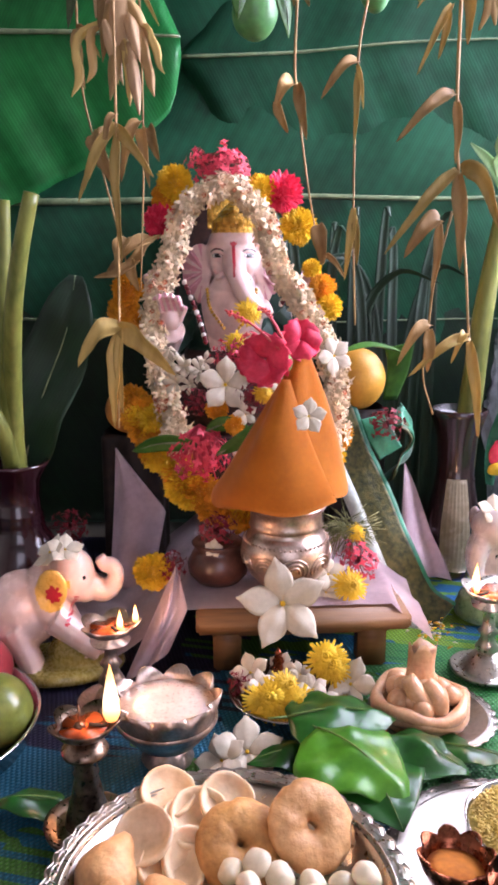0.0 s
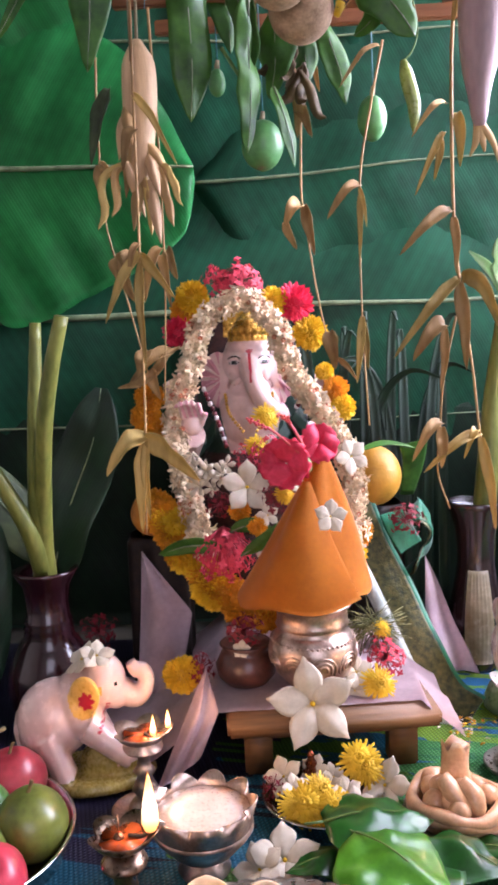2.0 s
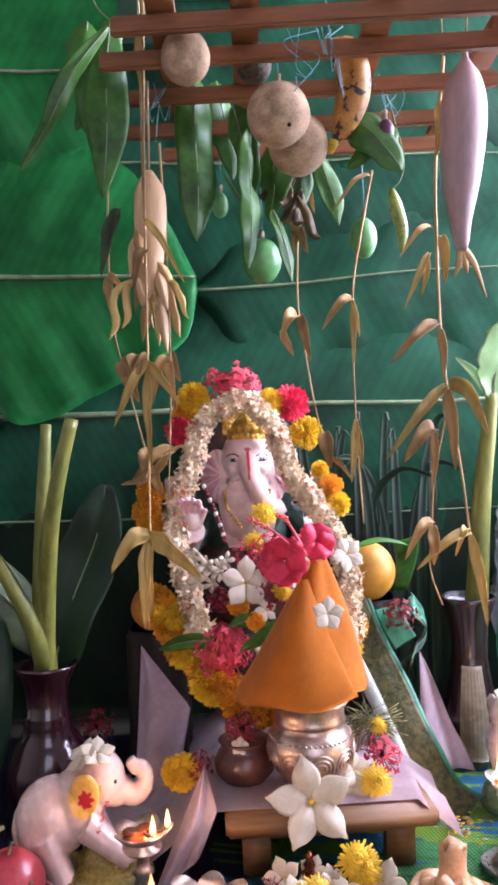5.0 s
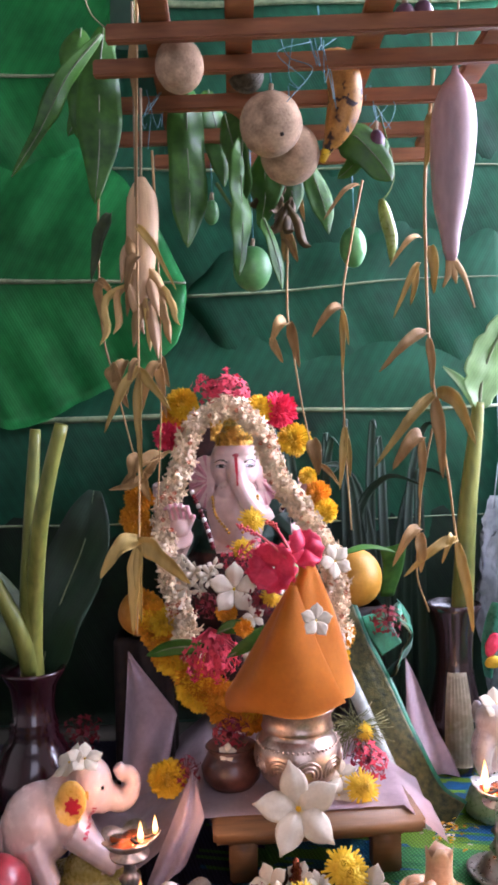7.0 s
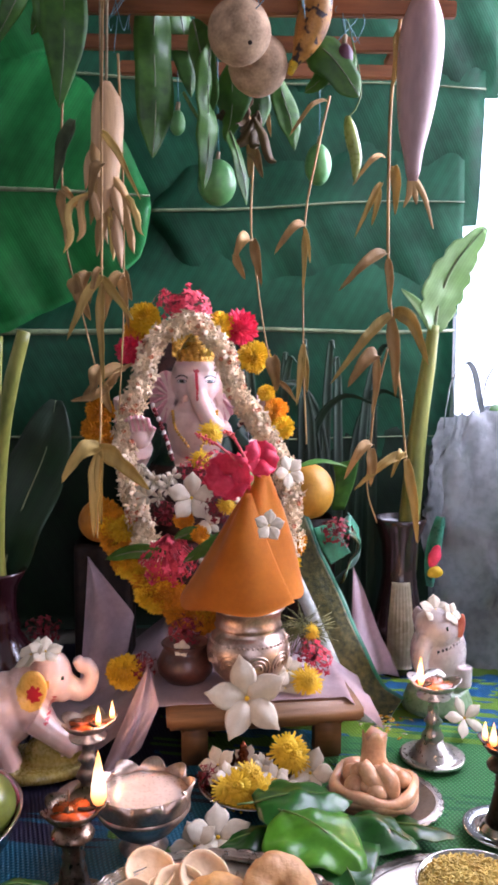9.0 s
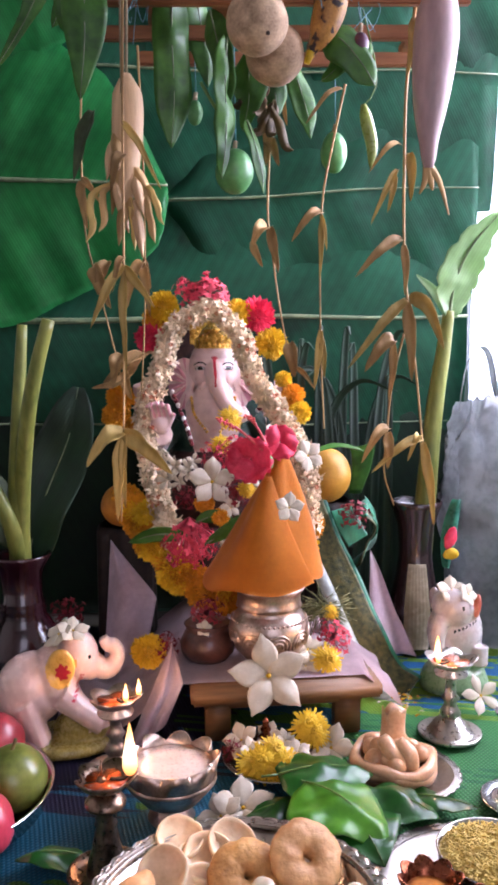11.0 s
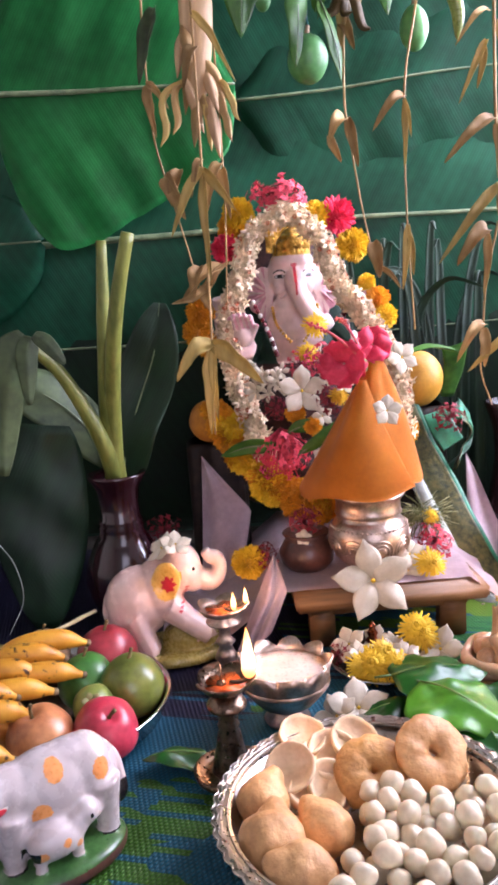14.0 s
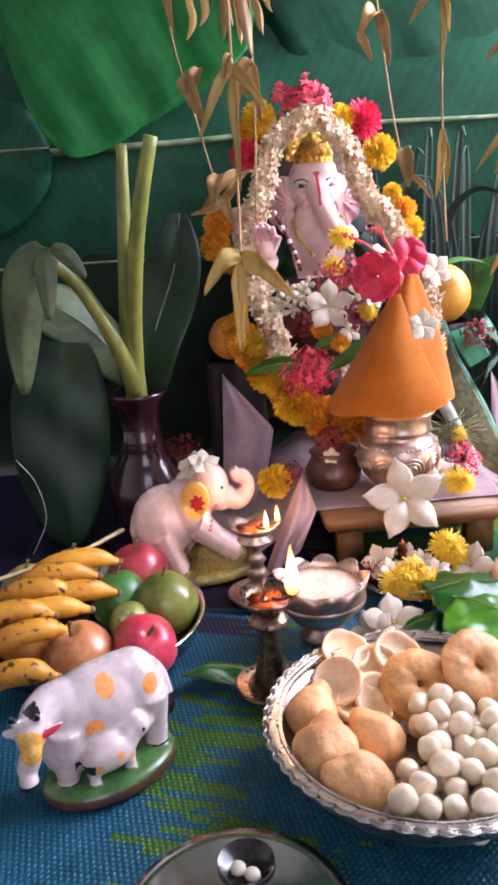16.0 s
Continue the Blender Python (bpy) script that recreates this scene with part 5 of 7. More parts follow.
# ---- oil lamps ----
def oil_lamp(at, prof, cup_z, cup_r, flames, label, material, turn=0, base=None, foot_material=None):
    """Turned stem on a round tray foot, a five-cornered cup with oil, burning wicks."""
    ob = thing("oil_lamp", at, label, "lamp", "brass oil lamps", turn=turn)
    part("foot", lathe(base or [(0, 0), (0.036, 0), (0.04, 0.004), (0.041, 0.009), (0.038, 0.010), (0.033, 0.005), (0.018, 0.005), (0.016, 0.012), (0.0, 0.012)], 48), foot_material or material, ob)
    part("stem", lathe(prof, 36), material, ob)
    c = [(0.0, cup_z - 0.010), (cup_r * 0.35, cup_z - 0.009), (cup_r * 0.8, cup_z - 0.003, cup_r * 0.15), (cup_r, cup_z + 0.006, cup_r * 0.3), (cup_r * 0.97, cup_z + 0.0065, cup_r * 0.3),
         (cup_r * 0.78, cup_z, cup_r * 0.15), (cup_r * 0.3, cup_z - 0.005), (0, cup_z - 0.006)]
    cup = part("cup", lathe(c, 50, 5), material, ob)
    part("oil", lathe([(0, cup_z + 0.001), (cup_r * 0.72, cup_z + 0.001, cup_r * 0.12), (cup_r * 0.7, cup_z + 0.0002, cup_r * 0.12), (0, cup_z + 0.0002)], 50, 5), OIL, cup, "amber oil")
    for fx, fy, h in flames:
        z = cup_z + 0.009
        part("wick", tube(smooth_path([(fx * 0.2, fy * 0.2, cup_z + 0.0035), (fx * 0.7, fy * 0.7, cup_z + 0.004), (fx, fy, z)], 8), 0.0018, 6), WICK, cup, "charred cotton wick")
        f = part("flame", turned(lathe([(0.0, 0.0), (0.09, 0.06), (0.135, 0.18), (0.125, 0.36), (0.085, 0.6), (0.035, 0.85), (0, 1.0)], 16), Matrix.Translation((fx, fy, z - 0.002)) @ Matrix.Scale(h, 4)), FLAME, ob, "bright burning flame")
        f.visible_shadow = False
        w_ = ob.matrix_basis @ Vector((fx, fy, z + h * 0.5))
        lamp("flame_light", "POINT", Matrix.Translation(w_), 0.27 + 9.0 * h * h, (1.0, 0.55, 0.24), 0.008)
    return ob


TARNISHED = mat("tarnished_metal", "6a5648", "98806e", rough=0.3, metal=1.0, var=0.35, scale=35, bump=0.1)
BLACKENED = mat("blackened_metal", "2a2624", "463f3a", rough=0.35, metal=1.0, var=0.4, scale=35, bump=0.1)
PLATE_SILVER = mat("dull_silver", "77716a", "96908a", rough=0.4, metal=1.0, var=0.2, scale=25, bump=0.15, bscale=90)
stem = lambda H: [(r * 1.25, z) for r, z in [(0.0, 0.010), (0.017, 0.010), (0.014, 0.018), (0.008, 0.024), (0.009, 0.028), (0.0125, 0.034), (0.009, 0.042), (0.0065, 0.05), (0.0105, 0.056), (0.0065, 0.062),
                  (0.0055, H - 0.03), (0.009, H - 0.024), (0.018, H - 0.021), (0.019, H - 0.018), (0.010, H - 0.014), (0.012, H - 0.010), (0.0, H - 0.009)]]
bell = [(0.0, 0.008), (0.0215, 0.008), (0.0200, 0.016), (0.0155, 0.032), (0.0125, 0.048), (0.0105, 0.056), (0.0118, 0.060), (0.0100, 0.064), (0.0112, 0.068), (0.0098, 0.073), (0.0130, 0.077), (0.0205, 0.080), (0.0215, 0.0835), (0.0190, 0.087), (0.0150, 0.092), (0.0, 0.096)]
front = oil_lamp((-0.148, 0.624, 0.007), bell, 0.105, 0.029, [(0.026, -0.004, 0.058)], "dark brass oil lamp with one tall flame", TARNISHED, 0)
part("rod", tube([(-0.004, 0.0, 0.1), (-0.004, 0.0, 0.128)], [0.0012, 0.0008], 6), BRASS, front)
part("boss", turned(lathe([(0, 0), (0.007, 0), (0.004, 0.006), (0, 0.009)], 16), Matrix.Translation((-0.004, 0, 0.103))), BRASS, front)
oil_lamp((-0.162, 0.835, 0.004), stem(0.104), 0.100, 0.032, [(0.012, -0.022, 0.026), (0.030, -0.006, 0.024)], "slim brass oil lamp with two small flames", POT_SILVER, 10)
oil_lamp((0.305, 0.915, 0.004), stem(0.112), 0.108, 0.034, [(-0.024, -0.018, 0.026), (-0.020, 0.0, 0.034)], "silver oil lamp with a wide dish foot and two flames", SILVER, 0,
         [(0, 0), (0.040, 0), (0.0445, 0.003), (0.0455, 0.007), (0.043, 0.008), (0.036, 0.005), (0.030, 0.007), (0.0285, 0.012), (0.024, 0.014), (0.023, 0.019), (0.018, 0.021), (0.016, 0.027), (0.0, 0.027)])

oil_lamp((0.335, 0.735, 0.004), bell, 0.105, 0.029, [(-0.020, -0.012, 0.030), (-0.024, 0.004, 0.024)], "blackened oil lamp on a pale steel dish with small flames", BLACKENED, 0,
         [(0, 0), (0.040, 0), (0.046, 0.004), (0.047, 0.008), (0.0445, 0.009), (0.037, 0.005), (0.026, 0.006), (0.023, 0.012), (0.0, 0.012)], STEEL)


# ---- bowls, plates ----
def scalloped_rim(R, z, n, tube_r, name, parent, material):
    """A flat scalloped border: a fine wire along its lobes and a small embossed arc and bead in each."""
    w = tube_r * 0.6
    B = [lathe([(R - 2.6 * tube_r, z - 0.0014), (R - 0.4 * tube_r, z + 0.0004), (R + 0.8 * tube_r, z - 0.0002, w), (R + 0.9 * tube_r, z - 0.0012, w), (R - 2.6 * tube_r, z - 0.0030)], n * 8, n)]

    def ring(r0, wave, zz, rad, seg=5):
        pts = []
        for i in range(n * 8 + 1):
            a = 2 * math.pi * i / (n * 8)
            r = r0 + wave * (abs(math.cos(n * a / 2)) - 0.5)
            pts.append((r * math.cos(a), r * math.sin(a), zz))
        return tube(pts, rad, seg)
    B += [ring(R + 0.8 * tube_r, w, z, tube_r * 0.17), ring(R - 0.1 * tube_r, w * 0.8, z + 0.0005, tube_r * 0.13), ring(R - 1.9 * tube_r, 0.0, z, tube_r * 0.2)]
    for i in range(n):
        a = 2 * math.pi * i / n
        B.append(blob((tube_r * 0.24, tube_r * 0.24, tube_r * 0.2), ((R - 0.9 * tube_r) * math.cos(a), (R - 0.9 * tube_r) * math.sin(a), z + 0.0003), 1))
    return part(name, joined(B), material, parent, "scalloped embossed rim")


big = thing("silver_bowl", (-0.016, 0.496, 0.004), "wide silver bowl with a scalloped rim, filled with fried snacks", "bowl")
part("bowl_body", lathe([(0, 0.008), (0.085, 0.008), (0.112, 0.018), (0.128, 0.036), (0.136, 0.054), (0.138, 0.056), (0.133, 0.057), (0.125, 0.038), (0.108, 0.021), (0.08, 0.013), (0, 0.013)], 72), SILVER, big)
scalloped_rim(0.137, 0.0565, 54, 0.0046, "bowl_rim", big, SILVER)
for k in range(4):
    a = radians(40 + 90 * k)
    part("bowl_foot", blob((0.009, 0.009, 0.007), (0.078 * math.cos(a), 0.078 * math.sin(a), 0.006), 2), SILVER, big)

FRIED = mat("fried_dough", "b47a3e", "cf9a58", rough=0.6, var=0.3, scale=28, bump=0.6, bscale=130, sss=0.1, rand=0.08, dist=0.003)
FRIED_PALE = mat("pale_fried_dough", "c88e54", "deac74", rough=0.55, var=0.22, scale=24, bump=0.5, bscale=140, sss=0.15, rand=0.1, dist=0.003)
PAPAD = mat("pale_puri", "dcbc94", "ead0ac", rough=0.6, var=0.15, scale=24, bump=0.4, bscale=120, sss=0.2, rand=0.08)
RICE_BALL = mat("white_dough_ball", "d6c4a4", "e6d8be", rough=0.42, var=0.12, scale=30, bump=0.3, bscale=160, sss=0.3, sss_r=0.006, rand=0.1)
SWEET = mat("steamed_dough", "b88c66", "d0a884", rough=0.35, var=0.15, scale=40, sss=0.3, bump=0.2, bscale=90, coat=0.25)


def vada(r, h, seed, hole=0.2):
    prof = []
    for i in range(17):
        a = math.pi * (i / 16 * 2 - 1)
        prof.append((r * (0.54 if hole > 0.08 else 0.5) + r * (0.46 if hole > 0.08 else 0.5) * math.cos(a), h / 2 * math.sin(a)))
    bm = lathe([(max(q[0], r * hole), q[1]) for q in prof], 40)
    off = Vector((seed, seed * 3, 0))
    for v in bm.verts:
        v.co += 0.0028 * noise.noise_vector(v.co * 55 + off) + 0.002 * noise.noise_vector(v.co * 150 + off)
    return bm


single("fried_doughnut", turned(vada(0.038, 0.026, 1, 0.06), pose(0, 0, 0, 32, 6, 0)), FRIED, (-0.006, 0.55, 0.050), "round brown lentil doughnut leaning in the silver bowl", "snack", "doughnuts in the bowl")
single("fried_doughnut", turned(vada(0.037, 0.022, 5, 0.1), pose(0, 0, 0, 42, 22, 0)), FRIED_PALE, (0.051, 0.556, 0.064), "golden lentil doughnut leaning on another in the bowl", "snack", "doughnuts in the bowl")


def puri(at, r, turn, seed):
    bm = lathe([(0, 0.0), (r * 0.6, 0.001), (r * 0.92, 0.005), (r * 1.02, 0.011), (r, 0.0145), (r * 0.93, 0.0150), (r * 0.84, 0.0115), (r * 0.6, 0.0065), (0, 0.0048)], 40)
    for v in bm.verts:
        v.co += 0.0024 * noise.noise_vector(v.co * 38 + Vector((seed, 0, 0))) + 0.0008 * noise.noise_vector(v.co * 140)
    return single("flat_puri", turned(bm, pose(0, 0, 0, *turn)), PAPAD, at, "small pale flat puri lying in the silver bowl", "snack", "puris in the bowl")


for k, (at, r, tn) in enumerate((((-0.085, 0.553, 0.055), 0.024, (38, -8, 0)), ((-0.072, 0.605, 0.053), 0.024, (22, 0, 20)), ((-0.022, 0.600, 0.050), 0.024, (30, 15, 0)), ((-0.056, 0.576, 0.040), 0.025, (15, 20, 30)),
                                 ((-0.052, 0.55, 0.038), 0.025, (40, 30, 0)), ((-0.046, 0.588, 0.044), 0.026, (25, -20, 60)), ((-0.064, 0.535, 0.034), 0.027, (12, 10, 0)))):
    puri(at, r, tn, k * 3.3)


def bonda(at, r, seed):
    bm = blob((r, r * 0.95, r * 0.92), (0, 0, 0), 4, r * 0.13, 45, seed)
    for v in bm.verts:
        d = (v.co - Vector((r * 0.75, 0.3 * r * math.cos(seed), r * 0.5))).length
        v.co += v.co.normalized() * 0.42 * r * max(0, 1 - d / (0.5 * r)) + 0.0009 * noise.noise_vector(v.co * 160)
    return single("fried_dumpling", bm, FRIED_PALE, at, "lumpy golden fried dumpling in the silver bowl", "snack", "dumplings in the bowl", turn=seed * 50)


for k, (x, y, z, r) in enumerate(((-0.112, 0.522, 0.047, 0.0255), (-0.103, 0.462, 0.050, 0.030), (-0.058, 0.484, 0.044, 0.026), (-0.080, 0.428, 0.046, 0.028), (-0.082, 0.456, 0.034, 0.022))):
    bonda((x, y, z), r, k + 1)

BALL = [mesh_of(blob((0.0112, 0.0109, 0.0104), (0, 0, 0), 3, 0.0026, 75, k), RICE_BALL, "dough_ball") for k in range(4)]
rnd = random.Random(5)
placed = []
tries = 0
while len(placed) < 110 and tries < 6000:
    tries += 1
    x, y = rnd.uniform(-0.06, 0.112), rnd.uniform(0.378, 0.56)
    d = math.hypot(x + 0.016, y - 0.496)
    if d > 0.116 or y > 0.520 - 0.1 * abs(x) or x < -0.05 + 0.3 * (y - 0.40):
        continue
    z = 0.030 + max(0, d - 0.08) * 0.25
    for _ in range(3):
        for p in placed:
            h2 = (x - p[0]) ** 2 + (y - p[1]) ** 2
            if h2 < 0.0205 ** 2:
                z = max(z, p[2] + math.sqrt(0.0205 ** 2 - h2))
    if z > 0.064:
        continue
    placed.append((x, y, z))
for k, p in enumerate(placed):
    o = new("dough_ball", BALL[k % 4])
    o.matrix_basis = pose(*p, rnd.uniform(0, 360), rnd.uniform(0, 360), 0) @ Matrix.Scale(rnd.uniform(0.88, 1.14), 4)
    tagged(o, "small smooth white dough ball in the silver bowl", "snack", "dough balls in the bowl")

# milk bowl
milk = thing("silver_bowl", (-0.086, 0.732, 0.004), "footed silver bowl with a petal rim, full of milk sweet", "bowl")
part("bowl_body", lathe([(0, 0), (0.026, 0), (0.028, 0.004), (0.017, 0.012), (0.016, 0.018), (0.034, 0.026), (0.050, 0.045), (0.054, 0.066), (0.053, 0.076, 0.012), (0.0515, 0.0765, 0.012), (0.051, 0.066), (0.044, 0.045), (0, 0.03)], 90, 9), POT_SILVER, milk)
part("milk", lathe([(0, 0.0655), (0.03, 0.066), (0.0512, 0.065), (0.05, 0.06), (0, 0.058)], 60), mat("milk_pudding", "d6b8a4", "e6cebe", rough=0.3, var=0.12, scale=35, sss=0.3, bump=0.5, bscale=60, coat=0.3), milk, "pale set milk")
part("band", lathe([(0.0508, 0.048), (0.0535, 0.05), (0.0535, 0.053), (0.0525, 0.055)], 60), POT_SILVER, milk)

# plate of small flowers
fp = thing("metal_plate", (0.048, 0.845, 0.004), "small metal plate heaped with flowers under the stool's edge", "plate")
part("plate_body", lathe([(0, 0), (0.05, 0), (0.066, 0.012), (0.073, 0.014), (0.0725, 0.016), (0.064, 0.0145), (0.05, 0.003), (0, 0.003)], 56), STEEL, fp)
part("finial", turned(lathe([(0, 0), (0.013, 0), (0.014, 0.006), (0.009, 0.012), (0.011, 0.016), (0.006, 0.022), (0.008, 0.026), (0.004, 0.032), (0.005, 0.036), (0, 0.044)], 24), Matrix.Translation((-0.012, 0.028, 0.012))), COPPER, fp, "small turned copper idol knob")
for k, (x, y, z, s) in enumerate(((0.095, 0.866, 0.045, 1.05), (0.103, 0.862, 0.038, 0.9), (0.03, 0.80, 0.030, 1.1), (0.055, 0.795, 0.028, 0.95), (0.012, 0.807, 0.026, 0.85), (0.04, 0.815, 0.04, 0.8), (0.07, 0.802, 0.026, 0.7))):
    flower("yellow_flower", DANDELION, (x, y, z), (rnd.uniform(-.4, .4), -0.8, 0.7), "bright yellow daisy heaped on the metal plate", s, rnd.uniform(0, 360), "daisies on the plate")
for k, (x, y, z, r) in enumerate(((0.002, 0.85, 0.038, 0.026), (0.04, 0.868, 0.035, 0.02), (0.062, 0.86, 0.03, 0.018), (0.075, 0.83, 0.028, 0.02), (0.055, 0.835, 0.03, 0.018), (0.015, 0.835, 0.03, 0.02), (0.122, 0.845, 0.026, 0.034), (0.085, 0.815, 0.02, 0.022))):
    white_flower((x, y, z), (rnd.uniform(-.5, .5), -0.7, 0.7), r, "white petalled flower heaped on the metal plate", rnd.uniform(0, 90), seed=200 + k, width=0.46)
ixora("ixora_cluster", (-0.012, 0.845, 0.028), 0.016, 20, "dark red florets on the metal plate", seed=31, material=PETAL_DARK)
white_flower((-0.002, 0.72, 0.02), (0.0, -0.5, 0.9), 0.04, "white flower lying in front of the plate", 20, seed=231, width=0.46)
white_flower((-0.028, 0.715, 0.014), (-0.3, -0.5, 0.8), 0.03, "white flower lying beside the milk bowl", 60, seed=241, width=0.46)


# betel leaves
def betel(at, L, W, d, label, bend=0.3, twist=0.0, seed=0):
    """Heart-shaped glossy leaf lying along the direction d (degrees), drooping towards its tip."""
    ob = thing("betel_leaf", at, label, "leaf", "betel leaves", turn=d)
    pts = [(L * u, 0, 0.012 * math.sin(u * 2.4) - bend * L * u * u) for u in [k / 16 for k in range(17)]]
    shape = lambda u: W * (math.sqrt(max(0.0, 1 - ((0.35 - u) / 0.38) ** 2)) if u < 0.35 else 1 - ((u - 0.35) / 0.65) ** 1.7) + 0.0006
    b = blade(pts, shape, (0, 1, twist), 0.24, 8, 0.010, 0.0005, seed, 34)
    part("leaf_blade", b, BETEL_LIGHT if seed == 2 else BETEL, ob)
    part("midrib", tube([Vector(p) + Vector((0, 0, 0.0007)) for p in pts], [0.0013 * (1 - 0.7 * k / 16) for k in range(17)], 5), GREEN_STEM, ob)
    part("petiole", tube([(0, 0, 0), (-0.02, 0.002, -0.002)], 0.0014, 5), GREEN_STEM, ob)
    return ob


for at, L, W, d, bend, seed in (((0.040, 0.735, 0.052), 0.118, 0.062, 6, 0.16, 1), ((0.070, 0.71, 0.055), 0.115, 0.066, -48, 0.30, 2), ((0.10, 0.715, 0.040), 0.122, 0.064, -72, 0.2, 3),
                                ((0.135, 0.72, 0.036), 0.095, 0.044, -28, 0.2, 4), ((0.125, 0.70, 0.02), 0.10, 0.04, 205, 0.08, 5), ((0.08, 0.72, 0.022), 0.085, 0.03, 195, 0.1, 6), ((0.17, 0.745, 0.014), 0.11, 0.03, -20, 0.04, 7)):
    betel(at, L, W, d, "glossy green heart-shaped betel leaf in a small heap", bend, 0, seed)
betel((-0.178, 0.655, 0.012), 0.07, 0.024, 190, "single green leaf under the brass lamp", 0.05, 0, 9)

# plate of steamed sweets
sp_ = thing("silver_plate", (0.208, 0.80, 0.004), "round silver plate with a wavy rim under steamed sweets", "plate")
part("plate_body", lathe([(0, 0.002), (0.05, 0.002), (0.064, 0.010), (0.070, 0.011), (0.0695, 0.013), (0.062, 0.0125), (0.048, 0.005), (0, 0.005)], 56), PLATE_SILVER, sp_)
scalloped_rim(0.0695, 0.0125, 30, 0.0034, "plate_rim", sp_, PLATE_SILVER)
nest = thing("steamed_sweet", (0.196, 0.805, 0.009), "brown steamed dough basket filled with dough balls", "sweet")
for k, (z, r) in enumerate(((0.008, 0.045), (0.016, 0.049), (0.0235, 0.049))):
    pts = [(r * math.cos(a), r * math.sin(a), z + 0.0035 * math.sin(3 * a + k)) for a in [2 * math.pi * i / 40 for i in range(41)]]
    part("dough_rope", tube(pts, [0.0074 + 0.001 * math.sin(i * 0.9 + k) for i in range(41)], 10), SWEET, nest)
for k in range(16):
    a = k * 2.4
    r = 0.038 * math.sqrt(k / 16)
    part("dough_ball", blob((0.0125, 0.0125, 0.012), (r * math.cos(a), r * math.sin(a), 0.030 + 0.010 * (k < 5)), 3, 0.002, 60, k), SWEET, nest)
star = tube(smooth_path([(0, 0, 0.03), (0.0, 0.004, 0.055), (0.002, 0.008, 0.084)], 8), [0.018, 0.018, 0.0175, 0.017, 0.016, 0.0155, 0.0155, 0.016, 0.0165], 14)
for v in star.verts:
    a = math.atan2(v.co.y - 0.006, v.co.x)
    k = max(0, (v.co.z - 0.06) / 0.024)
    v.co.z += 0.008 * k * math.cos(4 * a)
    v.co.y = 0.006 + (v.co.y - 0.006) * 0.7
part("centre_figure", star, SWEET, nest)
part("side_roll", tube(smooth_path([(-0.02, -0.018, 0.06), (-0.01, -0.026, 0.045), (0.004, -0.034, 0.03)], 8), [0.008, 0.0095, 0.010, 0.011, 0.011, 0.0105, 0.010, 0.009, 0.007], 10), SWEET, nest)
part("side_roll", tube(smooth_path([(0.0, -0.02, 0.055), (0.012, -0.03, 0.042), (0.016, -0.036, 0.024)], 8), [0.008, 0.0095, 0.0105, 0.011, 0.011, 0.0105, 0.010, 0.009, 0.007], 10), SWEET, nest)

# plate with the two small cups
rp = thing("silver_plate", (0.232, 0.565, 0.004), "wide silver plate with a beaded rim holding small bowls", "plate")
part("plate_body", lathe([(0, 0.003), (0.085, 0.003), (0.105, 0.010), (0.114, 0.012), (0.1135, 0.014), (0.103, 0.0125), (0.084, 0.006), (0, 0.006)], 64), PLATE_SILVER, rp)
scalloped_rim(0.1115, 0.014, 52, 0.0036, "plate_rim", rp, PLATE_SILVER)
rb = thing("rice_bowl", (0.243, 0.572, 0.011), "steel bowl full of yellow turmeric rice", "bowl")
part("bowl_body", lathe([(0, 0), (0.045, 0), (0.054, 0.01), (0.0575, 0.042), (0.0585, 0.044), (0.0565, 0.044), (0.053, 0.012), (0.0, 0.008)], 56), STEEL, rb)
YRICE = mat("yellow_rice", "c4a448", "dcc064", rough=0.6, var=0.2, scale=60, rand=0.1, sss=0.1)
part("rice_mound", lathe([(0, 0.046), (0.03, 0.044), (0.055, 0.038), (0.054, 0.03), (0, 0.03)], 40), YRICE, rb)
RG = []
for k in range(1500):
    r, a = 0.053 * math.sqrt(rnd.random()), rnd.uniform(0, 6.283)
    d = Vector((rnd.uniform(-1, 1), rnd.uniform(-1, 1), rnd.uniform(-.5, .5))).normalized() * 0.0022
    c = Vector((r * math.cos(a), r * math.sin(a), 0.0465 - 2.2 * r * r + rnd.uniform(0, 0.003)))
    RG.append((c, d))
tagged(part("rice", joined([tube([c - d, c, c + d], [0.0006, 0.0011, 0.0006], 4) for c, d in RG]), YRICE, rb), kind="stuff")
for x, y, lab, mt, fill in ((0.166, 0.535, "small copper cup with a petal rim, half full of turmeric", COPPER, ORANGE_PAINT), (0.207, 0.49, "small copper cup with a petal rim, full of red powder", COPPER, PETAL_DARK)):
    cp = thing("copper_cup", (x, y, 0.0105), lab, "cup")
    part("cup_body", lathe([(0, 0), (0.016, 0), (0.017, 0.003), (0.008, 0.008), (0.0075, 0.012), (0.018, 0.018), (0.027, 0.034), (0.029, 0.046, 0.006), (0.0275, 0.0465, 0.006), (0.025, 0.034), (0.016, 0.022), (0, 0.02)], 64, 8), mt, cp)
    part("powder", lathe([(0, 0.036), (0.014, 0.034), (0.0245, 0.031), (0.02, 0.026), (0, 0.026)], 32), mat("powder", "c86a1c", "dc8a30", rough=0.9, bump=0.5) if fill is ORANGE_PAINT else mat("red_powder", "7a1418", "9a2024", rough=0.9, bump=0.5), cp)
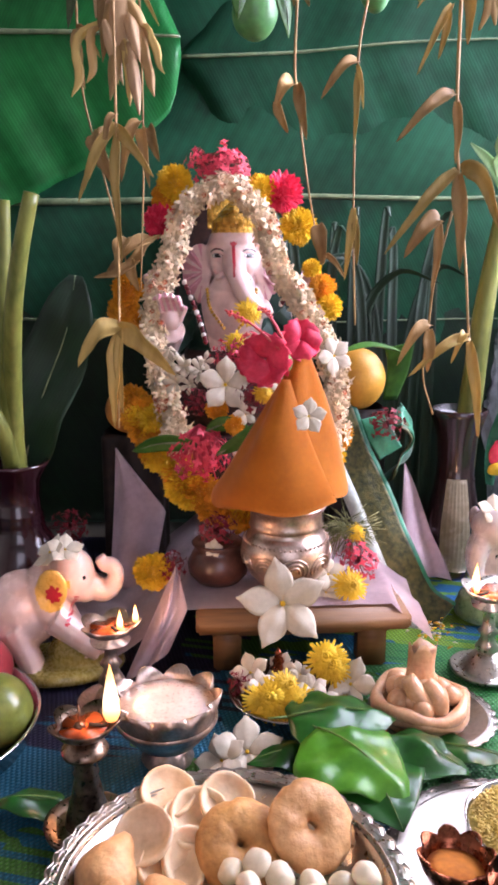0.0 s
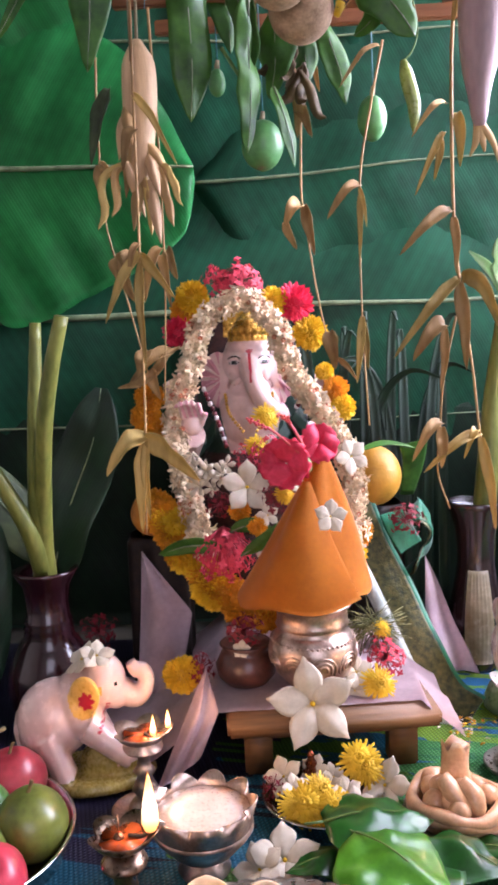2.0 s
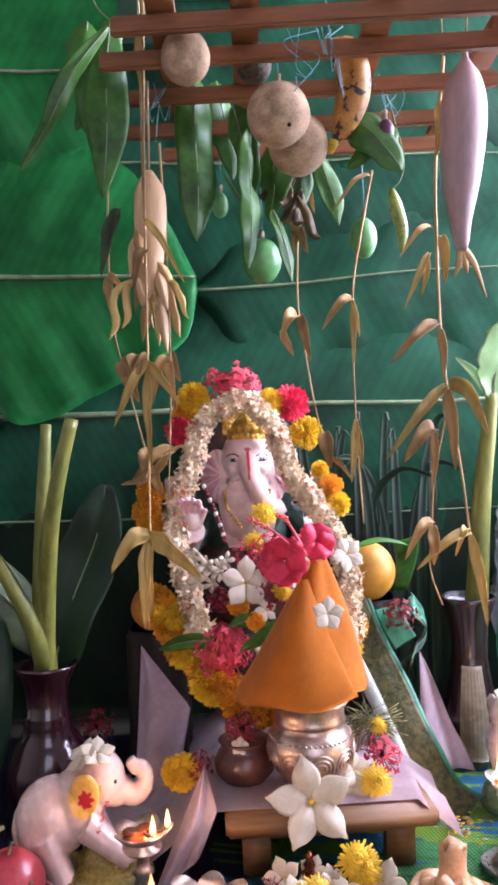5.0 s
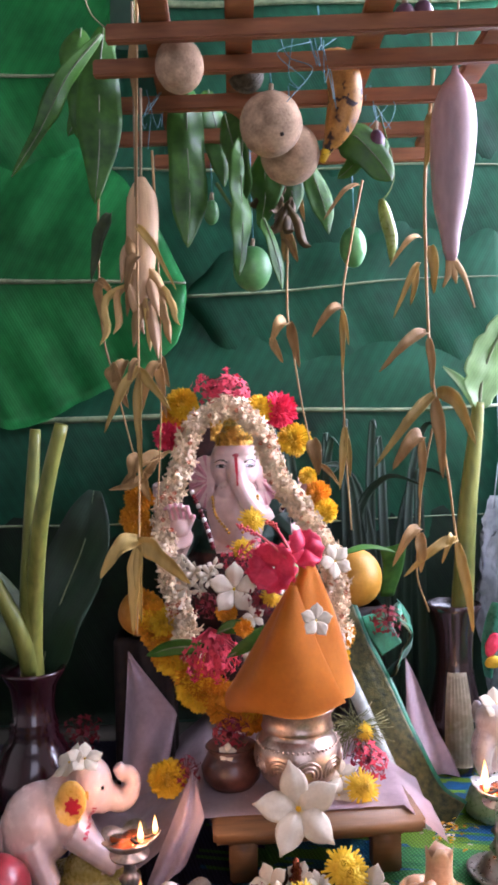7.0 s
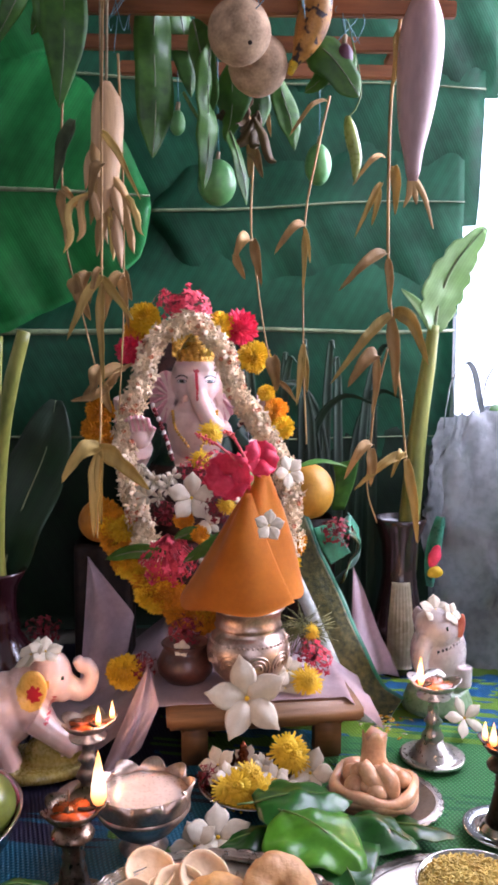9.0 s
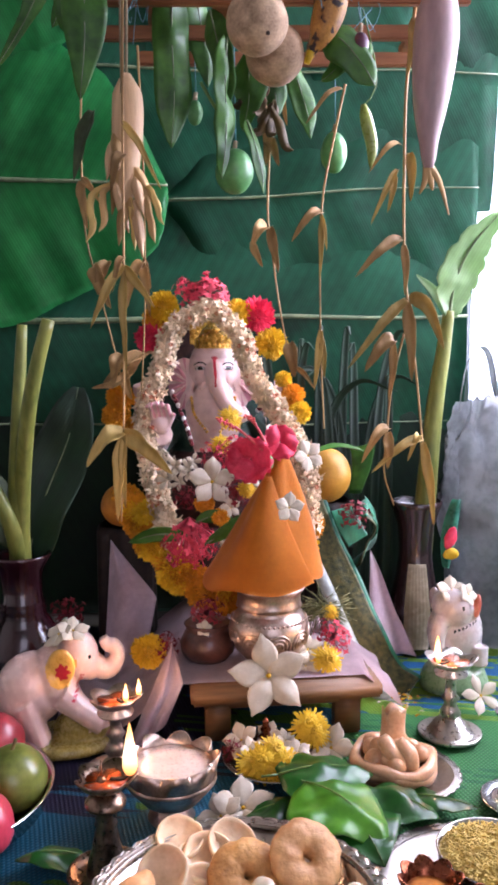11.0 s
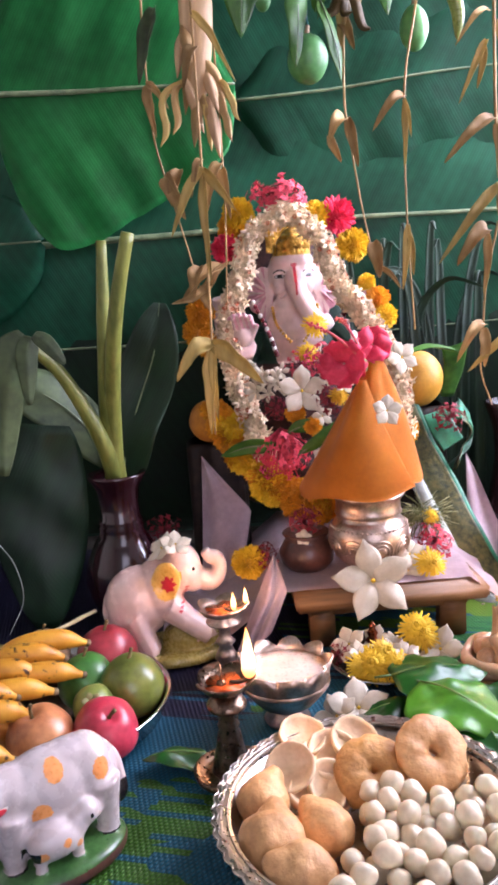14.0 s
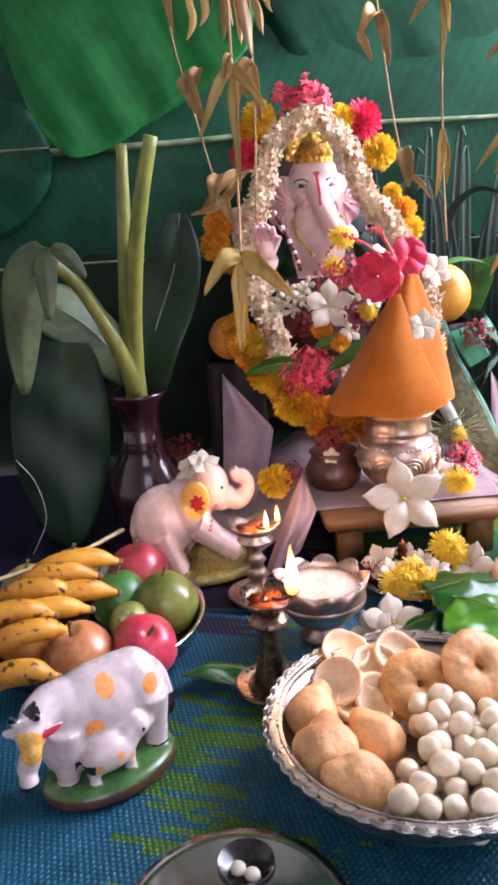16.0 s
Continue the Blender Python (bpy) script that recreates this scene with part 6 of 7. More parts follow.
# steel plate with the black camphor holder
pl = thing("steel_plate", (-0.182, 0.333, 0.004), "shiny round steel plate holding a black camphor cup", "plate")
part("plate_body", lathe([(0, 0.002), (0.066, 0.002), (0.078, 0.010), (0.0865, 0.011), (0.086, 0.013), (0.076, 0.0125), (0.064, 0.005), (0, 0.005)], 64), STEEL, pl)
ch = thing("camphor_holder", (-0.172, 0.342, 0.0095), "black metal camphor cup with white tablets", "burner")
part("cup", lathe([(0, 0), (0.016, 0), (0.014, 0.004), (0.005, 0.01), (0.005, 0.03), (0.012, 0.036), (0.021, 0.046), (0.0205, 0.052), (0.0205, 0.052), (0.016, 0.046), (0, 0.044)], 36), BLACK_PAINT, ch)
for x, y in ((-0.006, -0.002), (0.004, -0.008)):
    part("tablet", turned(lathe([(0, 0), (0.0055, 0), (0.0058, 0.001), (0.0055, 0.003), (0, 0.0034)], 20), Matrix.Translation((x, y, 0.0455)) @ pose(0, 0, 0, 8, 6, 0)), PETAL_WHITE, ch, "white camphor tablet")

# ---- fruit plate ----
fr = thing("fruit_plate", (-0.365, 0.745, 0.004), "deep steel tray heaped with bananas and round fruit", "tray")
part("plate_body", lathe([(0, 0), (0.11, 0), (0.128, 0.012), (0.137, 0.036), (0.139, 0.037), (0.138, 0.039), (0.1345, 0.038), (0.124, 0.014), (0.108, 0.004), (0, 0.004)], 64), STEEL, fr)


def fruit(name, at, r, col, col2, label, squash=0.92, dimple=0.25, seed=0, tilt=(0, 0, 0), calyx=None, rough=0.35):
    ob = thing(name, at, label, "fruit", "fruit on the tray")
    bm = blob((r, r, r * squash), (0, 0, 0), 4, r * 0.06, 1.2 / r, seed)
    for v in bm.verts:
        h = math.hypot(v.co.x, v.co.y) / r
        if v.co.z > 0:
            v.co.z -= dimple * r * math.exp(-(h / 0.22) ** 2)
    q = pose(0, 0, 0, *tilt)
    part("flesh", turned(bm, q), mat(name + "_skin", col, col2, rough=rough, var=0.3, scale=18, bump=0.12, bscale=120, coat=0.3), ob)
    part("stem", turned(tube(smooth_path([(0, 0, r * (squash - dimple)), (0.001, 0, r * squash * 1.02), (0.004, 0.002, r * squash * 1.25)], 6), [0.003, 0.0025, 0.002, 0.002, 0.002, 0.0022, 0.0026], 6), q), mat("fruit_stem", "5a4a2a", "7a6a3c", rough=0.8), ob)
    if calyx:
        part("calyx", turned(joined([turned(b, Matrix.Translation((0, 0, r * squash * 0.9))) for b in petals(r * 0.5, 6, 0.3, 0.5)]), q), calyx, ob)
    return ob


fruit("pomegranate", (-0.322, 0.842, 0.048), 0.040, "8a2430", "a83a40", "dull red pomegranate on the steel tray", 0.95, 0.1, 1)
fruit("guava", (-0.275, 0.757, 0.045), 0.040, "4c5620", "6c7630", "green yellow guava on the steel tray", 0.98, 0.05, 2)
fruit("red_apple", (-0.289, 0.668, 0.042), 0.0365, "b42438", "cc4456", "shiny red apple on the steel tray", 0.9, 0.2, 3, (30, 20, 0))
fruit("striped_apple", (-0.362, 0.66, 0.042), 0.038, "a85a3c", "c88a58", "pale red and yellow apple on the steel tray", 0.9, 0.3, 4, (10, -10, 0))
fruit("green_lime", (-0.335, 0.775, 0.045), 0.036, "2a5a24", "427a30", "dark green sweet lime on the steel tray", 1.0, 0.05, 5)
fruit("green_aubergine", (-0.312, 0.712, 0.046), 0.025, "6a7a34", "8a9448", "small green aubergine with a dry calyx", 1.0, 0.05, 6, (50, 10, 0), mat("dry_calyx", "8a8a58", "a8a470", rough=0.8))
fruit("sapota", (-0.405, 0.84, 0.055), 0.034, "7a6248", "97795a", "brown sapota fruit on the steel tray", 0.95, 0.05, 7, rough=0.7)
fruit("pear", (-0.455, 0.80, 0.052), 0.036, "7d7a3c", "a08c50", "green brown pear on the steel tray", 0.95, 0.1, 8)
fruit("orange_fruit", (-0.43, 0.70, 0.04), 0.036, "a8662c", "c07c34", "orange fruit under the bananas", 0.95, 0.1, 9)

BANANA = mat("ripe_banana", "b87818", "cc9428", rough=0.45, var=0.2, scale=16, bump=0.12)
nb = BANANA.node_tree
vo, vr = nb.nodes.new("ShaderNodeTexNoise"), nb.nodes.new("ShaderNodeValToRGB")
vo.inputs["Scale"].default_value, vo.inputs["Detail"].default_value = 95, 2
tcb = nb.nodes.new("ShaderNodeTexCoord")
nb.links.new(tcb.outputs["Object"], vo.inputs["Vector"])
nb.links.new(vo.outputs[0], vr.inputs[0])
vr.color_ramp.elements[0].position, vr.color_ramp.elements[1].position = 0.60, 0.67
mxb = nb.nodes.new("ShaderNodeMix")
mxb.data_type = "RGBA"
pb = nb.nodes["Principled BSDF"]
nb.links.new(vr.outputs[0], mxb.inputs[0])
nb.links.new(pb.inputs["Base Color"].links[0].from_socket, mxb.inputs[6])
mxb.inputs[7].default_value = lin("3a2410")
nb.links.new(mxb.outputs[2], pb.inputs["Base Color"])


def banana_shape(pts, r):
    n = 16
    rad = [r * (0.45, 0.6, 0.8, 0.92, 1, 1, 1, 1, 1, 1, 1, 0.98, 0.92, 0.8, 0.6, 0.38, 0.28)[k] for k in range(n + 1)]
    return tube(smooth_path(pts, n), rad, 10)


WITHERED_TIP = mat("dried_tip", "5a4630", "7c6a50", rough=0.85)
bunch = thing("banana_bunch", (-0.405, 0.735, 0.07), "bunch of small spotted ripe bananas on the tray", "fruit", "fruit on the tray")
for k, (x, y, z, dx, dy) in enumerate(((-0.365, 0.80, 0.085, 0.115, 0.03), (-0.385, 0.765, 0.083, 0.105, 0.018), (-0.36, 0.748, 0.068, 0.115, 0.028), (-0.405, 0.73, 0.080, 0.10, 0.012), (-0.385, 0.71, 0.068, 0.115, 0.03),
                                       (-0.42, 0.685, 0.078, 0.10, 0.02), (-0.40, 0.665, 0.066, 0.09, 0.03), (-0.40, 0.60, 0.052, 0.085, 0.01))):
    e = Vector((x + 0.03, y, z))
    s = e - Vector((dx, dy, 0.008))
    pts = [s, s.lerp(e, 0.35) + Vector((0, -0.004, 0.016)), s.lerp(e, 0.7) + Vector((0, -0.004, 0.015)), e]
    b = wpart("banana", banana_shape(pts, 0.0138), BANANA, bunch)
    part("tip", turned(blob((0.0048, 0.0048, 0.0048), e, 2), Matrix.Translation(-bunch.location)), WITHERED_TIP, b, "brown dried tip")
wpart("stalk", tube(smooth_path([(-0.52, 0.74, 0.085), (-0.40, 0.83, 0.085), (-0.345, 0.895, 0.088)], 10), 0.003, 8), mat("dry_stalk", "a89a70", "c2b68c", rough=0.7), bunch)

# ---- the wooden lattice that hangs above, and what is tied to it ----
lat = thing("wooden_lattice", (0.05, 0.95, 1.06), "brown wooden slat lattice hung above the altar", "lattice")
for k, (y, x0, x1, z, rz) in enumerate(((0.835, -0.17, 0.36, 1.06, -3), (0.92, -0.20, 0.34, 1.06, -3), (1.02, -0.20, 0.34, 1.055, -3), (1.13, -0.20, 0.30, 1.05, -3), (1.22, -0.15, 0.32, 1.045, -2))):
    wpart("slat", turned(box(x1 - x0, 0.012, 0.022, (0, 0, 0), 0.002), pose((x0 + x1) / 2, y, z, 0, 0, rz)), SLAT, lat, flat=True)
for x in (-0.11, -0.01, 0.155, 0.315):
    wpart("cross_bar", box(0.034, 0.52, 0.012, (x, 1.0, 1.079), 0.002), SLAT, lat, flat=True)
for x, y in ((-0.175, 0.8), (0.315, 0.8), (-0.175, 1.2), (0.315, 1.2)):
    wpart("hanging_cord", tube([(x, y, 1.08), (x, y, 2.6)], 0.002, 6), GRASS, lat)
BLUE_STRING = mat("blue_plastic_string", "4a8494", "6a9ca8", rough=0.4)
CORD = mat("dry_cord", "8a7a60", "a89878", rough=0.8)


def string_knot(at, label, n=3, spread=0.03, seed=0):
    """Loose loops of thin plastic string round a slat, ends hanging."""
    rn = random.Random(seed)
    B = []
    for k in range(n):
        a = Vector((rn.uniform(-spread, spread), rn.uniform(-.01, .01), 0.02))
        m1 = Vector((rn.uniform(-spread, spread), rn.uniform(-.02, .02), rn.uniform(-.04, 0.0)))
        m2 = Vector((rn.uniform(-spread, spread), rn.uniform(-.02, .02), rn.uniform(-.05, .02)))
        e = Vector((rn.uniform(-spread, spread), rn.uniform(-.02, .02), rn.uniform(-.07, -.02)))
        B.append(tube(smooth_path([a, m1, m2, e], 14), 0.0006, 5))
    return single("string_knot", joined(B), BLUE_STRING, at, label, "string", "string on the lattice")


for k, at in enumerate(((-0.14, 1.02, 1.05), (-0.09, 1.13, 1.04), (0.06, 0.90, 1.06), (0.10, 0.90, 1.06), (0.19, 1.02, 1.05), (0.05, 1.05, 1.05))):
    string_knot(at, "tangled blue plastic string tied round the slats", 3, 0.026, k)
arch = [(-0.215, 0.93, 1.19), (-0.20, 0.93, 1.13), (-0.155, 0.93, 1.10), (-0.12, 0.93, 1.12), (-0.125, 0.94, 1.17)]
single("thread_loop", tube(smooth_path(arch, 20), 0.0009, 5), CORD, (0, 0, 0), "thin loop of thread tied to the lattice", "thread")


def strand(name, label, stem_pts, leaves, r=0.0022, material=HUSK, extra=()):
    """A hanging dry stalk. leaves: (start, end, half width, sag, material index)."""
    ob = thing(name, stem_pts[0], label, "dried plant", "dried stalks")
    for pts, rr in ((stem_pts, r), *((e, r * 0.7) for e in extra)):
        p = smooth_path(pts, 40)
        wpart("stem", tube(p, [rr * (1 - 0.45 * k / 40) for k in range(41)], 6), HUSK, ob)
    for k, (a, b, w, sag, mi) in enumerate(leaves):
        a, b = Vector(a), Vector(b)
        d = b - a
        mid = a + d * 0.5 + Vector((0, -0.012, sag))
        p = smooth_path([a, a + d * 0.2 + Vector((0, -0.006, sag * 0.7)), mid, b], 16)
        side = Vector((d.z, 0.5 * d.length, -d.x)).normalized()
        wpart("husk", blade(p, lambda u: w * (0.35 + 0.75 * math.sin(min(1, u * 1.15 + 0.1) * math.pi * 0.72)) * (1 - u ** 3) ** 0.7 + 0.0004, side, 0.55, 3, 0.008, 0.0004, k + len(name), 45), (HUSK, HUSK_YELLOW, LEAF_DRY)[mi], ob)
    return ob


def A(px, py, y=0.95):
    return (-0.152 + (px - 245) * 0.00076 - (py - 660) * 0.00002, y, 0.665 - (py - 660) * 0.00075)


strand("dried_stalk", "tall dry golden stalk with peeling husks, hanging in front", [A(240, 0), A(240, 300), A(245, 660), A(247, 960), A(244, 1125)],
       [(A(245, 650), A(186, 765), 0.009, 0.003, 1), (A(248, 655), A(302, 728), 0.008, 0.003, 1), (A(247, 660), A(252, 850), 0.0075, 0, 1), (A(245, 640), A(225, 700), 0.006, 0.01, 0),
        (A(246, 958), A(180, 1022), 0.016, 0.012, 1), (A(248, 958), A(337, 1036), 0.016, 0.010, 1), (A(247, 965), A(238, 1125), 0.011, 0, 1), (A(249, 962), A(252, 1100), 0.008, 0, 1),
        (A(240, 400), A(310, 515), 0.006, 0.01, 1), (A(243, 455), A(222, 520), 0.010, 0.008, 0), (A(236, 70), A(240, 200), 0.008, 0, 0)])
strand("dried_stalk", "thin dry stalk hanging beside a corn cob", [A(262, 250, 0.985), A(275, 480, 0.985), A(280, 700, 0.985), A(275, 900, 0.985)],
       [(A(275, 640, 0.985), A(245, 730, 0.985), 0.010, 0.01, 0), (A(277, 650, 0.985), A(290, 740, 0.985), 0.008, 0.01, 0)], 0.0018)


def F(px, py, y=1.24):
    return (-0.227 + (px - 205) * 0.00097, y, 0.666 - (py - 690) * 0.00096)


strand("dried_stalk", "wilted brown stalk with curled husks near the wall", [F(185, 330), F(182, 430), F(185, 580), F(208, 690), F(240, 830), F(250, 880)],
       [(F(205, 380), F(168, 500), 0.017, 0, 2), (F(182, 500), F(190, 585), 0.011, 0.004, 0), (F(180, 500), F(215, 540), 0.008, 0.008, 0), (F(200, 650), F(228, 725), 0.018, 0.006, 0), (F(225, 640), F(205, 700), 0.014, 0.0, 0),
        (F(285, 810), F(210, 865), 0.014, 0.01, 0), (F(245, 805), F(228, 870), 0.015, 0.004, 0), (F(270, 830), F(190, 868), 0.010, -0.012, 0), (F(250, 840), F(262, 890), 0.012, 0, 0), (F(285, 640), F(300, 690), 0.012, 0.004, 0),
        (F(250, 850), F(300, 800), 0.009, 0.01, 0)])


def S3(px, py, y=1.10):
    return (0.141 + (px - 605) * 0.00086 - (py - 545) * 0.00001, y, 0.772 - (py - 545) * 0.00086)


strand("dried_stalk", "slender dry stalk with small yellow husks", [S3(645, 320), S3(625, 420), S3(606, 545), S3(608, 760), S3(618, 940)],
       [(S3(606, 545), S3(552, 597), 0.010, 0.01, 0), (S3(606, 550), S3(617, 612), 0.004, 0, 1), (S3(606, 560), S3(605, 665), 0.005, 0, 1), (S3(609, 758), S3(598, 868), 0.007, 0, 1), (S3(611, 770), S3(617, 845), 0.006, 0, 1),
        (S3(640, 330), S3(575, 390), 0.006, 0.01, 0)], 0.002)


def S2(px, py, y=1.19):
    return (0.062 + (px - 505) * 0.00094, y, 0.76 - (py - 580) * 0.00094)


strand("dried_stalk", "dry brown stalk with curled husks behind the garland", [S2(520, 250), S2(512, 420), S2(508, 540), S2(512, 590), S2(530, 720), S2(550, 820)],
       [(S2(508, 575), S2(478, 612), 0.013, 0.01, 0), (S2(480, 600), S2(498, 645), 0.008, -0.004, 0), (S2(512, 575), S2(527, 655), 0.010, 0, 0), (S2(548, 780), S2(556, 842), 0.014, 0, 0), (S2(560, 825), S2(592, 862), 0.005, 0.004, 0),
        (S2(515, 350), S2(505, 470), 0.015, 0, 0), (S2(520, 330), S2(542, 400), 0.009, 0.01, 0), (S2(505, 420), S2(528, 470), 0.011, 0.005, 0), (S2(530, 300), S2(515, 380), 0.012, 0, 0), (S2(492, 350), S2(470, 420), 0.006, 0.01, 2)])


def S4(px, py, y=1.06):
    return (0.262 + (px - 760) * 0.00083 - (py - 600) * 0.00003, y, 0.716 - (py - 600) * 0.00083)


strand("dried_stalk", "tall dry stalk with long drooping husks near the window", [S4(765, 120), S4(752, 300), S4(754, 440), S4(762, 600), S4(774, 700), S4(800, 850), S4(816, 960), S4(846, 1122)],
       [(S4(760, 200), S4(752, 300), 0.009, 0, 1), (S4(742, 465), S4(698, 562), 0.006, 0.006, 1), (S4(738, 475), S4(728, 540), 0.006, 0, 1), (S4(764, 435), S4(770, 520), 0.009, 0, 1), (S4(745, 420), S4(690, 470), 0.006, 0.01, 0), (S4(758, 588), S4(674, 657), 0.011, 0.008, 0),
        (S4(762, 600), S4(768, 690), 0.007, 0, 0), (S4(772, 700), S4(668, 826), 0.010, 0.008, 1), (S4(778, 698), S4(848, 790), 0.013, 0.022, 1), (S4(774, 705), S4(790, 850), 0.011, 0, 0),
        (S4(752, 775), S4(700, 832), 0.014, 0.012, 0), (S4(752, 780), S4(748, 885), 0.007, 0, 0), (S4(750, 940), S4(702, 1003), 0.010, 0.016, 0), (S4(750, 945), S4(752, 1015), 0.009, 0, 0),
        (S4(816, 958), S4(722, 1022), 0.009, 0.012, 1), (S4(818, 965), S4(848, 1125), 0.009, 0, 1), (S4(812, 955), S4(790, 1000), 0.006, 0.016, 1)], 0.0026,
       extra=([S4(770, 760), S4(752, 860), S4(748, 945), S4(746, 1020), S4(768, 1085)],))

# corn cob in its husk
corn = thing("corn_cob", (-0.150, 0.985, 0.93), "dry corn cob in pale brown husk hung from the lattice", "corn")
wpart("cob", tube(smooth_path([(-0.147, 0.985, 0.935), (-0.146, 0.985, 0.88), (-0.150, 0.985, 0.80), (-0.156, 0.985, 0.745)], 16), [0.006, 0.012, 0.0175, 0.021, 0.022, 0.0225, 0.0225, 0.022, 0.021, 0.02, 0.019, 0.018, 0.016, 0.014, 0.012, 0.008, 0.004], 14), CORN_HUSK, corn)
wpart("string", tube([(-0.147, 0.985, 0.93), (-0.145, 0.99, 1.06)], 0.0022, 6), CORD, corn)
rnd = random.Random(21)
for k in range(16):
    x0 = -0.15 + rnd.uniform(-.015, .015)
    a = Vector((x0, 0.975 + rnd.uniform(-.01, .02), 0.87 - 0.007 * k))
    b = a + Vector((rnd.uniform(-.022, .032), rnd.uniform(-.02, .02), rnd.uniform(-.085, -.045)))
    wpart("husk", blade(smooth_path([a, a.lerp(b, 0.5) + Vector((0, -0.008, 0.006)), b], 10), lambda u: 0.0075 * (0.4 + math.sin(u * 2.6)) * (1 - u ** 4) + 0.0004, (1, 0.2, 0.3), 0.7, 3, 0.008, 0.0004, k), HUSK if k % 3 else CORN_HUSK, corn)
for k, (dx, dz, w) in enumerate(((-0.040, -0.085, 0.006), (-0.026, -0.07, 0.005), (0.044, -0.06, 0.006), (0.034, -0.085, 0.006), (0.012, -0.095, 0.005))):
    a = Vector((-0.154 + 0.3 * dx, 0.985, 0.79))
    b = a + Vector((dx, -0.012, dz))
    wpart("husk", blade(smooth_path([a, a.lerp(b, 0.4) + Vector((dx * 0.3, -0.006, 0.012)), a.lerp(b, 0.8) + Vector((0.004, -0.004, 0.002)), b], 12), lambda u: w * (0.4 + math.sin(u * 2.6)) * (1 - u ** 4) + 0.0004, (1, 0.5, 0.2), 0.7, 4, 0.012, 0.0004, k + 40, 50), HUSK if k % 2 else HUSK_YELLOW, corn)
wpart("cord", tube([(-0.15, 0.955, 1.16), (-0.151, 0.955, 0.9)], 0.0018, 6), CORD, corn)


# mango leaves
def mango_leaf(a, b, w, seed, side=(1, 0.3, 0), sag=0.01, material=MANGO_LEAF):
    a, b = Vector(a), Vector(b)
    ob = thing("mango_leaf", a, "long drooping green mango leaf tied to the lattice", "leaf", "mango leaves")
    p = smooth_path([a, a.lerp(b, 0.35) + Vector((0.0, -sag, 0.008)), a.lerp(b, 0.7) + Vector((0.004, -sag, 0.0)), b], 20)
    wpart("leaf_blade", blade(p, lambda u: w * (math.sin(math.pi * min(1, u * 0.98 + 0.02) ** 0.8) ** 0.7 + 0.02) * (1 + 0.12 * math.sin(9 * u + seed)), side, 0.25, 4, 0.010, 0.0005, seed, 28), material, ob)
    wpart("midrib", tube([q + Vector((0, -0.0012, 0)) for q in p], [0.0014 * (1 - 0.7 * k / 20) for k in range(21)], 5), MIDRIB, ob)
    return ob


for k, (a, b, w, side) in enumerate((((-0.085, 1.08, 1.10), (-0.090, 1.08, 0.862), 0.024, (1, 0.3, 0)), ((-0.055, 1.15, 1.13), (-0.033, 1.15, 0.975), 0.019, (1, 0.5, 0)), ((-0.195, 1.0, 1.15), (-0.213, 1.0, 0.905), 0.022, (1, 0.2, 0)),
                                     ((-0.195, 0.98, 1.13), (-0.322, 0.98, 0.937), 0.010, (0.5, 0.6, -0.5)), ((-0.19, 1.05, 1.165), (-0.258, 1.05, 1.02), 0.016, (1, 0.3, -0.4)), ((0.129, 0.995, 1.0), (0.200, 0.99, 0.927), 0.021, (0.7, 0.2, 0.7)),
                                     ((-0.004, 1.09, 1.03), (-0.014, 1.09, 0.82), 0.017, (1, 0.8, 0)), ((0.026, 1.1, 0.91), (0.051, 1.1, 0.80), 0.010, (0.8, 0.8, 0.2)), ((0.095, 1.15, 1.02), (0.131, 1.15, 0.897), 0.015, (1, 0.4, 0.3)),
                                     ((0.035, 1.12, 1.03), (0.02, 1.12, 0.90), 0.020, (1, -0.4, 0)), ((0.18, 1.03, 0.99), (0.13, 1.03, 0.945), 0.012, (0.4, 0.5, 1)), ((-0.23, 1.02, 1.16), (-0.235, 1.02, 1.0), 0.019, (1, 0.4, 0)),
                                     ((-0.03, 1.10, 1.07), (-0.005, 1.10, 0.93), 0.016, (1, -0.6, 0)), ((0.06, 1.16, 1.03), (0.075, 1.16, 0.93), 0.018, (1, 0.2, 0)), ((0.155, 1.05, 1.01), (0.205, 1.04, 0.975), 0.014, (0.3, 0.3, 1)))):
    mango_leaf(a, b, w * 1.34, k + 1, side)
# withered curls between the hung fruits
WITHERED = mat("withered_leaf", "3e3018", "5c4a28", rough=0.65, trans=0.1, scale=20, rand=0.25)
wc = thing("withered_leaves", (0.05, 1.12, 1.0), "bunch of withered curled brown leaves hung between fruits", "dried leaves")
rw = random.Random(17)
for k in range(9):
    a = Vector((rw.uniform(0.03, 0.075), 1.11 + rw.uniform(-.01, .02), rw.uniform(0.93, 0.99)))
    d = Vector((rw.uniform(-0.03, 0.03), rw.uniform(-.02, .0), rw.uniform(-0.075, -0.035)))
    wpart("withered_leaf", blade(smooth_path([a, a + d * 0.4 + Vector((rw.uniform(-.012, .012), -0.008, 0)), a + d * 0.8, a + d + Vector((rw.uniform(-.014, .014), -0.006, 0.006))], 12),
          lambda u: 0.009 * (math.sin(math.pi * (0.1 + 0.86 * u)) + 0.05), (1, rw.uniform(-.8, .8), 0.2), 0.7, 4, 0.016, 0.0005, k, 60), WITHERED, wc)
wpart("stalk", tube(smooth_path([(0.048, 1.125, 1.06), (0.05, 1.12, 0.98), (0.058, 1.12, 0.92)], 10), 0.003, 6), HUSK, wc)
twig = [(-0.045, 1.1, 0.965), (-0.02, 1.1, 0.925), (0.005, 1.1, 0.905)]
single("mango_twig", tube(smooth_path(twig, 10), 0.0026, 6), GREEN_STEM, (0, 0, 0), "pale green twig between the mango leaves", "twig")


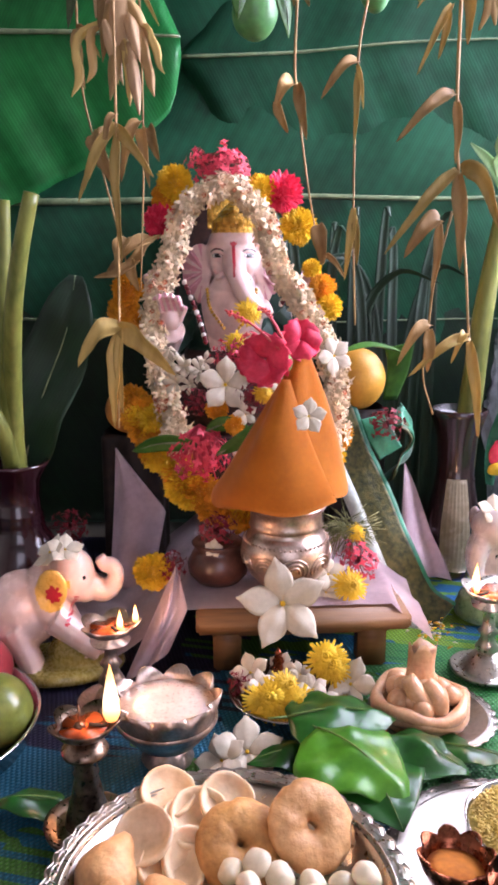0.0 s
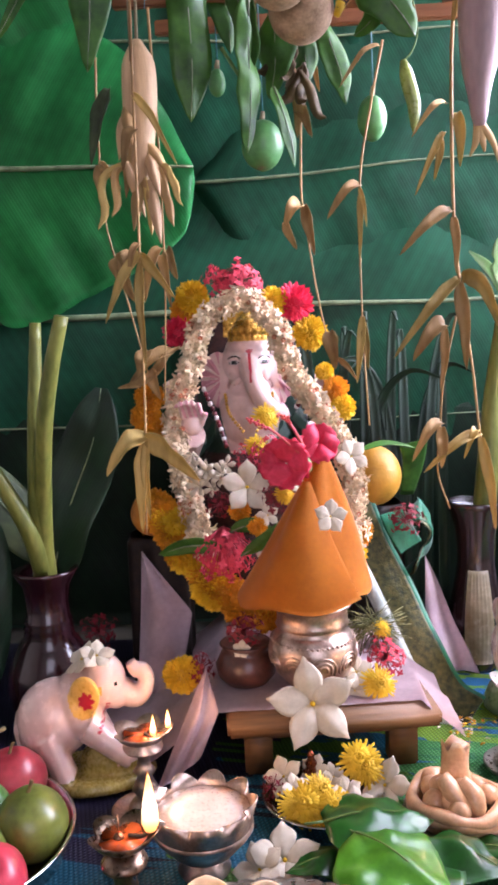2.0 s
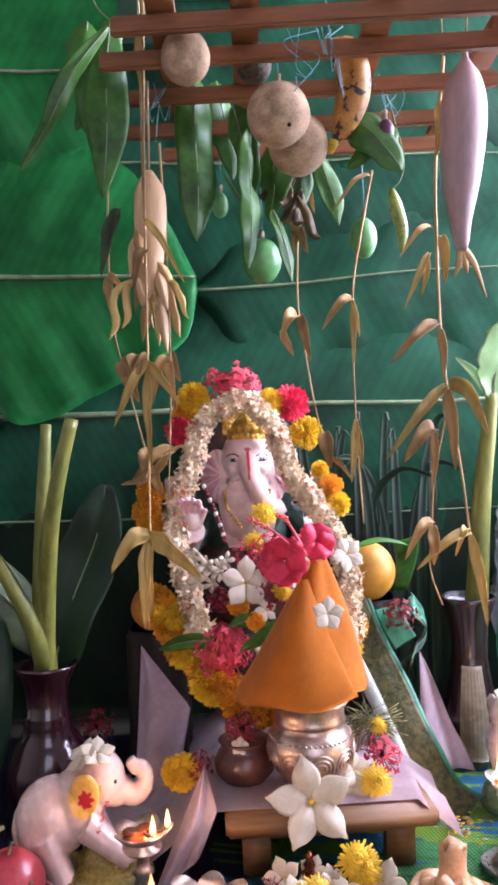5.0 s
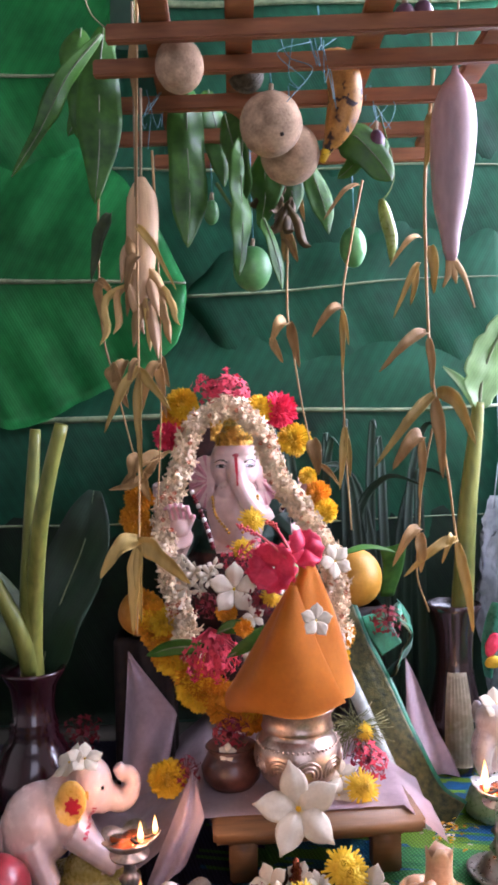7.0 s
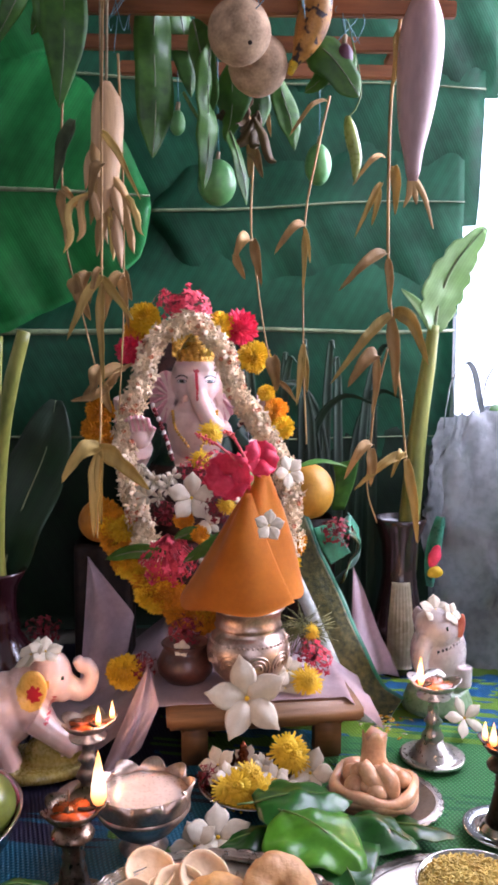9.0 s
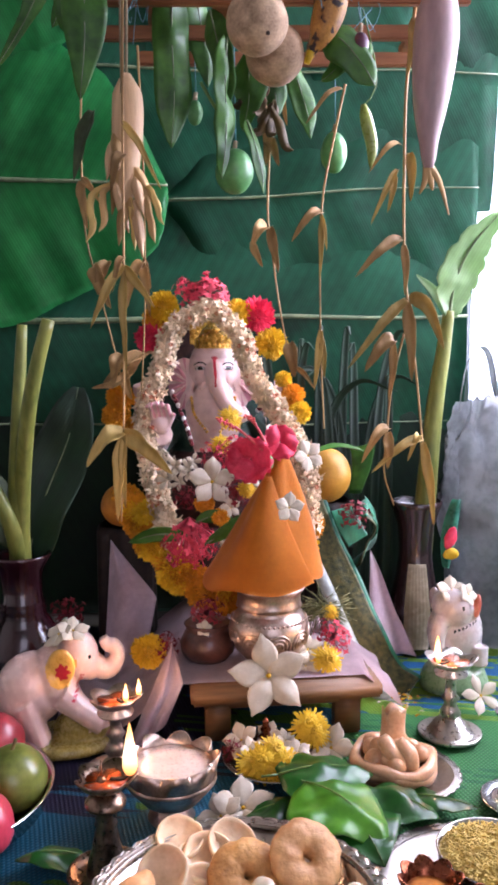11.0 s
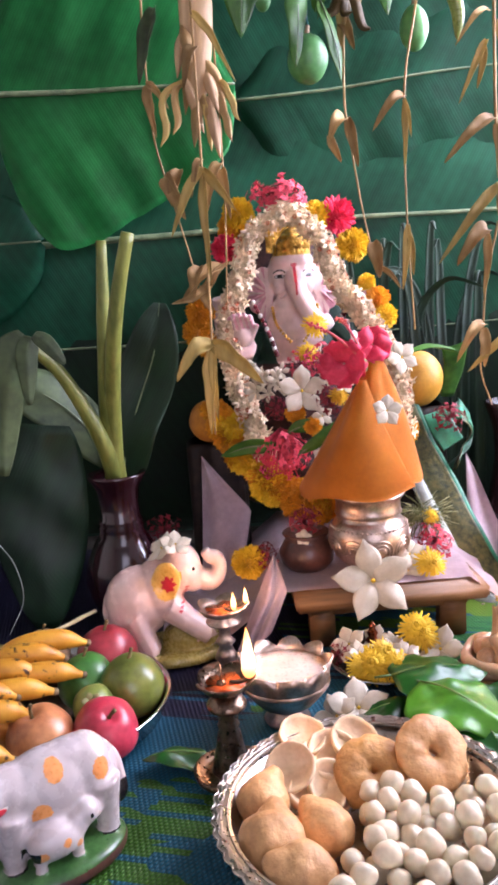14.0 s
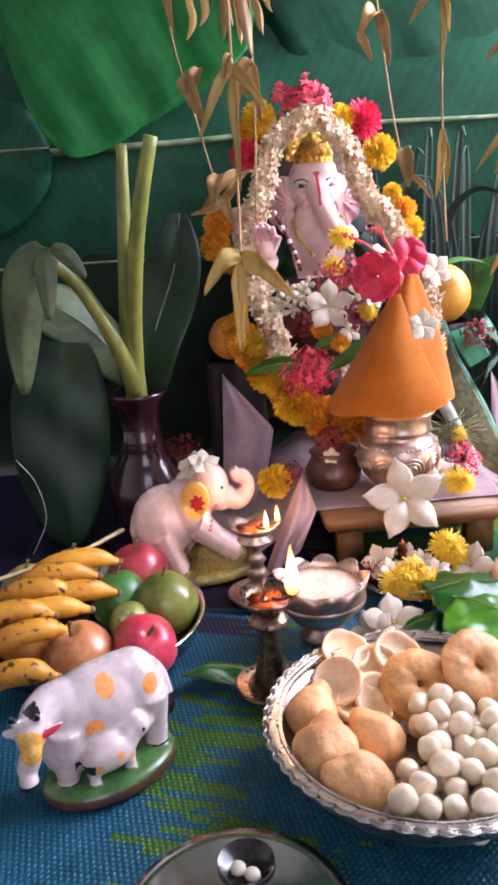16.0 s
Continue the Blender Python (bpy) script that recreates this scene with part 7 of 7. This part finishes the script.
def hung_fruit(name, at, r, material, label, squash=(1, 1, 1), top=1.06, seed=0, amp=0.03, string=BLUE_STRING):
    ob = thing(name, at, label, "fruit", "fruit hung from the lattice")
    part("flesh", blob((r * squash[0], r * squash[1], r * squash[2]), (0, 0, 0), 4, r * amp, 1.5 / r, seed), material, ob)
    part("stalk", tube([(0, 0, r * squash[2] * 0.93), (0.002, 0, r * squash[2] + 0.012)], [0.004, 0.003], 8), CORD, ob)
    part("string", tube([(0.002, 0, r * squash[2] + 0.01), (0, 0, top - at[2])], 0.001, 5), string, ob)
    return ob


WOOD_APPLE = mat("wood_apple_rind", "a08468", "c4a686", rough=0.85, var=0.25, scale=45, bump=0.4, bscale=260)
GREEN_FRUIT = mat("green_mango_skin", "3f7a44", "5c9454", rough=0.4, var=0.2, scale=16, coat=0.2, bump=0.05)
hung_fruit("wood_apple", (0.030, 0.93, 0.983), 0.041, WOOD_APPLE, "round tan wood apple hung from the lattice", seed=1)
part("end_scar", blob((0.003, 0.002, 0.003), (0.012, -0.031, -0.025), 2), WICK, bpy.data.objects["wood_apple"])
hung_fruit("wood_apple", (0.059, 0.99, 0.966), 0.041, WOOD_APPLE, "tan wood apple hung behind another one", seed=2)
hung_fruit("wood_apple", (-0.0855, 0.895, 1.044), 0.0305, WOOD_APPLE, "smaller tan wood apple hung close to the slats", (1, 1, 1.1), 1.10, seed=3)
hung_fruit("green_mango", (0.008, 1.15, 0.845), 0.031, GREEN_FRUIT, "green mango hung on a string", (1, 1, 1.15), seed=4)
hung_fruit("green_mango", (0.169, 1.15, 0.876), 0.025, GREEN_FRUIT, "small green mango hung on a string", (0.85, 0.9, 1.3), seed=5)
hung_fruit("green_mango", (-0.055, 1.15, 0.935), 0.014, GREEN_FRUIT, "tiny green mango hung among leaves", (0.9, 0.9, 1.4), seed=6)
hung_fruit("custard_apple", (0.0, 1.0, 1.085), 0.026, mat("knobbly_rind", "4a4438", "6a6450", rough=0.8, var=0.4, scale=80, bump=1.0, bscale=120, dist=0.006), "dark knobbly fruit against the slats", seed=7, amp=0.12, top=1.12)
for at, r in (((0.19, 0.85, 1.075), 0.014), ((0.212, 0.85, 1.08), 0.013), ((0.18, 1.0, 0.985), 0.013)):
    hung_fruit("purple_fruit", at, r, mat("purple_skin", "3a2030", "5a3448", rough=0.4), "small dark purple fruit tied to the slats", (1, 1, 1.3), at[2] + 0.05, seed=8)
HUNG_BANANA = mat("overripe_banana", "a8702c", "c08a3c", rough=0.5, var=0.35, scale=40, bump=0.1)
hb = thing("banana", (0.118, 0.98, 1.10), "overripe banana with black blotches hung from the lattice", "fruit", "fruit hung from the lattice")
nb = HUNG_BANANA.node_tree
vo, vr, tcb, mxb = nb.nodes.new("ShaderNodeTexNoise"), nb.nodes.new("ShaderNodeValToRGB"), nb.nodes.new("ShaderNodeTexCoord"), nb.nodes.new("ShaderNodeMix")
vo.inputs["Scale"].default_value, vo.inputs["Detail"].default_value = 60, 2
nb.links.new(tcb.outputs["Object"], vo.inputs["Vector"])
nb.links.new(vo.outputs[0], vr.inputs[0])
vr.color_ramp.elements[0].position, vr.color_ramp.elements[1].position = 0.56, 0.62
mxb.data_type = "RGBA"
pb = nb.nodes["Principled BSDF"]
nb.links.new(vr.outputs[0], mxb.inputs[0])
nb.links.new(pb.inputs["Base Color"].links[0].from_socket, mxb.inputs[6])
mxb.inputs[7].default_value = lin("2a1610")
nb.links.new(mxb.outputs[2], pb.inputs["Base Color"])
wpart("flesh", tube(smooth_path([(0.105, 0.98, 1.098), (0.130, 0.98, 1.078), (0.136, 0.98, 1.035), (0.122, 0.98, 0.99), (0.104, 0.98, 0.958)], 18),
                    [0.008, 0.014, 0.019, 0.022, 0.0235, 0.024, 0.0245, 0.0245, 0.0245, 0.024, 0.0235, 0.0225, 0.021, 0.0185, 0.0155, 0.012, 0.008, 0.006, 0.005], 10), HUNG_BANANA, hb)
wpart("tip", tube([(0.108, 0.98, 0.966), (0.102, 0.98, 0.951)], [0.007, 0.004], 8), PETAL_YELLOW, hb, "yellow tip")
wpart("string", tube([(0.106, 0.98, 1.095), (0.10, 0.97, 1.16)], 0.0012, 5), BLUE_STRING, hb)
GOURD = mat("pale_pink_gourd", "a08486", "b89c9c", rough=0.55, var=0.15, scale=18, stretch=(1, 1, 0.3), sss=0.2)
gd = thing("gourd", (0.272, 0.95, 1.06), "long pale pink gourd hung near the window", "vegetable", "fruit hung from the lattice")
wpart("flesh", tube(smooth_path([(0.280, 0.95, 1.07), (0.278, 0.95, 1.03), (0.274, 0.95, 0.96), (0.268, 0.95, 0.87), (0.268, 0.95, 0.805)], 20),
                    [0.003, 0.004, 0.006, 0.011, 0.017, 0.022, 0.026, 0.0285, 0.030, 0.0305, 0.030, 0.029, 0.0275, 0.0255, 0.023, 0.020, 0.0165, 0.0135, 0.0115, 0.010, 0.006], 18), GOURD, gd)
wpart("withered_end", joined([blade(smooth_path([(0.268, 0.95, 0.81), (0.268 + dx * 0.5, 0.945, 0.785), (0.268 + dx, 0.95, z)], 8), lambda u: 0.006 * (1 - u) + 0.001, (1, 0, 0), 0.3, 2) for dx, z in ((0.03, 0.742), (-0.012, 0.77), (0.006, 0.775))]), HUSK, gd)
wpart("string", tube([(0.280, 0.95, 1.065), (0.29, 0.95, 1.20)], 0.0015, 6), CORD, gd)
ck = thing("green_chilli", (0.205, 1.05, 0.91), "thick pale green chilli hung on a thin stem", "vegetable", "fruit hung from the lattice")
wpart("flesh", tube(smooth_path([(0.196, 1.05, 0.92), (0.203, 1.05, 0.89), (0.210, 1.05, 0.86), (0.208, 1.05, 0.828)], 12), [0.004, 0.007, 0.009, 0.0098, 0.010, 0.0102, 0.010, 0.0095, 0.009, 0.008, 0.0065, 0.004, 0.001], 10), mat("chilli_skin", "7a8a34", "97a450", rough=0.3, coat=0.3), ck)
wpart("stem", tube(smooth_path([(0.196, 1.05, 0.918), (0.21, 1.05, 0.935), (0.215, 1.05, 0.97), (0.19, 1.04, 1.06)], 12), 0.0012, 5), GREEN_STEM, ck)

# ---- vases with banana plants ----
def stalk(pts, r0, r1, parent, n=24, material=None):
    return wpart("stalk", tube(smooth_path(pts, n), [r0 + (r1 - r0) * k / n for k in range(n + 1)], 14), material or STALK, parent)


vl = thing("vase", (-0.337, 1.09, 0.0), "tall dark maroon glazed vase with a ringed neck", "vase")
part("vase_body", lathe([(0, 0), (0.042, 0), (0.046, 0.006), (0.058, 0.03), (0.065, 0.06), (0.062, 0.09), (0.046, 0.125), (0.036, 0.14), (0.037, 0.143), (0.034, 0.147), (0.037, 0.151), (0.033, 0.155), (0.036, 0.16), (0.032, 0.166),
                         (0.031, 0.19), (0.035, 0.215), (0.046, 0.233), (0.048, 0.238), (0.044, 0.239), (0.032, 0.22), (0.026, 0.19), (0.026, 0.1), (0, 0.1)], 48), MAROON, vl)
bl = thing("banana_plant", (-0.337, 1.09, 0.10), "cut banana shoot with drooping leaves in a maroon vase", "plant")
stalk([(-0.337, 1.09, 0.11), (-0.337, 1.089, 0.225), (-0.334, 1.068, 0.34), (-0.322, 1.04, 0.46), (-0.310, 1.03, 0.595)], 0.021, 0.0075, bl)
stalk([(-0.336, 1.09, 0.16), (-0.336, 1.089, 0.225), (-0.326, 1.065, 0.34), (-0.305, 1.02, 0.45), (-0.285, 1.0, 0.53), (-0.264, 0.99, 0.60)], 0.015, 0.0095, bl)
stalk([(-0.337, 1.085, 0.235), (-0.345, 1.065, 0.29), (-0.364, 1.05, 0.346), (-0.392, 1.03, 0.41), (-0.425, 1.01, 0.452)], 0.015, 0.008, bl)
# two of the broad leaves use the green darkened for shade
for nm, pts, w, side, mt, fold, seed in (("folded_leaf", [(-0.425, 1.005, 0.465), (-0.455, 1.0, 0.43), (-0.470, 0.995, 0.36), (-0.482, 0.995, 0.265)], 0.032, (1, 0.3, 0.1), LEAF_DRY, 0.3, 1),
                                   ("folded_leaf", [(-0.418, 1.0, 0.468), (-0.425, 0.99, 0.44), (-0.43, 0.99, 0.37)], 0.017, (1, 0.5, 0), LEAF_DRY, 0.4, 2),
                                   ("small_leaf", [(-0.415, 1.0, 0.47), (-0.395, 0.995, 0.455), (-0.372, 0.99, 0.425)], 0.012, (0.5, 0.3, 0.8), LEAF_DRY, 0.2, 3),
                                   ("broad_leaf", [(-0.335, 1.12, 0.22), (-0.305, 1.13, 0.32), (-0.265, 1.14, 0.42), (-0.25, 1.15, 0.50)], 0.055, (1, -0.3, -0.5), LEAF_SHADED, 0.25, 4),
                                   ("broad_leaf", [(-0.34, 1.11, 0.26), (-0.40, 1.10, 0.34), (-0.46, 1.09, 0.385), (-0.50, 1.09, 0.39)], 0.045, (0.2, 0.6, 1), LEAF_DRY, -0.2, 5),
                                   ("broad_leaf", [(-0.435, 1.05, 0.33), (-0.45, 1.04, 0.22), (-0.455, 1.03, 0.11), (-0.46, 1.03, 0.006)], 0.075, (1, 0.2, 0.2), LEAF_SHADED, 0.2, 6)):
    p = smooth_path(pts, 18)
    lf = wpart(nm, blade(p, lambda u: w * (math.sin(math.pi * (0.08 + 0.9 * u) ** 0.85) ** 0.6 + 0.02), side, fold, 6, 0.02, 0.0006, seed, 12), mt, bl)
    if nm == "broad_leaf" and seed != 6:
        part("midrib", turned(tube([q + Vector((0, -0.002, 0)) for q in p], [0.0018 * (1 - 0.7 * k / 18) for k in range(19)], 6), Matrix.Translation(-bl.location)), MIDRIB, lf)

BROWN_GLAZE = mat("brown_black_glaze", "1c1114", "301c1c", rough=0.22, var=0.3, scale=20, coat=0.5, bump=0.04)
vr_ = thing("vase", (0.342, 1.25, 0.0), "tall dark glazed vase with a cream panel", "vase")
part("vase_body", lathe([(0.72 * r, z) for r, z in [(0, 0), (0.046, 0), (0.05, 0.008), (0.062, 0.05), (0.064, 0.09), (0.054, 0.13), (0.045, 0.165), (0.046, 0.17), (0.043, 0.175), (0.042, 0.2), (0.046, 0.24), (0.062, 0.275), (0.066, 0.285), (0.062, 0.287), (0.042, 0.25), (0.036, 0.2), (0.036, 0.1), (0, 0.1)]], 48), BROWN_GLAZE, vr_)
panel = lambda u, v: ((lambda a, z, r: (0.72 * r * math.cos(a), 0.72 * r * math.sin(a), z))(radians(-126 + 56 * u), 0.02 + 0.155 * v, 0.0035 + 0.0004 * math.sin(44 * u) + (0.053 + 0.014 * math.sin((0.02 + 0.155 * v) * 22) if v < 0.6 else 0.0645 - 0.045 * (v - 0.55) * 1.05)))
part("cream_panel", sheet(panel, 42, 16, 0.002), CREAM_GLAZE, vr_, "cream glazed panel")
br = thing("banana_plant", (0.355, 1.25, 0.10), "young banana shoot with a torn pale leaf in a dark vase", "plant")
stalk([(0.348, 1.25, 0.11), (0.360, 1.25, 0.30), (0.372, 1.25, 0.45), (0.385, 1.245, 0.56), (0.392, 1.24, 0.63)], 0.022, 0.010, br)
p = smooth_path([(0.392, 1.24, 0.62), (0.400, 1.235, 0.68), (0.425, 1.225, 0.74), (0.468, 1.21, 0.795)], 22)
lf = wpart("torn_leaf", blade(p, lambda u: 0.042 * (math.sin(math.pi * (0.01 + 0.97 * u) ** 0.8) ** 0.6) * (1 - 0.16 * abs(math.sin(17 * u)) ** 6 - 0.08 * abs(math.sin(41 * u))) + 0.001, (1, 0.2, -0.45), 0.2, 7, 0.012, 0.0006, 4, 22), LEAF_PALE, br, "pale green torn leaf")
part("midrib", turned(tube([q + Vector((0, -0.002, 0)) for q in p], [0.0035 * (1 - 0.7 * k / 22) for k in range(23)], 6), Matrix.Translation(-br.location)), MIDRIB, lf)
wpart("leaf_sliver", blade(smooth_path([(0.392, 1.24, 0.61), (0.365, 1.24, 0.66), (0.332, 1.24, 0.692)], 10), lambda u: 0.010 * math.sin(math.pi * (0.1 + 0.85 * u)), (0.6, 0.2, 0.8), 0.3, 3), LEAF_PALE, br)

# dark strap leaves behind the idol, in the green darkened for shade
rnd = random.Random(77)
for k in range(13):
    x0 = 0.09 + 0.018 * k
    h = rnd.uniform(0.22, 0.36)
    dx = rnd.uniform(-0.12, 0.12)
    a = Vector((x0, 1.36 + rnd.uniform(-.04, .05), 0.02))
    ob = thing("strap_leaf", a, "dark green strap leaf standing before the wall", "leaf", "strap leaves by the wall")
    wpart("leaf_blade", blade(smooth_path([a, a + Vector((dx * 0.2, 0, 0.28 + h * 0.4)), a + Vector((dx * 0.7, -0.02, 0.28 + h * 0.9)), a + Vector((dx * 1.4, -0.04, 0.24 + h))], 18), lambda u: 0.012 * (1 - u ** 2) + 0.0006, (1, 0.3, 0), 0.4, 2, 0.004, 0.0005, k), LEAF_SHADED, ob)

# leaf, fruit and silk beside the idol
sl = thing("green_leaf", (0.14, 1.13, 0.40), "broad folded green leaf beside the garland", "leaf")
wpart("leaf_blade", blade(smooth_path([(0.13, 1.10, 0.398), (0.17, 1.12, 0.408), (0.205, 1.14, 0.40), (0.228, 1.15, 0.388)], 14), lambda u: 0.020 * math.sin(math.pi * (0.08 + 0.9 * u)) + 0.001, (0.2, 1, 0.15), 0.3, 4, 0.004), MANGO_LEAF, sl)
wpart("hanging_half", blade(smooth_path([(0.226, 1.165, 0.398), (0.232, 1.20, 0.36), (0.224, 1.225, 0.305)], 12), lambda u: 0.024 * (1 - 0.5 * u), (1, 0.3, 0), 0.1, 4, 0.006), MANGO_LEAF, sl)
STAND = mat("dark_brocade", "17131a", "2e2018", rough=0.6, var=0.6, scale=50, bump=0.3, bscale=200)


def draped_stand(at, sx, sy, h, label):
    def fn(u, v):
        a = 2 * math.pi * u
        s = 1.0 + 0.05 * math.sin(7 * a) * (v > 0.3)
        c, q = math.cos(a), math.sin(a)
        k = max(abs(c), abs(q)) ** 0.6
        r = (v / 0.3 if v < 0.3 else 1.0)
        z = h - (0.0 if v < 0.3 else (v - 0.3) / 0.7 * h)
        return (sx * r * c / k * s, sy * r * q / k * s, max(z, 0.002))
    return single("draped_stand", sheet(fn, 56, 22, 0.0015), STAND, at, label, "stand")


draped_stand((-0.185, 1.235, 0.0), 0.05, 0.05, 0.255, "small stand draped in dark brocade cloth")
draped_stand((0.172, 1.235, 0.0), 0.045, 0.05, 0.295, "taller stand draped in dark brocade cloth")
ORANGE_PEEL = mat("citrus_peel", "b87420", "cc8a30", rough=0.5, var=0.15, scale=20, bump=0.3, bscale=300)
YELLOW_PEEL = mat("yellow_peel", "b07c1c", "c4902c", rough=0.5, var=0.15, scale=20, bump=0.25, bscale=260)
single("orange_fruit", blob((0.038, 0.038, 0.037), (0, 0, 0), 4, 0.001, 40, 3), ORANGE_PEEL, (-0.187, 1.205, 0.293), "round orange fruit resting on the draped stand", "fruit")
single("yellow_fruit", blob((0.044, 0.042, 0.048), (0, 0, 0), 4, 0.001, 20, 5), YELLOW_PEEL, (0.166, 1.195, 0.343), "pear-shaped yellow fruit resting on the draped stand", "fruit")


def strip(pts, w, material, label, side, name="silk_strip", fold=0.1, wave=0.008, seed=0):
    return single(name, blade(smooth_path(pts, 30), lambda u: w, side, fold, 6, wave, 0.0012, seed, 22), material, (0, 0, 0), label, "cloth")


path = [(0.135, 1.165, 0.300), (0.160, 1.165, 0.235), (0.185, 1.14, 0.180), (0.212, 1.10, 0.115), (0.250, 1.075, 0.035), (0.285, 1.05, 0.012)]
silk = thing("silk_strip", (0.2, 1.12, 0.05), "green silk strip with a gold woven band and lace edge", "cloth")
wpart("silk", blade(smooth_path(path, 40), lambda u: 0.030, (1, 0.25, 0.55), 0.1, 6, 0.005, 0.0012, 2, 22), CLOTH_GREEN, silk)
wpart("gold_band", blade([q + Vector((-0.001, -0.0035, 0.0028)) for q in smooth_path(path, 40)], lambda u: 0.0235, (1, 0.25, 0.55), 0.1, 6, 0.004, 0.0008, 2, 22), CLOTH_GOLD, silk, "brown gold woven band")
lp = [q + Vector((-0.026, -0.012, -0.018)) for q in smooth_path(path, 120)]
wpart("lace_edge", joined([blade([q + Vector((0.008, 0.003, 0.006)), q + Vector((-0.001, -0.001, -0.001)), q + Vector((-0.010, -0.004, -0.006))], lambda u: 0.0062 * (1.1 - 0.7 * u), (0.2, -0.5, 1), 0, 1, 0, 0.0005) for q in lp[4:]]), LACE, silk, "silver scalloped lace")
strip([(0.215, 1.20, 0.262), (0.235, 1.18, 0.292), (0.258, 1.19, 0.262), (0.248, 1.19, 0.222), (0.215, 1.16, 0.195)], 0.026, CLOTH_GREEN, "loop of green silk tied beside the idol", (0.2, 1, 0.4), wave=0.012, seed=4)
strip([(0.219, 1.186, 0.262), (0.236, 1.168, 0.286), (0.253, 1.176, 0.260), (0.243, 1.176, 0.224), (0.215, 1.148, 0.199)], 0.019, CLOTH_GOLD, "gold woven face of the tied green silk loop", (0.2, 1, 0.4), wave=0.012, seed=4)
strip([(0.19, 1.17, 0.29), (0.20, 1.155, 0.262), (0.215, 1.15, 0.236)], 0.020, CLOTH_GREEN, "knot of green silk beside the idol", (1, 0.2, 0.3), wave=0.014, seed=6)
single("white_cloth", sheet(lambda u, v: Vector((0.245, 1.19, 0.212)).lerp(Vector((0.222, 1.09, 0.035)).lerp(Vector((0.315, 1.145, 0.035)), u), v ** 0.9) + Vector((0.0, -0.018 * math.sin(u * 7) * v, 0.004 * math.sin(v * 9))), 24, 24, 0.0012),
       CLOTH_PINK, (0, 0, 0), "white cotton cloth hanging beside the green silk", "cloth")
ixora("red_flower", (0.205, 1.135, 0.283), 0.027, 34, "wilted dark red flower on the green silk", (0, -0.7, 0.7), seed=41, material=PETAL_DARK)
rnd = random.Random(9)
PET = [mesh_of(blade([(0, 0, 0), (0.004, 0, 0.0012), (0.008, 0, 0)], lambda u: 0.0026 * (0.5, 1, 0.4)[round(u * 2)], (0, 1, 0), 0.2, 1, 0, 0.0003), m_, "petal") for m_ in (PETAL_YELLOW, PETAL_WHITE, PETAL_ORANGE)]
pt = thing("fallen_petals", (0.262, 1.02, 0.010), "fallen yellow and white petals on the cloth", "petals")
for k in range(46):
    part("petal", PET[k % 3], None, pt, m=pose(rnd.gauss(0, 0.016), rnd.gauss(0, 0.03), rnd.uniform(0.0, 0.005), 0, rnd.uniform(-20, 20), rnd.uniform(0, 360)))
pk = thing("flower_pouch", (0.372, 1.16, 0.235), "shiny teal pouch with a pink and yellow print beside the vase", "packet")
part("pouch", sheet(lambda u, v: ((0.012 * (u - 0.5) * 2) * (0.25 + 0.9 * math.sin(math.pi * min(1, 0.1 + 0.75 * v))) + 0.016 * v * v, -0.012 * math.sin(math.pi * u), -0.05 + 0.12 * v), 14, 18, 0.002), mat("teal_foil", "2f7a62", "4a9a80", rough=0.3, coat=0.4), pk)
part("pink_print", blob((0.011, 0.004, 0.020), (0.003, -0.013, 0.004), 3, 0.003, 90, 2, (0, 14, 0)), PETAL_PINK, pk)
part("yellow_print", blob((0.013, 0.004, 0.011), (0.004, -0.014, -0.024), 3, 0.003, 90, 5), PETAL_YELLOW, pk)

# plastic bag by the window, with leaves in it
PLASTIC = mat("white_plastic_film", "a0a4a6", "c0c4c6", rough=0.28, var=0.15, scale=9, bump=0.6, bscale=28, coat=0.3, trans=0.45, dist=0.01)


def bag(u, v):
    a = 2 * math.pi * u
    r = (0.105 + 0.03 * math.sin(v * 2.6)) * (1 if v < 0.9 else 1 - (v - 0.9) * 1.5)
    q = Vector((r * math.cos(a), 0.75 * r * math.sin(a), 0.004 + 0.46 * v))
    return q + 0.03 * noise.noise_vector(Vector((3 * math.cos(a), 3 * math.sin(a), v * 5))) * min(1, v * 4) + 0.008 * noise.noise_vector(Vector((9 * math.cos(a), 9 * math.sin(a), v * 17)))


pb_ = thing("plastic_bag", (0.548, 1.30, 0.004), "crumpled white plastic bag with loop handles by the window", "bag")
part("bag_film", sheet(bag, 64, 40, 0.001), PLASTIC, pb_)
for x in (-0.085, -0.02):
    part("handle", blade(smooth_path([(x - 0.03, 0.0, 0.44), (x - 0.02, -0.01, 0.53), (x + 0.02, 0.0, 0.56), (x + 0.05, 0.0, 0.45)], 16), lambda u: 0.008, (0.3, 1, 0), 0.2, 2, 0.006), PLASTIC, pb_)
for k, (x, z, d) in enumerate(((0.03, 0.48, 0.05), (0.06, 0.47, 0.08), (0.0, 0.46, -0.03))):
    simple_leaf((0.548 + x, 1.29, z - 0.02), [(0, 0, 0), (d * 0.5, -0.01, 0.035), (d, -0.015, 0.02)], 0.022, MANGO_LEAF, "green leaf sticking out of the plastic bag", (0.3, 1, 0.3), seed=k)
single("thin_wire", tube(smooth_path([(-0.52, 1.02, 0.16), (-0.495, 1.02, 0.12), (-0.488, 1.02, 0.06), (-0.51, 1.0, 0.012)], 14), 0.0005, 5), LACE, (0, 0, 0), "thin pale wire bent beside the leaves", "wire")
ixora("red_flower", (-0.28, 1.16, 0.115), 0.03, 30, "dark pink flower behind the maroon vase", (0.3, -1, 0.2), seed=51, material=PETAL_DARK)
